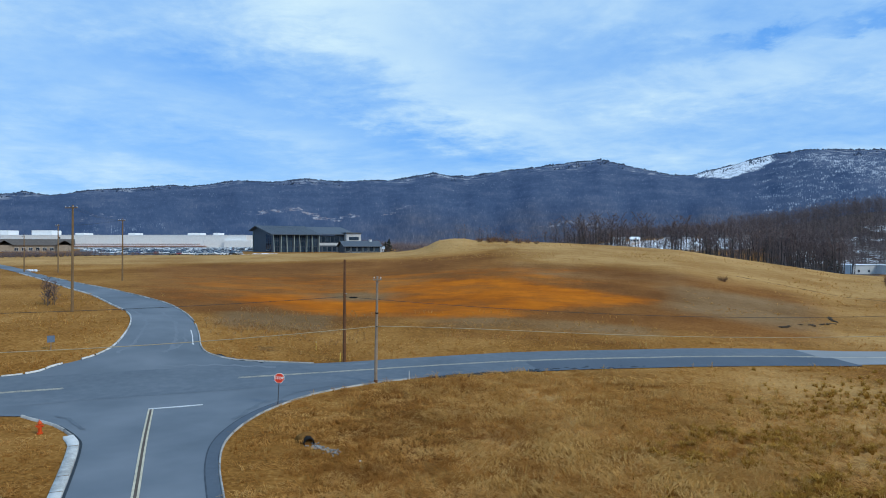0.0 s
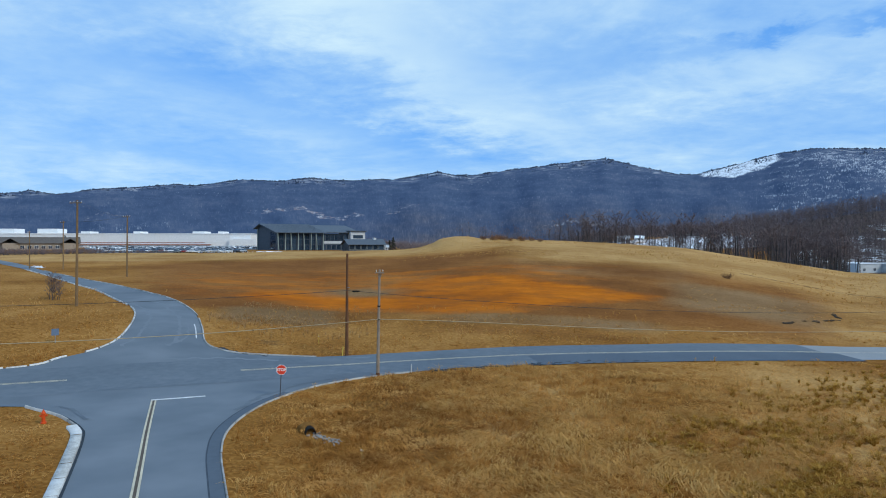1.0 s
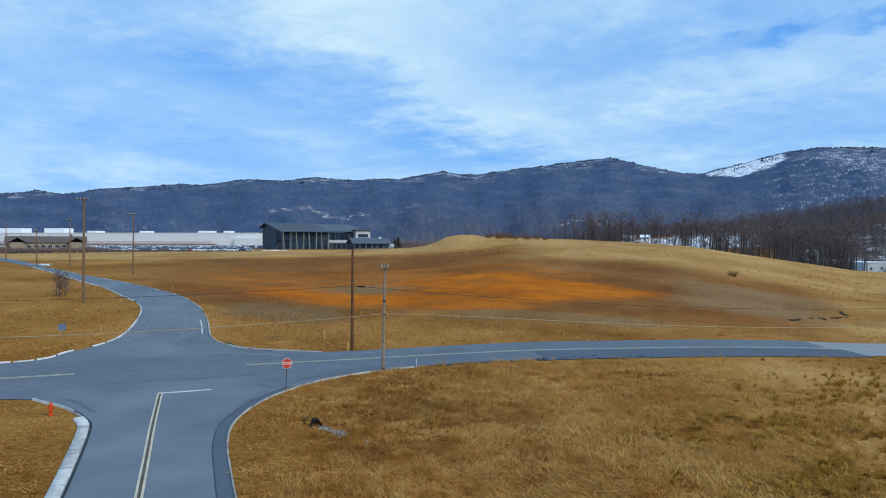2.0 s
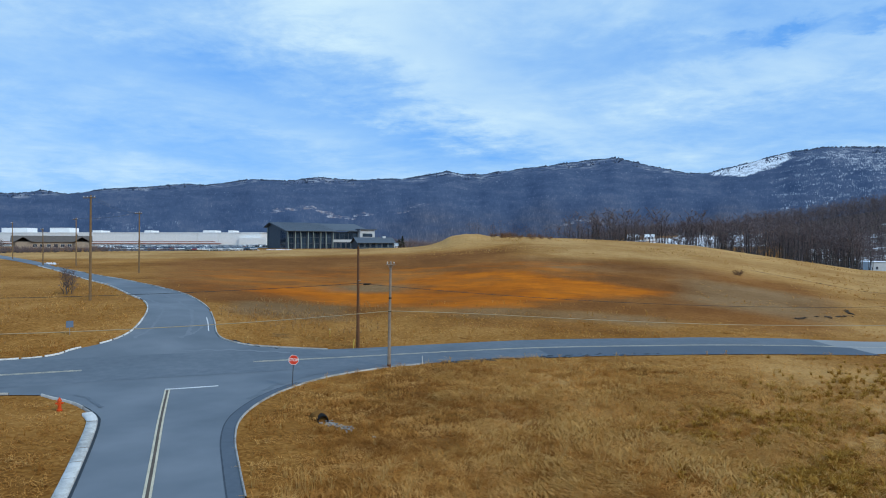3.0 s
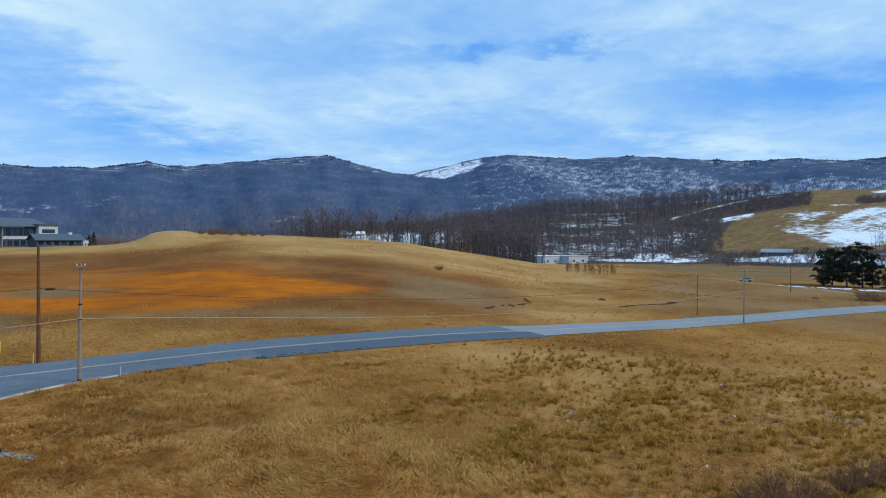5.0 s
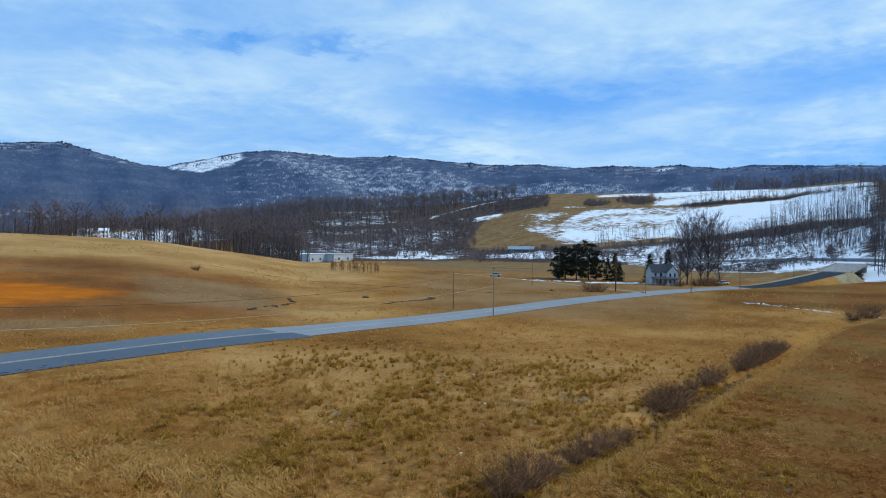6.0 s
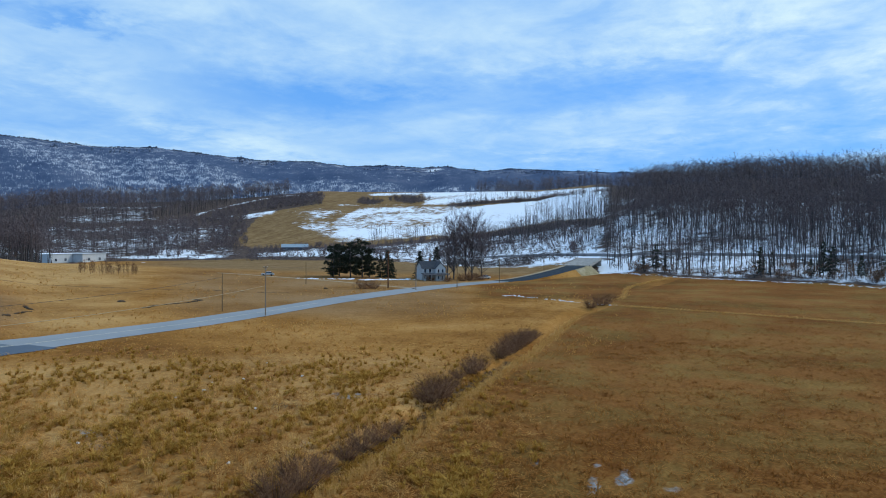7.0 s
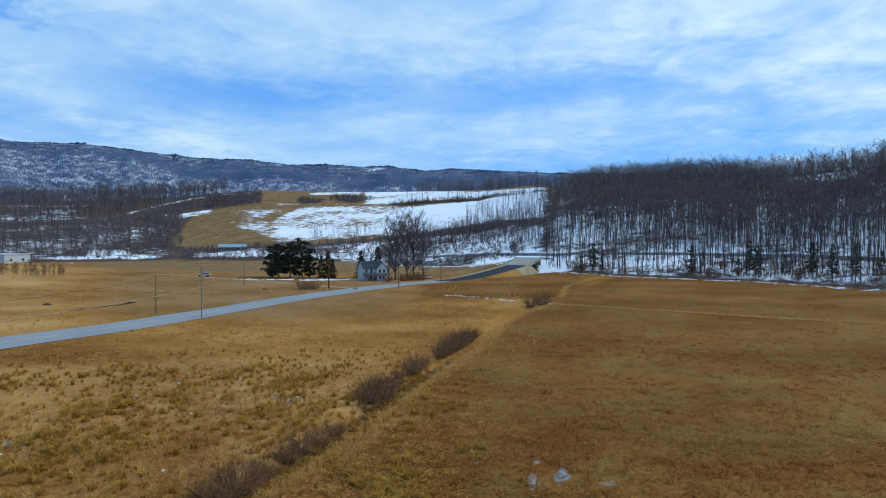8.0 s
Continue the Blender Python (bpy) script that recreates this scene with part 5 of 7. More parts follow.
def build_hall():
    """Modern hall: glass front behind slanted columns, large tilted roof, pale stair block, low gabled annex."""
    t = thing("office_building", pose(-103.8, 370.8, 8.0, 0, 0, 38.6) @ Matrix.Diagonal((0.765, 1, 0.96, 1)), "modern grey office building with glass front and tilted metal roof", "office building")
    # plan: x along the front, y to the back
    eave, peak = 10.6, 16.0
    part("wall", prism(bmesh.new(), ((0.6, -0.5), (29, -0.5), (29, 12.6), (22, 15.4), (0.6, 10.2)), 0.0, 36.5), WALL_SLATE, t)
    roof = part("roof", prism(bmesh.new(), ((-1.8, eave - 0.35), (-1.8, eave), (22, peak), (31, 13.2), (31, 12.8), (22, peak - 0.5)), -2.4, 38), ROOF_GREY, t)
    for k in range(27):
        x = -2.1 + k * 1.5
        part("seam", prism(bmesh.new(), ((-1.75, eave + 0.02), (-1.75, eave + 0.1), (21.9, peak + 0.08), (21.9, peak)), x, x + 0.06), ROOF_GREY, roof)
    for k in range(8):
        x = 0.4 + k * 5.0
        bm = bmesh.new()
        for y0, y1, a, b in ((-1.0, -0.35, -0.5, 10.2),):
            prism(bm, ((y0 - 0.3, a), (y0 + 0.3, a), (y1 - 0.05, b), (y1 - 0.5, b)), x - 0.22, x + 0.22)
            bmesh.ops.transform(bm, matrix=Matrix(((1, 0, 0.05 * (1 if k % 2 else -1), 0), (0, 1, 0, 0), (0, 0, 1, 0), (0, 0, 0, 1))), verts=bm.verts)
        part("column", bm, COLUMN, t, "pale slanted column")
    for k in range(7):
        for z0, z1 in ((0.2, 3.2), (3.5, 6.6), (6.9, 10.0)):
            x = 0.9 + k * 5.0
            w = window(t, x + 2.0, z0, 4.0, z1 - z0, 0.58, WALL_SLATE, 2)
    # gable end: tall panes
    for k in range(3):
        bm = bmesh.new()
        box(bm, -0.06, -0.004, 2.5 + k * 2.6, 4.7 + k * 2.6, 0.4, 9.4 + k * 0.7)
        w = part("window", bm, GLASS, t, "tall dark gable window")
        bm = bmesh.new()
        for z in (0.4, 3.1, 5.8, 8.5):
            box(bm, -0.1, -0.062, 2.5 + k * 2.6, 4.7 + k * 2.6, z, z + 0.12)
        part("mullion", bm, WALL_SLATE, w)
    for k in range(8):
        part("panel", box(bmesh.new(), -0.05, -0.004, 11.2 + k * 2.1, 13.1 + k * 2.1, 0.2, 11.6 + k * 0.1), WALL_SLATE, t)
    part("post", box(bmesh.new(), -0.5, -0.1, 28.2, 28.7, -0.5, 12.9), COLUMN, t)
    # second wing with a lower eave
    part("wing_wall", box(bmesh.new(), 36.6, 60, 4, 26, -0.5, 10.2), WALL_SLATE, t)
    part("wing_roof", prism(bmesh.new(), ((2.5, 10.6), (2.5, 11.1), (22, 15.7), (28, 13.8), (28, 13.4), (22, 15.2)), 38.1, 70), ROOF_GREY, t)
    for k in range(6):
        window(t, 38.7 + k * 3.8, 5.9, 3.3, 3.6, 3.98, WALL_SLATE, 2)
    part("band", box(bmesh.new(), 36.7, 59.9, 3.82, 3.96, 4.1, 5.6), WALL_PALE, t, "pale band below the windows")
    for k in range(5):
        window(t, 39.2 + k * 4.2, 0.6, 3.0, 2.8, 3.98, WALL_SLATE, 2)
    block = part("stair_block", box(bmesh.new(), 60.1, 73, 1.2, 16, -0.5, 11.6, 0.05), WALL_PALE, t, "pale clad three-storey stair block")
    window(t, 66.5, 7.4, 8.5, 1.9, 1.16, WALL_SLATE, 4)
    part("block_roof", box(bmesh.new(), 59.2, 74, 0.2, 17, 11.62, 12.1, 0.05), ROOF_GREY, t)
    # annex
    a = thing("annex_pavilion", pose(-64.5, 370.5, 8.6, 0, 0, 30) @ Matrix.Scale(0.88, 4), "low grey pavilion with a gabled metal roof", "pavilion")
    part("wall", gable_walls(bmesh.new(), 0, 24, 0, 11, -0.6, 3.4, 6.1), WALL_SLATE, a)
    part("roof", gable(bmesh.new(), 0, 24, 0, 11, 3.3, 6.7, 1.2, 0.25), ROOF_GREY, a)
    for k in range(6):
        window(a, 2.2 + k * 3.9, 0.3, 2.9, 2.6, -0.02, COLUMN, 0)
    part("gable_panel", prism(bmesh.new(), ((1.2, 0.2), (9.8, 0.2), (9.8, 3.1), (5.5, 5.3), (1.2, 3.1)), 24.02, 24.1), RED_TRIM, a, "brown-red gable end")
    for y in (0.1, 10.9):
        part("gable_post", box(bmesh.new(), 24.5, 25.0, y - 0.25, y + 0.25, -0.6, 3.2), WALL_PALE, a)
    bm = box(bmesh.new(), 18.4, 20.2, 4.6, 6.4, 5.6, 7.6)
    part("roof_vent", bm, WALL_PALE, a)


build_hall()


def build_warehouse():
    x0, x1, y = -470, -205, 640
    z = at(-330, 640)
    t = thing("warehouse", pose(-205, y, z, 0, 0, 0), "long white flat-roofed warehouse with a red stripe", "warehouse")
    for k in range(13):
        part("wall_panel", box(bmesh.new(), -20.4 * (k + 1) + 0.04, -20.4 * k - 0.04, 0, 60, -1, 12.6, 0.05), WALL_WHITE, t)
    part("parapet", box(bmesh.new(), -266, 0.4, -0.25, 60.3, 12.62, 13.4, 0.05), WALL_WHITE, t)
    part("stripe", box(bmesh.new(), -262, -44, -0.3, -0.03, 4.5, 4.9), RED_TRIM, t, "faded red stripe along the wall")
    part("stripe", box(bmesh.new(), -262, -38, -0.9, -0.03, 2.5, 3.1), RED_TRIM, t, "faded red stripe along the wall")
    for k in range(22):
        part("dock_door", box(bmesh.new(), -250 + k * 9.4, -246.6 + k * 9.4, -0.12, -0.01, -0.4, 2.2, 0.02), WALL_PALE, t)
    part("office_front", box(bmesh.new(), -20, 6, -3, -0.02, -1, 8.2, 0.05), WALL_WHITE, t)
    for x, w in ((-262, 26), (-213, 20), (-170, 9), (-118, 7), (-60, 12), (-35, 5)):
        part("roof_unit", box(bmesh.new(), x, x + w, 10, 26, 13.4, 13.4 + (4.6 if w > 15 else 2.0), 0.1), WALL_WHITE, t)


build_warehouse()


def build_clubhouse():
    t = thing("clubhouse", pose(-302, 430, at(-280, 440) - 0.2, 0, 0, 32), "long low tan building with brown gabled roofs", "building")
    part("wall", box(bmesh.new(), 0, 46, 0, 14, -1, 4.6), WALL_TAN, t)
    part("roof", gable(bmesh.new(), 0, 46, 0, 14, 4.5, 8.6, 0.9, 0.25), ROOF_BROWN, t)
    for x in (2, 36):
        part("cross_wall", box(bmesh.new(), x, x + 9, -2.5, -0.02, -1, 4.6), WALL_TAN, t)
        bm = bmesh.new()
        gable(bm, 0, 9, x, x + 9, 4.5, 7.8, 0.7, 0.25)
        bmesh.ops.transform(bm, matrix=Matrix(((0, 1, 0, 0), (1, 0, 0, -3.3), (0, 0, 1, 0), (0, 0, 0, 1))), verts=bm.verts)
        bmesh.ops.recalc_face_normals(bm, faces=bm.faces)
        part("cross_gable", bm, ROOF_BROWN, t)
    for k in range(6):
        window(t, 13 + k * 4, 0.9, 2.2, 2.0, -0.02, SIGN_WHITE, 1)


build_clubhouse()


def build_shed():
    """White flat-roofed works building in the valley."""
    t = thing("white_shed", pose(227.0, 372.5, at(227, 372) - 0.3, 0, 0, 14), "white flat-roofed works shed beyond the field", "shed")
    part("wall", box(bmesh.new(), -0, 17.5, 0, 22, -1, 5.0, 0.04), WALL_PALE, t)
    part("side_wall", box(bmesh.new(), -15, -0.02, 7, 25, -1, 5.2, 0.04), WALL_PALE, t)
    part("roof", box(bmesh.new(), -0.4, 17.9, -0.4, 22.4, 5.02, 5.35, 0.04), WALL_PALE, t)
    part("side_roof", box(bmesh.new(), -15.4, -0.41, 6.6, 25.4, 5.22, 5.5, 0.04), SNOW, t, "snow-covered flat roof")
    for x in (4.5, 12.5):
        window(t, x, 1.3, 1.5, 1.5, -0.02, WALL_PALE, 1)
    for x in (-11.5, -5):
        window(t, x, 1.3, 1.4, 1.4, 6.98, WALL_PALE, 1)


build_shed()


def build_farmhouse():
    t = thing("farmhouse", pose(203.5, 129.5, at(206, 130) - 0.1, 0, 0, -38) @ Matrix.Scale(0.86, 4), "white two-storey farmhouse with dark shingled gable roofs", "farmhouse")
    part("wall", gable_walls(bmesh.new(), 0, 9, 0, 7, -0.6, 5.3, 7.9), WALL_PALE, t)
    part("roof", gable(bmesh.new(), 0, 9, 0, 7, 5.15, 8.1, 0.4, 0.18), ROOF_DARK, t)
    bm = bmesh.new()
    gable_walls(bm, 0, 5, 4.9, 9.3, -0.6, 5.1, 7.4)
    bmesh.ops.transform(bm, matrix=Matrix(((0, 1, 0, 0), (1, 0, 0, -2.5), (0, 0, 1, 0), (0, 0, 0, 1))), verts=bm.verts)
    bmesh.ops.recalc_face_normals(bm, faces=bm.faces)
    part("front_gable_wall", bm, WALL_PALE, t)
    bm = bmesh.new()
    gable(bm, 0, 5, 4.9, 9.3, 5.0, 7.6, 0.35, 0.18)
    bmesh.ops.transform(bm, matrix=Matrix(((0, 1, 0, 0), (1, 0, 0, -2.5), (0, 0, 1, 0), (0, 0, 0, 1))), verts=bm.verts)
    bmesh.ops.recalc_face_normals(bm, faces=bm.faces)
    part("front_gable_roof", bm, ROOF_DARK, t)
    part("porch_roof", prism(bmesh.new(), ((-4.6, 2.45), (-4.6, 2.62), (-2.52, 3.1), (-2.52, 2.9)), -0.6, 10.4), ROOF_DARK, t)
    part("porch_roof", prism(bmesh.new(), ((-2.5, 2.62), (-2.5, 2.8), (-0.02, 3.2), (-0.02, 3.0)), -0.6, 4.86), ROOF_DARK, t)
    for x in (-0.3, 2.3, 4.9, 7.5, 10.1):
        part("porch_post", box(bmesh.new(), x - 0.08, x + 0.08, -4.5, -4.34, -0.6, 2.5), WALL_PALE, t)
    part("porch_floor", box(bmesh.new(), -0.5, 10.3, -4.55, -2.52, -0.6, 0.1), WALL_TAN, t)
    for x in (1.3, 3.4):
        for z in (0.7, 3.3):
            window(t, x, z, 0.9, 1.5, -0.02, SIGN_WHITE, 0)
    for x in (6.2, 8.0):
        for z in (0.7, 3.3):
            window(t, x, z, 0.8, 1.4, -2.52, SIGN_WHITE, 0)
    part("chimney", box(bmesh.new(), 4.2, 4.9, 3.2, 3.9, 7.0, 9.1, 0.02), RED_TRIM, t)


build_farmhouse()


def build_barn(x, y, w, d, h, roof, wall, label, turn):
    t = thing("barn", pose(x, y, at(x, y) - 0.3, 0, 0, turn), label, "barn")
    part("wall", gable_walls(bmesh.new(), 0, w, 0, d, -1, h, h * 1.6), wall, t)
    part("roof", gable(bmesh.new(), 0, w, 0, d, h - 0.1, h * 1.6 + 0.2, 0.6, 0.2), roof, t)
    part("door", box(bmesh.new(), w * 0.35, w * 0.6, -0.12, -0.02, -0.5, h * 0.75), ROOF_DARK, t)
    window(t, w * 0.15, 1.0, 1.2, 1.2, -0.02, SIGN_WHITE, 0)
    window(t, w * 0.82, 1.0, 1.2, 1.2, -0.02, SIGN_WHITE, 0)


build_barn(341, 330, 17, 9, 3.0, surface("blue_metal_roof", ((0.20, 0.27, 0.33), (0.27, 0.34, 0.40)), 0.6, 0.5, 0.1, 8), WALL_SLATE, "grey barn with a pale blue metal roof", -46)
for x, y, w, h, lab in ((215, 455, 14, 4.5, "white house among the valley trees"), (225, 470, 11, 4, "grey house among the valley trees"), (150, 694, 12, 4, "white house half hidden behind the tree line"), (170, 702, 9, 3.2, "white garage half hidden behind the tree line"), (205, 706, 30, 3.0, "long pale shed half hidden behind the tree line"), (250, 690, 12, 3.6, "pale house half hidden behind the tree line"), (1480, 1010, 24, 6, "far house high on the wooded ridge")):
    build_barn(x, y, w, 8, h, SNOW if "white" in lab or "far" in lab else ROOF_DARK, WALL_WHITE if "grey" not in lab else WALL_TAN, lab, -20)


# ---------------------------------------------------------------- cars
build_barn(-63, 466, 9, 6, 2.6, WALL_PALE, WALL_WHITE, "small white storage building beyond the pavilion", 8)


def car(paint, label):
    t = tagged(new("car"), label, "car", "parked cars")
    bm = prism(bmesh.new(), ((-2.2, 0.35), (2.15, 0.35), (2.2, 0.62), (2.1, 0.82), (1.0, 0.92), (-1.55, 0.95), (-2.15, 0.9), (-2.25, 0.6)), -0.86, 0.86)
    bmesh.ops.bevel(bm, geom=bm.edges[:], offset=0.05, segments=1, affect="EDGES")
    part("body", bm, paint, t)
    bm = bmesh.new()
    lo = [bm.verts.new(p) for p in ((-0.8, -1.6, 0.94), (0.8, -1.6, 0.94), (0.8, 1.05, 0.92), (-0.8, 1.05, 0.92))]
    hi = [bm.verts.new(p) for p in ((-0.62, -1.05, 1.4), (0.62, -1.05, 1.4), (0.62, 0.3, 1.42), (-0.62, 0.3, 1.42))]
    for i in range(4):
        bm.faces.new((lo[i], lo[(i + 1) % 4], hi[(i + 1) % 4], hi[i]))
    bmesh.ops.recalc_face_normals(bm, faces=bm.faces)
    part("windows", bm, GLASS, t)
    part("roof", box(bmesh.new(), -0.64, 0.64, -1.08, 0.33, 1.4, 1.46, 0.02), paint, t)
    for x in (-0.87, 0.65):
        for y in (-1.35, 1.35):
            part("wheel", rod(bmesh.new(), (x, y, 0.32), (x + 0.22, y, 0.32), 0.32, n=12), RUBBER, t)
    return t


def park():
    rng = random.Random(21)
    protos = [car(p, n + " car on the parking lot") for p, n in zip(CAR_PAINTS, ("white", "silver", "dark grey", "black", "dark blue", "dark red"))]
    spots = []
    for row in (291, 297, 308, 318, 324, 336, 342, 356, 362, 378, 384, 402):
        lo, hi = -0.535 * row, (-0.32 if row < 345 else -0.325) * row
        if row < 330:
            lo = (-0.43 if row < 310 else -0.5) * row
        n = int((hi - lo) / 2.9)
        for k in range(n):
            if rng.random() < 0.62:
                spots.append((lo + k * 2.9, row))
    rng.shuffle(spots)
    for i, (x, y) in enumerate(spots[:190]):
        p = protos[min(int(rng.random() ** 3.2 * 6), 5)]
        m = pose(x, y, at(x, y) + 0.1, 0, 0, rng.choice((0, 180)) + rng.uniform(-3, 3))
        if i < 6:
            protos[i].matrix_basis = m
        else:
            copy_thing(p, m)
    lotx, loty = np.meshgrid(np.linspace(-0.56, -0.328, 20), np.linspace(304, 412, 16), indexing="ij")
    gx = lotx * loty
    sheet("parking_lot", np.stack((gx, loty, relief(gx, loty) + 0.1), -1)[::-1], ASPHALT, label="grey asphalt parking lot full of cars", kind="structure", category="parking lot")
    for x, y in ((-53.5, 452), (-50.5, 451), (-56.8, 453)):
        tagged(copy_thing(protos[0], pose(x, y, at(x, y), 0, 0, 80)), "white car parked beyond the pavilion")
    for x, y, a, i in ((225.0, 115.9, 62, 0), (174.5, 175.5, 40, 1)):
        c = copy_thing(protos[i], pose(x, y, at(x, y), 0, 0, a))
        tagged(c, "white car standing beside the farm road" if i == 0 else "pale car parked on the field lane")


park()


def far_cars():
    """The crowded far rows of the lot, as one mesh of car-shaped hulls."""
    rng = np.random.default_rng(77)
    side = np.array(((-2.2, 0.35), (-2.2, 0.9), (-1.5, 0.98), (-0.9, 1.45), (0.7, 1.45), (1.4, 0.95), (2.2, 0.8), (2.2, 0.35)))
    n = len(side)
    hull = np.array([(w * (0.8 if z > 1.2 else 0.9), y, z) for w in (-1, 1) for y, z in side])
    faces = [(i, (i + 1) % n, (i + 1) % n + n, i + n) for i in range(n)]
    caps = [(0, 1, 2, 7), (7, 2, 5, 6), (2, 3, 4, 5)]
    faces = np.array(faces + caps + [tuple(v + n for v in f[::-1]) for f in caps])
    verts, quads = [], []
    for row in np.arange(424, 615, 9.5):
        lo, hi = -0.56 * row, -0.305 * row
        for x in np.arange(lo, hi, 2.8):
            if rng.random() < 0.6:
                turn = rng.choice((-1, 1))
                verts.append(hull * (1, turn, 1) + (x, row + rng.normal(0, 0.3), at(x, row) + 0.1))
                quads.append(faces + len(quads) * 2 * n)
    paint = surface("many_car_paints", ((0.03, 0.032, 0.036), (0.20, 0.22, 0.25), (0.55, 0.58, 0.61), (0.80, 0.82, 0.84)), 0.02, 0.35, 0.0, 3, island=0.9, spec=0.5, space="w")
    arrays("parked_cars", np.vstack(verts), np.vstack(quads), paint, "crowded rows of parked cars on the far lot", "cars", "stuff")
    lotx, loty = np.meshgrid(np.linspace(-0.57, -0.30, 12), np.linspace(412.5, 620, 14), indexing="ij")
    gx = lotx * loty
    sheet("parking_lot", np.stack((gx, loty, relief(gx, loty) + 0.1), -1)[::-1], ASPHALT, label="far part of the grey asphalt parking lot", kind="structure", category="parking lot")


far_cars()


# ---------------------------------------------------------------- trees, shrubs and grass
def tubes(segments):
    """Tapered tubes (a, b, radius at a, radius at b, corners) as corner and triangle arrays."""
    verts, tris, base = [], [], 0
    for a, b, r0, r1, n in segments:
        a, b = np.asarray(a, float), np.asarray(b, float)
        d = (b - a) / (np.linalg.norm(b - a) + 1e-9)
        u = np.cross(d, (0.3, 0.9, 0.2))
        u /= np.linalg.norm(u) + 1e-9
        w = np.cross(d, u)
        t = np.arange(n) * 2 * np.pi / n
        ring = np.cos(t)[:, None] * u + np.sin(t)[:, None] * w
        if r1 > 0.004:
            verts.append(np.vstack((a + ring * r0, b + ring * r1)))
            for i in range(n):
                j = (i + 1) % n
                tris += [(base + i, base + j, base + n + j), (base + i, base + n + j, base + n + i)]
            base += 2 * n
        else:
            verts.append(np.vstack((a + ring * r0, b)))
            tris += [(base + i, base + (i + 1) % n, base + n) for i in range(n)]
            base += n + 1
    return np.vstack(verts), np.array(tris)


def bare_tree(seed, h, spread, limbs, twigs, girth=0.018, fork=0.35, fine=0.03, up=1.0):
    """A leafless tree: (trunk and limbs), (fine twigs)."""
    rng = np.random.default_rng(seed)
    wood, thin = [], []
    p, r = np.array((0, 0, -0.4)), h * girth
    axis = [p]
    for k in range(5):
        q = np.array((rng.normal(0, 0.012 * h), rng.normal(0, 0.012 * h), h * (0.2 * (k + 1)) * (0.97 if k == 4 else 1)))
        wood.append((p, q, r, max(r * 0.72, 0.01), 5 if k < 3 else 4))
        p, r = q, r * 0.72
        axis.append(p)
    axis = np.array(axis)
    for k in range(limbs):
        f = fork + (1 - fork) * ((k + rng.random()) / limbs) ** 0.9
        start = np.array([np.interp(f * 5, range(6), axis[:, j]) for j in range(3)])
        ang = k * 2.4 + rng.normal(0, 0.4)
        length = spread * (1.15 - 0.75 * f) * rng.uniform(0.75, 1.15)
        rise = length * rng.uniform(0.55, 1.1) * up
        mid = start + np.array((math.cos(ang) * length * 0.55, math.sin(ang) * length * 0.55, rise * 0.55))
        end = start + np.array((math.cos(ang) * length, math.sin(ang) * length, rise * 1.25))
        lr = h * girth * 0.38 * (1.15 - 0.7 * f)
        wood += [(start, mid, lr, lr * 0.6, 3), (mid, end, lr * 0.6, 0.0, 3)]
        for _ in range(max(1, twigs // limbs)):
            s = rng.random() * 0.9 + 0.1
            o = start + (mid - start) * min(s * 2, 1) + (end - mid) * max(s * 2 - 1, 0)
            d = rng.normal(0, 1, 3)
            d[2] = abs(d[2]) * 0.9 + 0.2
            d += (end - start) / (length + 0.1) * 0.7
            d *= rng.uniform(0.5, 1.2) * h * 0.085 / np.linalg.norm(d)
            side = np.cross(d, rng.normal(0, 1, 3))
            side *= fine * rng.uniform(0.6, 1.3) / (np.linalg.norm(side) + 1e-9)
            thin.append((o - side, o + side, o + d))
            for _ in range(2):
                o2 = o + d * rng.uniform(0.3, 0.8)
                d2 = d * 0.6 + rng.normal(0, 1, 3) * np.linalg.norm(d) * 0.4
                thin.append((o2 - side * 0.6, o2 + side * 0.6, o2 + d2))
    thin = np.array(thin)
    return tubes(wood), (thin.reshape(-1, 3), np.arange(len(thin) * 3).reshape(-1, 3))


def conifer(seed, h, width, droop=0.25, whorls=16, open_foot=0.12, round_top=0.0, ragged=0.0):
    """An evergreen: (trunk and boughs), (needle sprays)."""
    rng = np.random.default_rng(seed)
    wood = [((0, 0, -0.4), (0, 0, h * 0.5), h * 0.016, h * 0.01, 6), ((0, 0, h * 0.5), (0, 0, h), h * 0.01, 0.0, 5)]
    thin = []
    for k in range(whorls):
        f = open_foot + (0.98 - open_foot) * k / (whorls - 1)
        reach = width * ((1 - f) ** 0.75 if not round_top else (0.55 + 0.45 * rng.random()) * max(0.0, 1 - ((f - 0.36) / 0.66) ** 2) ** 0.7)
        reach *= 1 - ragged * rng.random()
        for j in range(7):
            ang = j * 0.9 + k * 1.3 + rng.normal(0, 0.25)
            ln = max(reach * rng.uniform(0.7, 1.15), 0.25)
            a = np.array((0, 0, h * min(max(f + rng.normal(0, 0.035), 0.03), 0.99)))
            b = a + np.array((math.cos(ang) * ln, math.sin(ang) * ln, -droop * ln + rng.normal(0, 0.08) * ln))
            wood.append((a, b, h * 0.0035, 0.0, 3))
            for _ in range(int(5 + 6 * ln / max(width, 0.1))):
                o = a + (b - a) * rng.uniform(0.2, 1.0)
                for _ in range(3):
                    d = (b - a) / ln * 0.5 + rng.normal(0, 0.55, 3)
                    d[2] += 0.1
                    d *= h * 0.055 / (np.linalg.norm(d) + 1e-9) * rng.uniform(0.7, 1.3)
                    s = np.cross(d, rng.normal(0, 1, 3))
                    s *= h * 0.015 / (np.linalg.norm(s) + 1e-9)
                    thin.append((o - s, o + s, o + d))
    thin = np.array(thin)
    return tubes(wood), (thin.reshape(-1, 3), np.arange(len(thin) * 3).reshape(-1, 3))


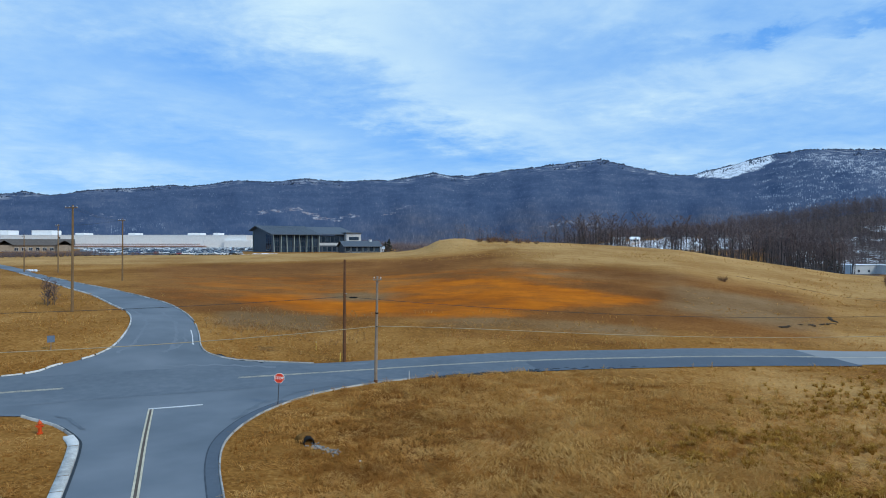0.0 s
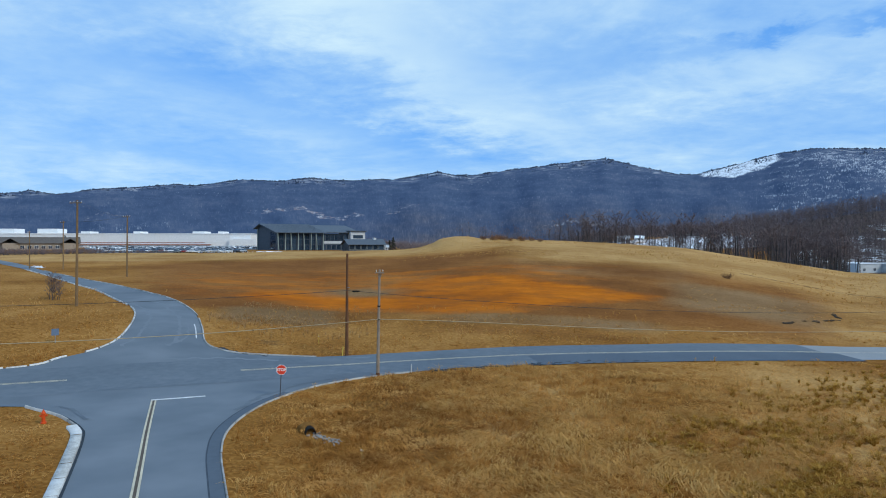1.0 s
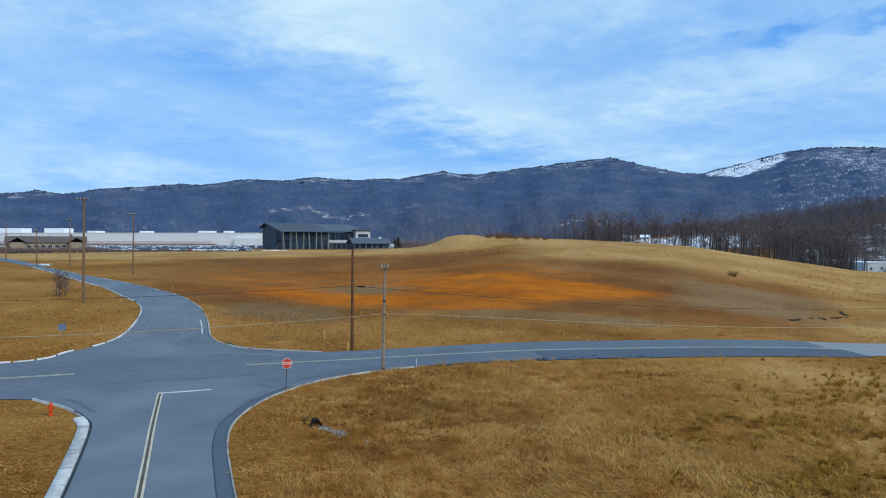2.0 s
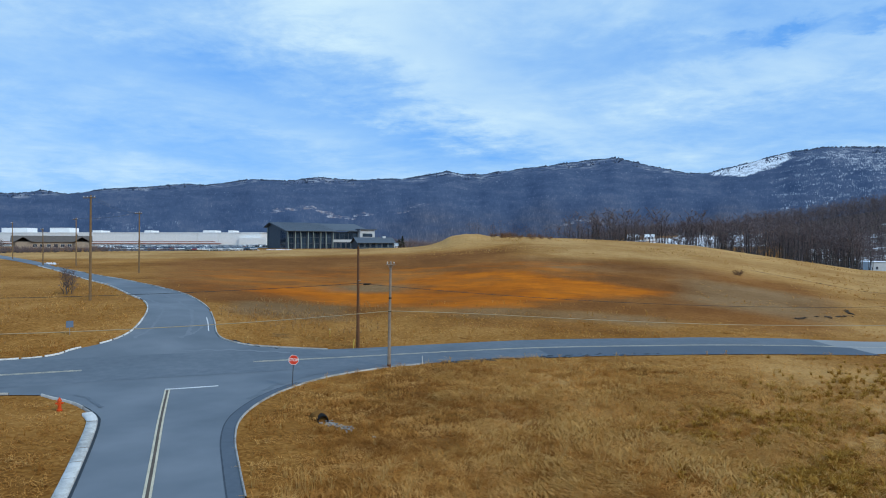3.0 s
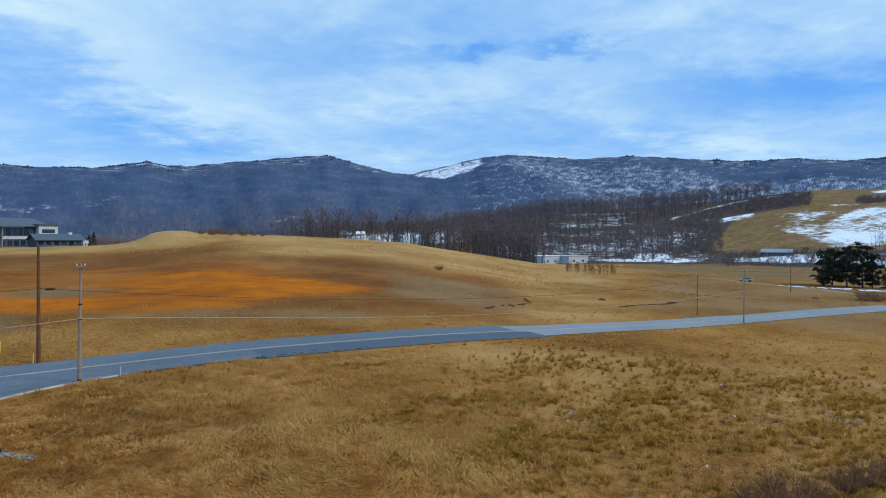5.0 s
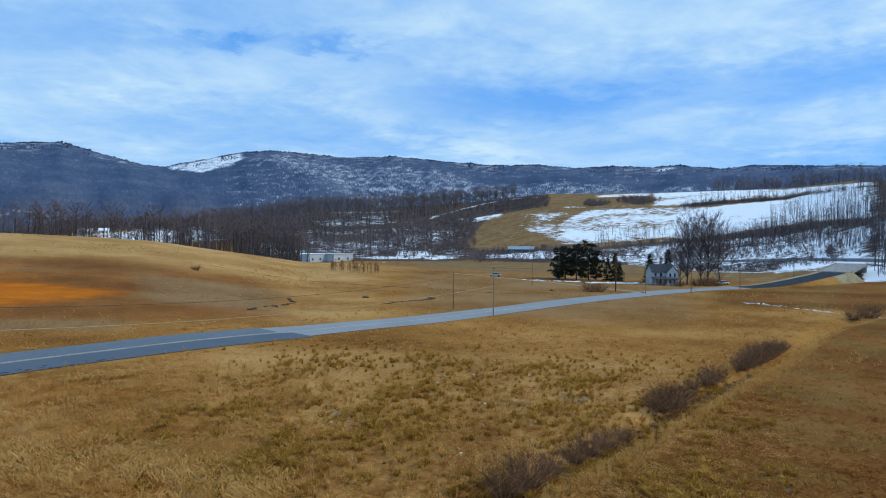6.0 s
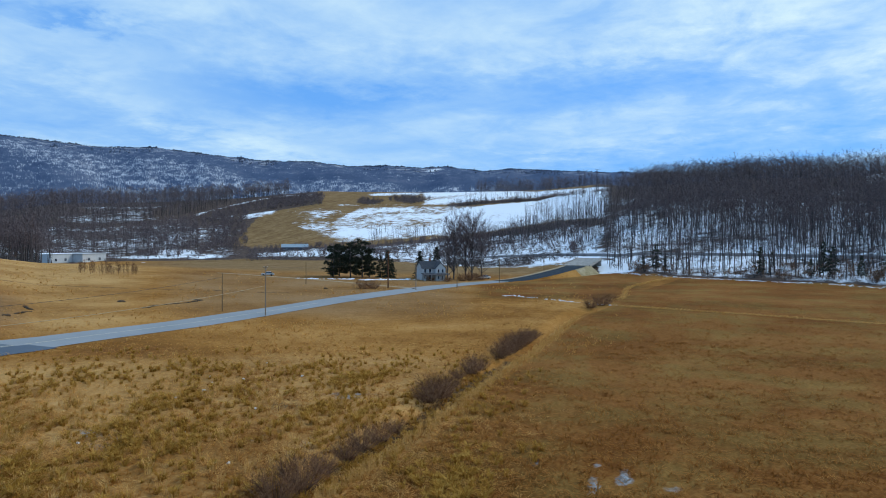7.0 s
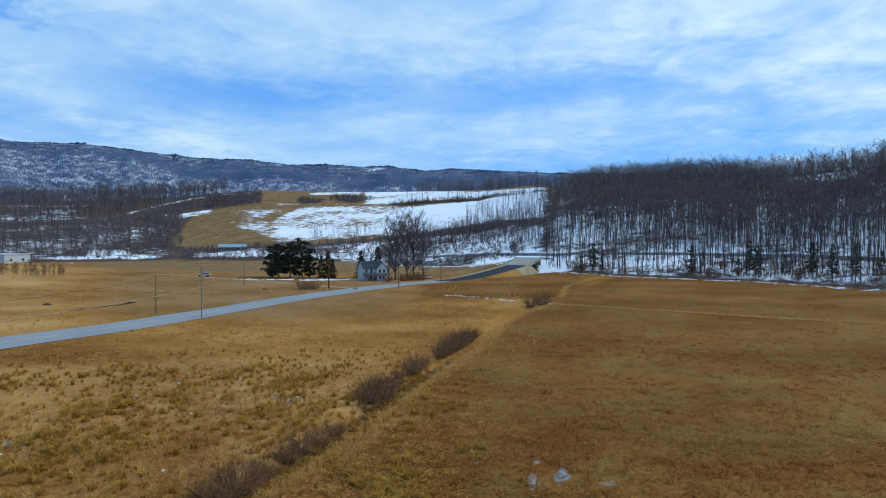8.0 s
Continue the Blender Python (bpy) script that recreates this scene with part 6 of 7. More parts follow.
def scatter(shapes, spots, rng, heading=None):
    """Many turned and scaled copies of corner and triangle arrays, in one pair. spots: x, y, z, size."""
    verts, tris, base = [], [], 0
    pick = rng.integers(0, len(shapes), len(spots))
    for s, (v, f) in enumerate(shapes):
        mine = spots[pick == s]
        if not len(mine):
            continue
        a = rng.uniform(0, 2 * np.pi, len(mine)) if heading is None else heading[pick == s]
        c, n = np.cos(a)[:, None] * mine[:, 3:4], np.sin(a)[:, None] * mine[:, 3:4]
        x = v[:, 0] * c - v[:, 1] * n + mine[:, 0:1]
        y = v[:, 0] * n + v[:, 1] * c + mine[:, 1:2]
        z = v[:, 2] * mine[:, 3:4] * rng.uniform(0.85, 1.15, (len(mine), 1)) + mine[:, 2:3]
        verts.append(np.stack((x, y, z), -1).reshape(-1, 3))
        tris.append((f[None] + (np.arange(len(mine)) * len(v))[:, None, None]).reshape(-1, 3) + base)
        base += len(v) * len(mine)
    return np.vstack(verts), np.vstack(tris)


def wood_of(name, shapes, spots, seed, label, bark=BARK, twig=TWIG):
    """One wood: trunks in one mesh, its twigs in another below it."""
    rng = np.random.default_rng(seed)
    v, f = scatter([s[0] for s in shapes], spots, np.random.default_rng(seed))
    ob = arrays(name, v, f, bark, label, "trees", "stuff")
    v, f = scatter([s[1] for s in shapes], spots, np.random.default_rng(seed))
    arrays("twigs", v, f, twig, "", "", "stuff", ob)
    return ob


def spots_in(rng, n, b0, b1, r0, r1, s0, s1, keep=None):
    """Random places between two bearings and two distances, on the land."""
    b = rng.uniform(b0, b1, n)
    r = np.sqrt(rng.uniform(r0 * r0, r1 * r1, n))
    if keep is not None:
        k = keep(b, r)
        b, r = b[k], r[k]
    x, y = r * np.sin(np.radians(b)), r * np.cos(np.radians(b))
    return np.stack((x, y, relief(x, y), rng.uniform(s0, s1, len(b))), 1)


def forest_tree(seed, h, crown, twigs, girth=0.009, fine=0.055, low=0.5):
    """A slim leafless tree of a closed wood, with its crown high up."""
    rng = np.random.default_rng(seed)
    bend, kink = rng.normal(0, 0.03 * h, 2), rng.normal(0, 0.022 * h, 2)
    p0, p1, p2 = np.array((0, 0, -0.5)), np.array((bend[0] * 0.4 + kink[0], bend[1] * 0.4 + kink[1], h * 0.5)), np.array((bend[0], bend[1], h * 0.93))
    r = h * girth
    wood = [(p0, p1, r, r * 0.7, 4), (p1, p2, r * 0.7, 0.0, 3)]
    thin = []
    for k in range(9):
        f = rng.uniform(low, 0.84)
        start = p1 + (p2 - p1) * (f - 0.5) / 0.43 if f > 0.5 else p0 + (p1 - p0) * f / 0.5
        a, ln = k * 2.4 + rng.normal(0, 0.3), crown * rng.uniform(0.6, 1.0) * (1.2 - 0.6 * f)
        end = start + np.array((math.cos(a) * ln, math.sin(a) * ln, ln * rng.uniform(0.7, 1.4)))
        wood.append((start, end, r * 0.34, 0.0, 3))
        for _ in range(twigs // 9):
            u = rng.uniform(0.25, 1.0)
            o = start + (end - start) * u
            d = (end - start) / ln * 0.30 + rng.normal(0, 0.8, 3)
            d[2] = abs(d[2]) * 0.6
            d *= h * rng.uniform(0.035, 0.072) * (1.1 - 0.4 * u) / np.linalg.norm(d)
            s = np.cross(d, rng.normal(0, 1, 3))
            s *= fine * rng.uniform(0.6, 1.3) / (np.linalg.norm(s) + 1e-9)
            thin.append((o - s, o + s, o + d))
    thin = np.array(thin)
    return tubes(wood), (thin.reshape(-1, 3), np.arange(len(thin) * 3).reshape(-1, 3))


rng = np.random.default_rng(11)
FOREST = [forest_tree(20 + i, 17, 4.4, 144, 0.0088, 0.100, 0.36) for i in range(8)]
FAR = [forest_tree(30 + i, 16, 4.8, 63, 0.0080, 0.175, 0.28) for i in range(6)]
THIN = [forest_tree(50 + i, 18, 3.4, 63, 0.0092, 0.06, 0.24) for i in range(8)]
SMALL = [bare_tree(60 + i, 9, 3.2, 8, 24, 0.012, 0.25, 0.035) for i in range(4)]


def brush(seed):
    """A cheap low tangle of stems and twigs, about 5 m high."""
    rng = np.random.default_rng(seed)
    wood, thin = [], []
    for k in range(9):
        a, out, h = rng.uniform(0, 2 * np.pi), rng.random() ** 0.6 * 2.4, rng.uniform(2.6, 5.0)
        tip = np.array((math.cos(a) * out, math.sin(a) * out, h))
        wood.append((tip * (0.3, 0.3, 0) - (0, 0, 0.3), tip, 0.05, 0.0, 3))
        for _ in range(5):
            o = tip * rng.uniform((0.6, 0.6, 0.25), (1, 1, 0.95))
            d = rng.normal(0, 0.6, 3) + (0, 0, 0.6)
            s = np.cross(d, rng.normal(0, 1, 3))
            s *= 0.09 / (np.linalg.norm(s) + 1e-9)
            thin.append((o - s, o + s, o + d * 1.3))
    thin = np.array(thin)
    return tubes(wood), (thin.reshape(-1, 3), np.arange(len(thin) * 3).reshape(-1, 3))


BRUSH = [brush(130 + i) for i in range(6)]
edge = lambda b: np.interp(b, (70, 75, 78, 84, 90, 97, 130), (302, 288, 274, 260, 250, 225, 208))
rail_r = lambda b: np.interp(b, (67, 74, 83, 91, 97, 112), (383, 335, 315, 298, 272, 250))
deep = lambda b: np.interp(b, (74, 80, 84, 90, 106), (112, 100, 82, 62, 52))
fade = lambda b: np.random.default_rng(8).random(len(b)) < smooth(70.0, 76.0, b)


def low_side(spots):
    """Smaller trees where the wood thins out towards the fields."""
    b = np.degrees(np.arctan2(spots[:, 0], spots[:, 1]))
    spots[:, 3] *= 0.55 + 0.45 * smooth(71.5, 77, b)
    return spots


glade = lambda b, r: (b < 90.3) | (b > 96.6) | (r < 455) | (r > 548) | (np.random.default_rng(6).random(len(b)) < 0.2)
wood_of("hillside_wood", FOREST, low_side(spots_in(rng, 2700, 72.5, 106, 280, 430, 0.74, 1.1, lambda b, r: (r > edge(b) + deep(b)) & glade(b, r) & fade(b))), 1, "dense leafless winter wood on the snowy hillside")
wood_of("upper_hillside_wood", FAR, low_side(spots_in(rng, 3400, 71.5, 106, 430, 650, 0.8, 1.15, lambda b, r: glade(b, r) & fade(b))), 21, "dense leafless wood covering the top of the hill")
wood_of("lower_hillside_wood", THIN, spots_in(rng, 2700, 72.6, 106, 210, 410, 0.5, 1.02, lambda b, r: (r > edge(b) + 3) & (r < edge(b) + deep(b) + 15) & (abs(r - rail_r(b)) > 4) & (np.random.default_rng(3).random(len(b)) < 0.8)), 12, "slim bare trees standing in snow at the foot of the hill")
wood_of("hill_edge_brush", BRUSH, spots_in(rng, 2000, 74.5, 108, 205, 340, 0.25, 0.85, lambda b, r: (r > edge(b)) & (r < edge(b) + 16 + 2.0 * np.maximum(b - 80, 0)) & (abs(r - rail_r(b)) > 4)), 2, "tangled bare brush along the field edge", BARK, SHRUB)
wood_of("hill_underwood", BRUSH, spots_in(rng, 1800, 73, 108, 210, 400, 0.15, 0.55, lambda b, r: (r > edge(b) + 4) & (abs(r - rail_r(b)) > 5)), 22, "low bare saplings and fallen branches in the snow of the wood", BARK, BARK)
wood_of("valley_wood", FAR, np.vstack((
    spots_in(rng, 3100, 21, 46.5, 520, 900, 0.74, 1.2, lambda b, r: r > np.interp(b, (21, 29, 36, 40, 43.5, 46), (480, 560, 640, 690, 785, 820))),
    spots_in(rng, 900, 25, 39.5, 478, 600, 0.55, 0.85), spots_in(rng, 170, 24, 36, 455, 480, 0.4, 0.65))), 3, "leafless wood covering the ridge across the valley")
wood_of("slope_brush", BRUSH, np.vstack((
    spots_in(rng, 1700, 35, 46, 460, 800, 0.4, 1.2, lambda b, r: (r < np.interp(b, (35, 40, 43.5, 46), (640, 680, 765, 800))) & ((b < 42) | (r > 690))), spots_in(rng, 260, 45, 49.2, 690, 790, 0.6, 1.3),
    spots_in(rng, 160, 52, 54.3, 686, 736, 0.3, 0.9, lambda b, r: np.hypot((b - 53) / 1.2, (r - 712) / 24) < 1), spots_in(rng, 260, 54.4, 58.2, 690, 768, 0.3, 1.15, lambda b, r: np.hypot((b - 56.4) / 1.7, (r - 728) / 36) < 1), spots_in(rng, 260, 40.5, 43.2, 490, 690, 0.5, 1.1), spots_in(rng, 420, 43, 54, 430, 495, 0.3, 0.8))), 13, "grey-brown brush and saplings on the slope beside the field", BARK, TWIG)
crest_trees = spots_in(rng, 600, 6.8, 28.8, 284, 345, 0.8, 1.15, lambda b, r: np.random.default_rng(2).random(len(b)) < smooth(5, 10.5, b) * (1 - 0.55 * smooth(2, 0.8, abs(b - 14.8))))
crest_trees[:, 3] *= np.interp(np.degrees(np.arctan2(crest_trees[:, 0], crest_trees[:, 1])), (7, 9.0, 12, 18, 22, 28), (0.50, 0.72, 0.82, 0.86, 0.92, 0.90))
wood_of("tree_line", FOREST, np.vstack((crest_trees, spots_in(rng, 60, 25, 29.5, 280, 330, 0.5, 0.8))), 4, "row of bare trees behind the crest of the field")
wood_of("crest_brush", SMALL, np.vstack((spots_in(rng, 420, 1.5, 28.6, 274, 296, 0.25, 0.6), spots_in(rng, 30, -1, 5.5, 255, 262, 0.3, 0.6))), 14, "low reddish brush along the crest of the field", BARK, SHRUB)
low_edge = lambda b: np.interp(b, (48, 51, 55, 58.7, 62.7, 65.9, 68.7, 71, 72.5), (490, 479, 491, 507, 504, 508, 497, 470, 448))
wood_of("field_hedge", BRUSH, np.vstack((
    spots_in(rng, 900, 49, 71, 360, 500, 0.4, 1.2, lambda b, r: (r > np.interp(b, (49, 60, 67, 71), (440, 410, 396, 352))) & (r < low_edge(b) - 10)),
    spots_in(rng, 1500, 50, 72.5, 420, 560, 0.2, 0.75, lambda b, r: abs(r - low_edge(b)) < 7), spots_in(rng, 1100, 59.6, 71, 600, 690, 0.5, 1.1, lambda b, r: abs(r - np.interp(b, (59.6, 62.9, 67.7, 71), (676, 680, 671, 606))) < 8),
    spots_in(rng, 40, 59.4, 62, 560, 660, 0.4, 0.9), spots_in(rng, 60, 31, 44, 440, 462, 0.3, 0.6))), 5, "bare hedgerow trees between the snowy fields")
wood_of("slope_underwood", BRUSH, np.vstack((spots_in(rng, 1500, 58.5, 73, 348, 505, 0.15, 0.5, lambda b, r: (r < low_edge(b)) & (abs(r - rail_r(b)) > 5)), spots_in(rng, 260, 59, 71, 350, 380, 0.25, 0.7, lambda b, r: r < rail_r(b) - 5))), 23, "low dark brush and brambles in the snow above the farm", BARK, BARK)
wood_of("hedgerow_trees", THIN, spots_in(rng, 700, 60, 70.5, 600, 690, 0.3, 0.62, lambda b, r: abs(r - np.interp(b, (59.6, 62.9, 67.7, 71), (676, 680, 671, 606))) < 9), 24, "slim bare trees in the hedgerow between the snow fields")
wood_of("slope_wood", THIN, np.vstack((spots_in(rng, 1500, 60, 73.5, 350, 500, 0.36, 0.78, lambda b, r: r > np.interp(b, (61, 67, 73.5), (470, 425, 360))), spots_in(rng, 130, 53, 61, 480, 545, 0.35, 0.6), spots_in(rng, 150, 66, 73, 490, 590, 0.5, 0.75), spots_in(rng, 70, 61, 68.5, 690, 790, 0.5, 0.75))), 15, "thin bare trees on the snowy slope")
wood_of("ridge_wood", FAR, np.vstack((spots_in(rng, 420, 62, 74, 830, 980, 0.8, 1.2), spots_in(rng, 130, 67.5, 73, 690, 830, 0.7, 1.0))), 16, "brown leafless wood above the high fields")
wood_of("plain_wood", BRUSH, np.vstack((spots_in(rng, 900, -9, 22, 420, 900, 1.0, 1.7, lambda b, r: (b < 9) | (r > 755) | (r < 560)), spots_in(rng, 420, 4, 24, 760, 900, 1.6, 2.6), spots_in(rng, 320, -40, -9, 720, 1000, 1.2, 2.0))), 6, "low brown winter woods beyond the field", BARK, TWIG)


def far_woods():
    """Small spired crowns of the mountain's trees."""
    rng = np.random.default_rng(9)
    b = np.concatenate((rng.uniform(-40, 100, 7000), rng.uniform(-40, 100, 2000)))
    r = np.concatenate((rng.uniform(2860, 2960, 7000), np.sqrt(rng.uniform(2640 ** 2, 2900 ** 2, 2000))))
    x, y = r * np.sin(np.radians(b)), r * np.cos(np.radians(b))
    thick = np.array([noise.noise((v * 0.9, 4, 1)) + 0.5 * noise.noise((v * 4.1, 7, 2)) for v in b])
    z = relief(x, y) - 2.0
    size = rng.uniform(3.2, 6.2, len(b)) * (1 + 0.8 * np.clip(thick, -0.5, 1)) * np.where(rng.random(len(b)) < 0.05, 1.4, 1)
    wide = size * rng.uniform(0.35, 0.6, len(b))
    verts = []
    for k in range(4):
        a = k * math.pi / 2 + rng.uniform(0, 1, len(b))
        verts.append(np.stack((x + np.cos(a) * wide, y + np.sin(a) * wide, z + size * rng.uniform(0.4, 0.65, len(b))), -1))
    verts.append(np.stack((x, y, z - 1.5), -1))
    verts.append(np.stack((x, y, z + size), -1))
    v = np.stack(verts, 1).reshape(-1, 3)
    one = np.array([(k, (k + 1) % 4, 5) for k in range(4)] + [((k + 1) % 4, k, 4) for k in range(4)])
    f = (one[None] + (np.arange(len(b)) * 6)[:, None, None]).reshape(-1, 3)
    arrays("mountain_wood", v, f, HAZY_FAR_WOOD, "leafless woods on the long mountain, tinted blue-grey for haze", "trees", "stuff")


far_woods()


def lone(name, shape, x, y, size, turn, label, category="tree", bark=BARK, leaf=TWIG, crown="crown", group=""):
    t = thing(name, Matrix.LocRotScale((x, y, at(x, y)), Euler((0, 0, radians(turn))), (size,) * 3), label, category, group)
    (v, f), (w, g) = shape
    arrays("trunk", v, f, bark, "", "", "", t)
    arrays(crown, w, g, leaf, "", "", "", t)
    return t


def pine(seed, h, width):
    """An old pine: bare foot, broad uneven crown of layered needle clumps."""
    rng = np.random.default_rng(seed)
    wood = [((0, 0, -0.4), (0.2, 0.1, h * 0.55), h * 0.022, h * 0.014, 7), ((0.2, 0.1, h * 0.55), (0.1, -0.1, h * 0.97), h * 0.014, 0.0, 5)]
    thin = []
    for k in range(46):
        f = rng.uniform(0.06, 0.97)
        reach = width * math.sqrt(max(0.05, 1 - ((f - 0.45) / 0.56) ** 2)) * rng.uniform(0.55, 1.05)
        a = k * 2.4 + rng.normal(0, 0.3)
        root = np.array((0.15, 0, h * f))
        tip = root + np.array((math.cos(a) * reach, math.sin(a) * reach, reach * rng.uniform(-0.05, 0.3)))
        wood.append((root, tip, h * 0.005, 0.0, 3))
        for _ in range(int(8 + 12 * reach / width)):
            c = root + (tip - root) * rng.uniform(0.35, 1.05) + rng.normal(0, 0.22, 3)
            for _ in range(11):
                d = rng.normal(0, 1, 3) * (1, 1, 0.55) + (0, 0, 0.3)
                d *= rng.uniform(0.5, 1.0) / np.linalg.norm(d)
                s = np.cross(d, rng.normal(0, 1, 3))
                s *= 0.105 / (np.linalg.norm(s) + 1e-9)
                thin.append((c - s, c + s, c + d))
    thin = np.array(thin)
    return tubes(wood), (thin.reshape(-1, 3), np.arange(len(thin) * 3).reshape(-1, 3))


PINE = [pine(80 + i, 13, 4.6) for i in range(3)]
SPRUCE = [conifer(90 + i, 10, 3.9, 0.25, 14, 0.05, 0.0, 0.4) for i in range(3)]
HEMLOCK = [conifer(95 + i, 9 + i, 3.6 + 0.7 * i, 0.05, 9, 0.16, 0.7 * (i % 2), 0.85) for i in range(4)]
BIG = [bare_tree(70 + i, 20, 7.8, 50, 2200, 0.017, 0.10, 0.030, 1.3) for i in range(3)]
for i, (x, y, s) in enumerate(((188.6, 157.5, 0.86), (193.2, 153.4, 1.0), (197.2, 151.2, 1.04), (200.5, 150.5, 0.80), (195, 160, 0.92))):
    lone("pine_tree", PINE[i % 3], x, y, s, i * 70, "broad dark green pine beside the farm lane", leaf=NEEDLES, crown="needles", group="evergreens by the farm")
for i, (x, y, s) in enumerate(((203.4, 147.5, 0.80), (205.2, 145.8, 0.98), (206.4, 144.6, 0.7), (213.5, 137.0, 1.0), (214.6, 137.8, 0.8), (225.5, 137.0, 1.15))):
    lone("spruce_tree", SPRUCE[i % 3], x, y, s, i * 50, "dark green spruce near the farmhouse", leaf=NEEDLES, crown="needles", group="evergreens by the farm")
for i, (x, y, s) in enumerate(((217.5, 124.8, 0.98), (222.0, 119.5, 1.04), (229.0, 119.2, 0.78), (221.0, 129.4, 0.74), (224.5, 123.6, 0.95))):
    lone("bare_tree", BIG[i % 3], x, y, s, i * 90, "tall leafless shade tree beside the farmhouse", group="shade trees by the farmhouse")
for i, (b, e, s) in enumerate(((75.6, 6, 0.62), (76.6, 7, 1.05), (77.3, 5, 0.6), (84.2, 9, 0.85), (85.0, 24, 0.7), (87.6, 7, 0.6), (88.4, 12, 1.05), (89.0, 9, 0.85), (90.8, 10, 0.8), (92.6, 14, 1.1), (93.9, 12, 0.95), (95.4, 20, 0.8), (97.0, 16, 0.9), (99.5, 12, 1.0), (103, 18, 0.9))):
    r = float(edge(b)) + e
    lone("hemlock_tree", HEMLOCK[i % 4], r * math.sin(radians(b)), r * math.cos(radians(b)), s, i * 83, "dark ragged evergreen standing in the leafless wood", leaf=NEEDLES, crown="needles", group="evergreens in the wood")
for b, r, s in ((-6.2, 470, 1.0), (-6.5, 474, 0.8), (28.1, 400, 0.9), (28.4, 396, 0.8), (-22.5, 700, 1.0), (-21.8, 706, 0.9), (-14.9, 690, 0.8), (-31, 700, 1.1), (27.6, 412, 1.0)):
    lone("spruce_tree", SPRUCE[0], r * math.sin(radians(b)), r * math.cos(radians(b)), s, b * 9, "lone dark evergreen at the edge of the plain", leaf=NEEDLES, crown="needles")


def shrub(seed, w, h, stems, fine=0.018):
    """A leafless bush: many stems from one foot, with twigs."""
    rng = np.random.default_rng(seed)
    wood, thin = [], []
    for k in range(stems):
        a, out = rng.uniform(0, 2 * np.pi), rng.random() ** 0.6
        foot = np.array((math.cos(a), math.sin(a), 0)) * w * 0.25 * rng.random()
        tip = foot + np.array((math.cos(a) * out * w * 0.5, math.sin(a) * out * w * 0.5, h * rng.uniform(0.55, 1.0) * (1 - 0.35 * out * out)))
        wood.append((foot - (0, 0, 0.2), tip, fine * 1.3, 0.0, 3))
        for _ in range(9):
            o = foot + (tip - foot) * rng.uniform(0.3, 1)
            d = (tip - foot) * 0.25 + rng.normal(0, 0.13, 3) * h
            s = np.cross(d, rng.normal(0, 1, 3))
            s *= fine * 0.6 / (np.linalg.norm(s) + 1e-9)
            thin.append((o - s, o + s, o + d))
    thin = np.array(thin)
    return tubes(wood), (thin.reshape(-1, 3), np.arange(len(thin) * 3).reshape(-1, 3))


THICKET = [shrub(100 + i, 3.2, 1.9, 110) for i in range(3)]
for i, (x, y, s) in enumerate(((25.0, 24.0, 0.85), (27.0, 24.2, 0.95), (29.6, 25.0, 0.6), (32.5, 25.6, 0.6), (34.8, 26.2, 0.7), (37, 26.4, 0.62), (39.4, 26.8, 0.5), (50, 30.6, 0.9), (52.4, 31.2, 1.15), (54.2, 31.6, 0.9), (66, 35.2, 0.85), (69, 35.8, 0.95), (79, 38.0, 0.9), (82, 38.8, 1.05), (85, 39.4, 1.1), (88, 40.0, 1.15), (91, 40.7, 1.15), (94, 41.4, 1.1), (97, 42.0, 1.0), (100, 42.6, 0.8), (62, 34.5, 0.5))):
    lone("bush", THICKET[i % 3], x, y, s, i * 77, "leafless purple-brown bush along the ditch", "bush", SHRUB, SHRUB, "crown", "bushes along the ditch")
for i, (x, y, s, lab) in enumerate(((213, 118.5, 1.5, "low dark bare bush beside the farmhouse"), (216, 116.5, 1.9, "low dark bare bush beside the farmhouse"), (219, 114.5, 1.6, "low dark bare bush beside the farmhouse"), (203.2, 125.6, 0.9, "low dark bare bush beside the farmhouse"), (206.3, 121.0, 1.1, "low dark bare bush beside the farmhouse"), (155.2, 48.8, 1.7, "round bare bush at the end of the ditch"), (149, 49.5, 1.2, "low bare bush beside the ditch"), (158.5, 121, 1.6, "bare brown bush beside the farm lane"), (161.5, 119.5, 1.3, "bare brown bush beside the farm lane"), (62, 165, 0.75, "small bare bush in the pale field"))):
    lone("bush", THICKET[i % 3], x, y, s, i * 55, lab, "bush", SHRUB, SHRUB, "crown")
for i, (b, r, s) in enumerate(((1.4, 252, 0.9), (2.2, 250, 1.2), (3.0, 253, 1.0), (3.6, 249, 0.8), (4.6, 252, 1.1), (5.4, 255, 0.9), (6.1, 251, 0.7), (2.6, 256, 1.1))):
    lone("bush", THICKET[i % 3], r * math.sin(radians(b)), r * math.cos(radians(b)), s, i * 40, "low reddish-brown bush on the crest of the mound", "bush", SHRUB, SHRUB, "crown", "bushes on the mound")
wood_of("roadside_brush", BRUSH, np.vstack((spots_in(rng, 420, -36.5, -28, 300, 345, 0.25, 0.6, lambda b, r: r > 300 + 2 * (b + 36.5)), spots_in(rng, 60, -28, -24, 318, 330, 0.2, 0.4))), 18, "dark brown brush in front of the low building", BARK, TWIG)
UPRIGHT = [bare_tree(120 + i, 6, 1.5, 20, 140, 0.014, 0.08, 0.06, 1.3) for i in range(2)]
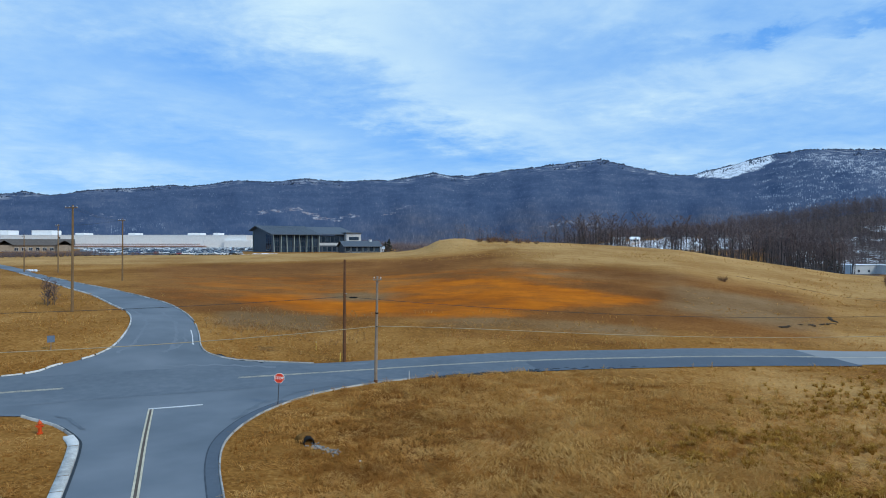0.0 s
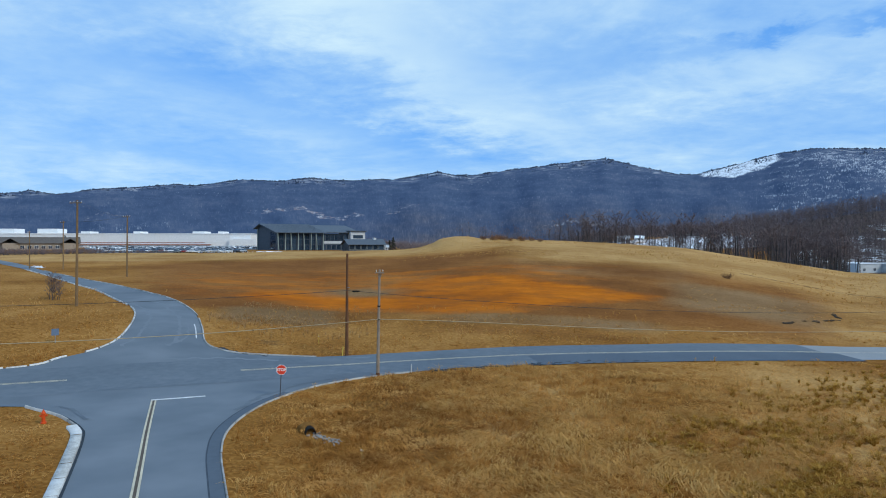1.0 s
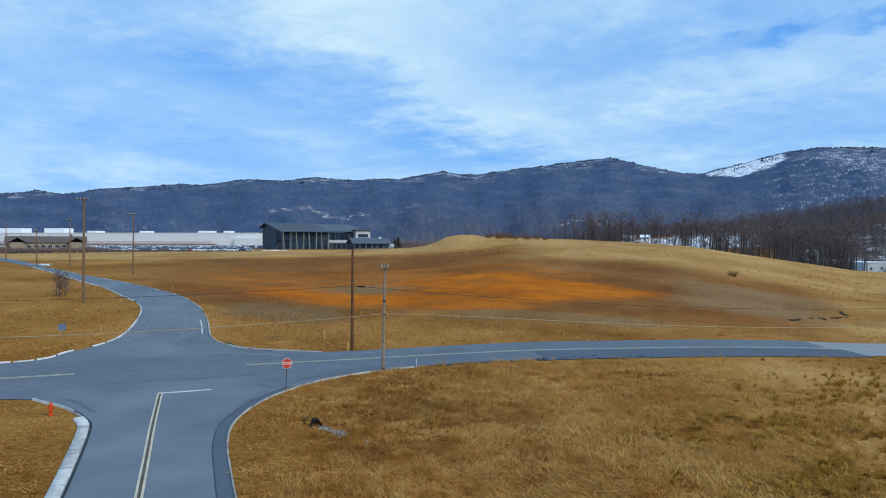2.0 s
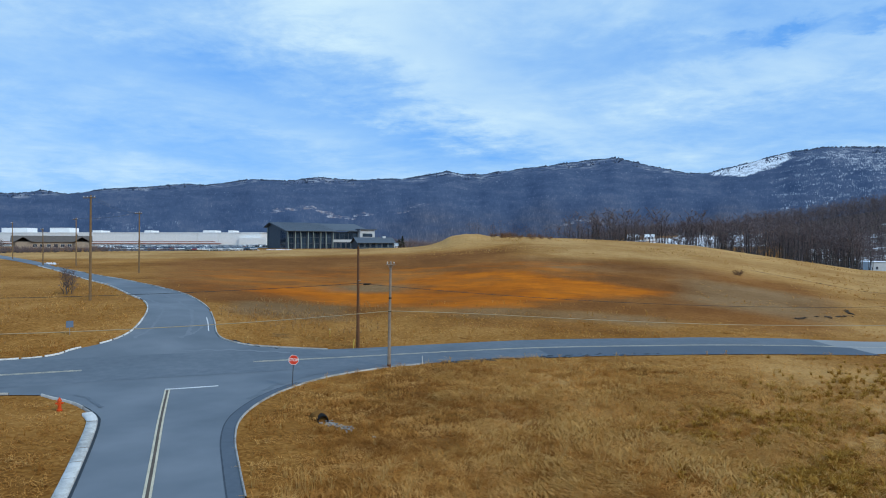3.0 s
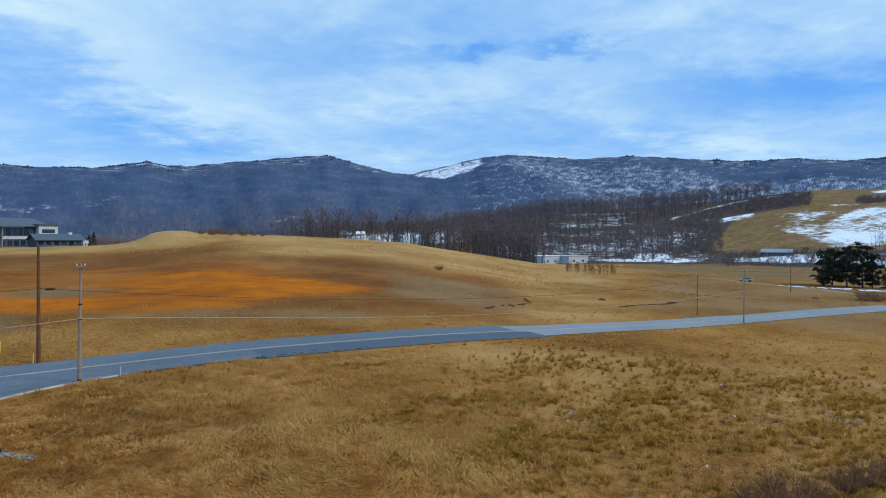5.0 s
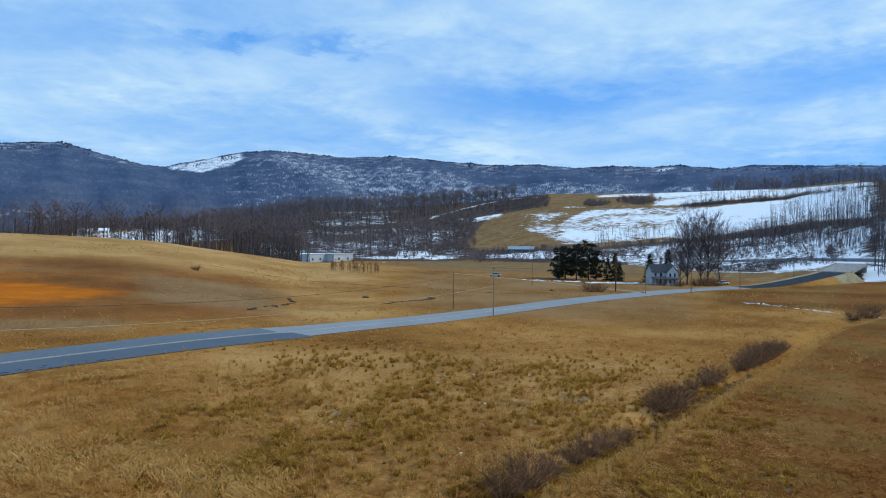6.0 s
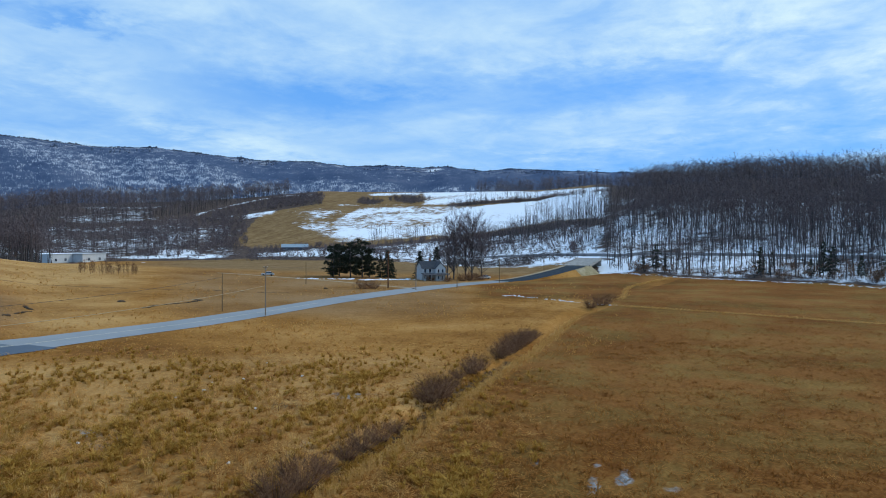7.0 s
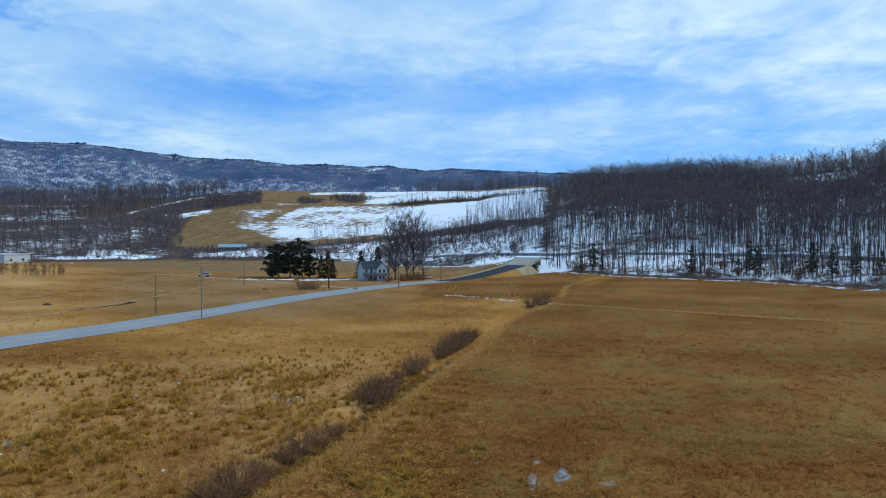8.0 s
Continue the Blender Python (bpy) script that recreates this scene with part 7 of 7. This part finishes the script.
for i, (dx, dy, s) in enumerate(((0, 0, 0.62), (0.5, 0.3, 0.55), (-0.6, 0.2, 0.58), (0.2, -0.5, 0.5), (-0.3, 0.7, 0.5), (0.9, 0.1, 0.45))):
    t = lone("bush", UPRIGHT[i % 2], -61.4 + dx, 99.7 + dy, s, i * 60, "slim upright bare bush below the power pole", "bush", BARK, TWIG, "crown", "bushes below the power pole")
    t.rotation_euler = (radians(-9 * dy), radians(14 * dx), radians(i * 60))
rng = np.random.default_rng(17)
for i in range(48):
    b, r = rng.uniform(31.2, 35.4), rng.uniform(224, 234)
    lone("sapling", UPRIGHT[i % 2], r * math.sin(radians(b)), r * math.cos(radians(b)), rng.uniform(0.28, 0.62), i * 40, "slender reddish sapling in the field hedge", "sapling", SHRUB, SHRUB, "crown", "saplings in the field hedge")


# ---------------------------------------------------------------- field furrow and heaps
for x, y, s, lab in ((86.5, 128, 0.5, "dark low heap of brush in the field"), (57, 113.5, 0.35, "dark clod of earth in the field"), (170.5, 111.5, 0.3, "brush heap at the foot of a pole"), (150, 128, 0.4, "small brush heap beside the lane")):
    bm = bmesh.new()
    bmesh.ops.create_icosphere(bm, subdivisions=3, radius=1.6 * s)
    for v in bm.verts:
        v.co *= 1 + 0.35 * noise.noise(v.co * 2.2 + Vector((x, y, 0)))
        v.co.z *= 0.55
    ob = tagged(part("brush_heap", bm, SOIL), lab, "brush heap")
    ob.location = (x, y, at(x, y))


CLOD = surface("wet_soil", ((0.028, 0.018, 0.010), (0.060, 0.038, 0.020)), 1.5, 0.95, 0.5, 6, space="w")
for pts, n, size in ((((49.5, 108.5), (53, 111)), 26, 0.30), (((55, 113), (58, 115)), 9, 0.24), (((59.5, 116), (63.5, 119)), 22, 0.30), (((65, 121.5), (66.5, 126.5)), 20, 0.38),
                     (((84, 117.5), (89, 120)), 40, 0.34), (((90, 120.3), (97, 121.5)), 34, 0.26), (((98, 121.5), (103.5, 124)), 34, 0.34), (((103.5, 124), (102, 126.5)), 14, 0.3)):
    snow_bits(pts, n, 0.16, size, int(pts[0][0]), "dark broken edge of turf in the meadow", "turf_edge", CLOD, "soil")
snow_bits(((-26.5, 72.4), (-23.4, 71.0), (-20, 71.2)), 60, 0.25, 0.20, 70, "crumbled dark asphalt at the kerb corner", "rubble", ASPHALT_DARK, "rubble")
snow_bits(((-3, 66.6), (3, 69.0), (10, 71.4), (20, 74.2)), 90, 0.3, 0.22, 71, "crumbling dark asphalt along the road edge", "rubble", ASPHALT_DARK, "rubble")


# ---------------------------------------------------------------- dry grass
def blades(n, h, w, lean, seed):
    """One tuft of bent blades, two triangles each."""
    rng = np.random.default_rng(seed)
    out = []
    for _ in range(n):
        a = rng.uniform(0, 2 * np.pi)
        foot = np.array((math.cos(a), math.sin(a), 0)) * rng.random() * lean * 0.5
        d = np.array((math.cos(a + rng.normal(0, 0.7)), math.sin(a + rng.normal(0, 0.7)), 0)) * lean * rng.uniform(0.3, 1.2)
        s = np.array((-d[1], d[0], 0))
        s *= w / (np.linalg.norm(s) + 1e-9)
        mid = foot + d * 0.45 + (0, 0, h * rng.uniform(0.5, 0.7))
        tip = foot + d * 1.3 + (0, 0, h * rng.uniform(0.65, 1.0))
        out.append((foot - s - (0, 0, 0.05), foot + s - (0, 0, 0.05), mid))
        out.append((mid - s * 0.8, mid + s * 0.8, tip))
    out = np.array(out)
    return out.reshape(-1, 3), np.arange(len(out) * 3).reshape(-1, 3)


def inside(x, y, loop):
    """Whether places lie within a closed line of the plan."""
    odd = np.zeros(x.shape, bool)
    for (ax, ay), (bx, by) in zip(loop, np.roll(loop, -1, axis=0)):
        odd ^= ((ay > y) != (by > y)) & (x < (bx - ax) * (y - ay) / (by - ay + 1e-12) + ax)
    return odd


def on_field(x, y):
    """Places that are clear of the roads."""
    d, _ = near_line(x, y, evenly(MAIN, 60))
    ok = d > 4.9
    for left, right in ((NORTH_W, NORTH_E), (SOUTH_E, SOUTH_W)):
        p, q = evenly(left, 90), evenly(right, 90)
        p = np.vstack(([(-63, 46.5)] if left is NORTH_W else [(3.5, 71.8)], p))
        q = np.vstack(([(-3.5, 71.5)] if left is NORTH_W else [(-60, 43.5)], q))
        ok &= ~inside(x, y, np.vstack((p, q[::-1])))
        ok &= (near_line(x, y, p)[0] > 0.5) & (near_line(x, y, q)[0] > (1.1 if right is SOUTH_W else 0.5))
    # bare ground round the culvert and its stones
    ok &= np.hypot(x + 9.9, y - 44.3) > 1.0
    ok &= np.hypot(x + 8.6, (y - 43.0)) > 1.1
    return ok


def turf(name, shapes, n, area, s0, s1, material, label, seed, clump=0.0, rows=1.0, comb=0.0):
    """Tufts strewn over part of the plan. clump: how closely they gather, rows: how far the gatherings are drawn out along the ditch, comb: how quickly the lean turns from place to place."""
    rng = np.random.default_rng(seed)
    b0, b1, r0, r1 = area
    b, r = rng.uniform(b0, b1, n), r0 * (r1 / r0) ** rng.random(n)
    x, y = r * np.sin(np.radians(b)), r * np.cos(np.radians(b))
    size = rng.uniform(s0, s1, n)
    if clump:
        along, across = x * 0.966 + y * 0.259, y * 0.966 - x * 0.259
        f = np.array([noise.noise((px * clump / rows, py * clump, seed)) for px, py in zip(along, across)])
        k = f > rng.uniform(-0.25, 0.45, n)
        x, y, size = x[k], y[k], size[k] * (0.8 + 0.5 * np.clip(f[k], 0, 1))
    # thin out towards the sides of the area
    f = smooth(b0, b0 + 7, np.degrees(np.arctan2(x, y))) * smooth(b1, b1 - 7, np.degrees(np.arctan2(x, y)))
    k = on_field(x, y) & (rng.random(len(x)) < f)
    x, y, size = x[k], y[k], size[k]
    dd, _ = near_line(x, y, evenly(DITCH, 30))
    z = relief(x, y) - 0.9 * smooth(2.6, 0.4, dd)
    heading = None
    if comb:
        heading = np.array([noise.noise((px * comb, py * comb, seed + 0.5)) for px, py in zip(x, y)]) * 9 + rng.normal(0, 0.7, len(x))
    v, f = scatter(shapes, np.stack((x, y, z, size), 1), rng, heading)
    return arrays(name, v, f, material, label, "grass", "stuff")


def swept(n, h, w, reach, seed):
    """One tuft of long grass laid over to one side, two triangles a blade."""
    rng = np.random.default_rng(seed)
    out = []
    for _ in range(n):
        foot = np.array((rng.normal(0, 0.22), rng.normal(0, 0.30), 0))
        a = rng.normal(0, 0.38)
        d = np.array((math.cos(a), math.sin(a), 0)) * reach * rng.uniform(0.5, 1.1)
        s = np.array((-d[1], d[0], 0))
        s *= w / (np.linalg.norm(s) + 1e-9)
        mid = foot + d * 0.5 + (0, 0, h * rng.uniform(0.55, 1.0))
        tip = foot + d + (0, 0, h * rng.uniform(0.15, 0.7))
        out.append((foot - s - (0, 0, 0.05), foot + s - (0, 0, 0.05), mid))
        out.append((mid - s, mid + s, tip))
    out = np.array(out)
    return out.reshape(-1, 3), np.arange(len(out) * 3).reshape(-1, 3)


LOW = [blades(6, 0.20, 0.046, 0.62, 200 + i) for i in range(6)]
HIGH = [blades(16, 0.85, 0.024, 0.34, 220 + i) for i in range(5)]
CLUMP = [blades(26, 0.46, 0.050, 0.33, 240 + i) for i in range(5)]
MID = [blades(5, 0.42, 0.05, 0.4, 280 + i) for i in range(5)]
LAID = [swept(18, 0.26, 0.019, 0.85, 260 + i) for i in range(6)]
turf("dry_grass", LOW, 10000, (18, 70, 28, 100), 0.4, 0.85, GRASS, "short dry tan winter grass of the wet field", 30)
turf("dry_grass", LOW, 9000, (-45, 29, 28, 100), 0.5, 1.0, GRASS, "short dry tan winter grass across the near fields", 31)
turf("dry_grass", MID, 6000, (22, 76, 88, 255), 0.7, 1.5, GRASS, "tufted dry grass of the wide meadow", 42, 0.035)
turf("dry_grass", MID, 1500, (-48, -22, 74, 130), 0.7, 1.4, GRASS, "tufted dry grass beside the side road", 43, 0.05)
turf("dry_grass", LOW, 1500, (16, 40, 84, 150), 0.8, 1.6, GRASS, "short dry tan winter grass beyond the road", 35, 0.06)
turf("straw_grass", MID, 3600, (-8, 37, 196, 262), 0.7, 1.4, STRAW, "pale tufted grass on the crest of the field", 46, 0.05)
turf("russet_grass", LOW, 4200, (60, 106, 90, 180), 0.6, 1.2, RUSSET, "tufted russet grass of the far field", 44)
turf("russet_grass", LOW, 9000, (38, 106, 17, 110), 0.6, 1.4, RUSSET, "russet-brown dry grass of the field beyond the ditch", 32)
turf("dry_grass", LAID, 900, (38, 106, 17, 80), 0.5, 0.9, GRASS, "olive-tan grass lying among the russet", 47, 0.06, 1.0, 0.08)
turf("dry_grass", LAID, 2400, (-18, 34, 30, 70), 0.8, 1.5, GRASS, "long tan grass laid over by snow", 49, 0.0, 1.0, 0.07)
turf("russet_grass", LAID, 1900, (-13, 9, 34, 66), 0.7, 1.4, RUSSET, "reddish-brown grass laid over by snow", 52, 0.16, 1.0, 0.07)
turf("straw_grass", LAID, 5200, (-7, 32, 32, 70), 1.0, 2.0, STRAW, "pale lodged grass lying in drifts", 38, 0.19, 1.0, 0.05)
turf("straw_grass", LAID, 1500, (28, 62, 34, 90), 0.6, 1.2, STRAW, "pale lodged grass lying in drifts", 39, 0.10, 2.0, 0.07)
turf("straw_grass", HIGH, 130, (2, 58, 36, 66), 0.75, 1.25, STRAW, "single clumps of tall pale grass", 45)
turf("straw_grass", HIGH, 2000, (-22, 60, 30, 90), 0.6, 1.15, STRAW, "tall pale straw-coloured grass in drifts", 33, 0.11)
turf("brown_rush", CLUMP, 4600, (19, 69, 30, 92), 0.75, 1.4, RUSH, "olive-brown rush tussocks dotting the wet field", 34, 0.22, 3.0)
turf("brown_rush", CLUMP, 2600, (22, 67, 40, 80), 0.6, 1.2, RUSH, "olive-brown rush tussocks in rows across the wet field", 48, 0.34, 5.0)
turf("brown_rush", CLUMP, 500, (12, 34, 36, 56), 0.7, 1.4, RUSH, "olive-brown rush tussocks at the rim of the wet field", 36, 0.2)
turf("russet_grass", HIGH, 700, (-18, 8, 42, 66), 0.35, 0.8, RUSSET, "taller reddish-brown grass near the corner", 41, 0.1)
turf("verge_grass", HIGH, 2800, (-40, 20, 40, 110), 0.35, 0.8, GRASS, "taller dry grass along the verges", 37, 0.2)
turf("grey_weeds", HIGH, 1900, (-23, -6, 84, 112), 0.4, 0.8, WEEDS, "grey-brown dead weeds standing beyond the road", 50, 0.08)
turf("grey_weeds", HIGH, 1200, (-47, -34, 62, 105), 0.4, 0.8, WEEDS, "grey-brown dead weeds beside the side road", 51, 0.1)


def along_line(name, shapes, points, n, spread, s0, s1, material, label, seed):
    """Tufts along a line of the plan."""
    rng = np.random.default_rng(seed)
    line = evenly(spline(points, 1.0), n)
    p = line + sides(line) * rng.normal(0, spread, (n, 1))
    v, f = scatter(shapes, np.column_stack((p, relief(p[:, 0], p[:, 1]), rng.uniform(s0, s1, n))), rng)
    return arrays(name, v, f, material, label, "grass", "stuff")


along_line("path_grass", MID, ((155, 48), (153.5, 36), (152, 27), (150, 15), (146.6, -3.5), (146, -19), (147, -45), (150, -80)), 1800, 0.6, 0.4, 0.9, STRAW, "pale trodden grass along the path across the russet field", 60)
along_line("path_grass", MID, ((158, 50), (175, 50), (192, 54), (214, 58), (262, 57)), 1300, 0.5, 0.4, 0.9, STRAW, "faint pale trodden line towards the railway", 61)
ditch_rim = evenly(DITCH, 900)[:760]
along_line("ditch_grass", HIGH, ditch_rim[::20] - sides(ditch_rim)[::20] * 2.1, 800, 0.35, 0.4, 0.85, STRAW, "pale tall grass along the rim of the ditch", 40)
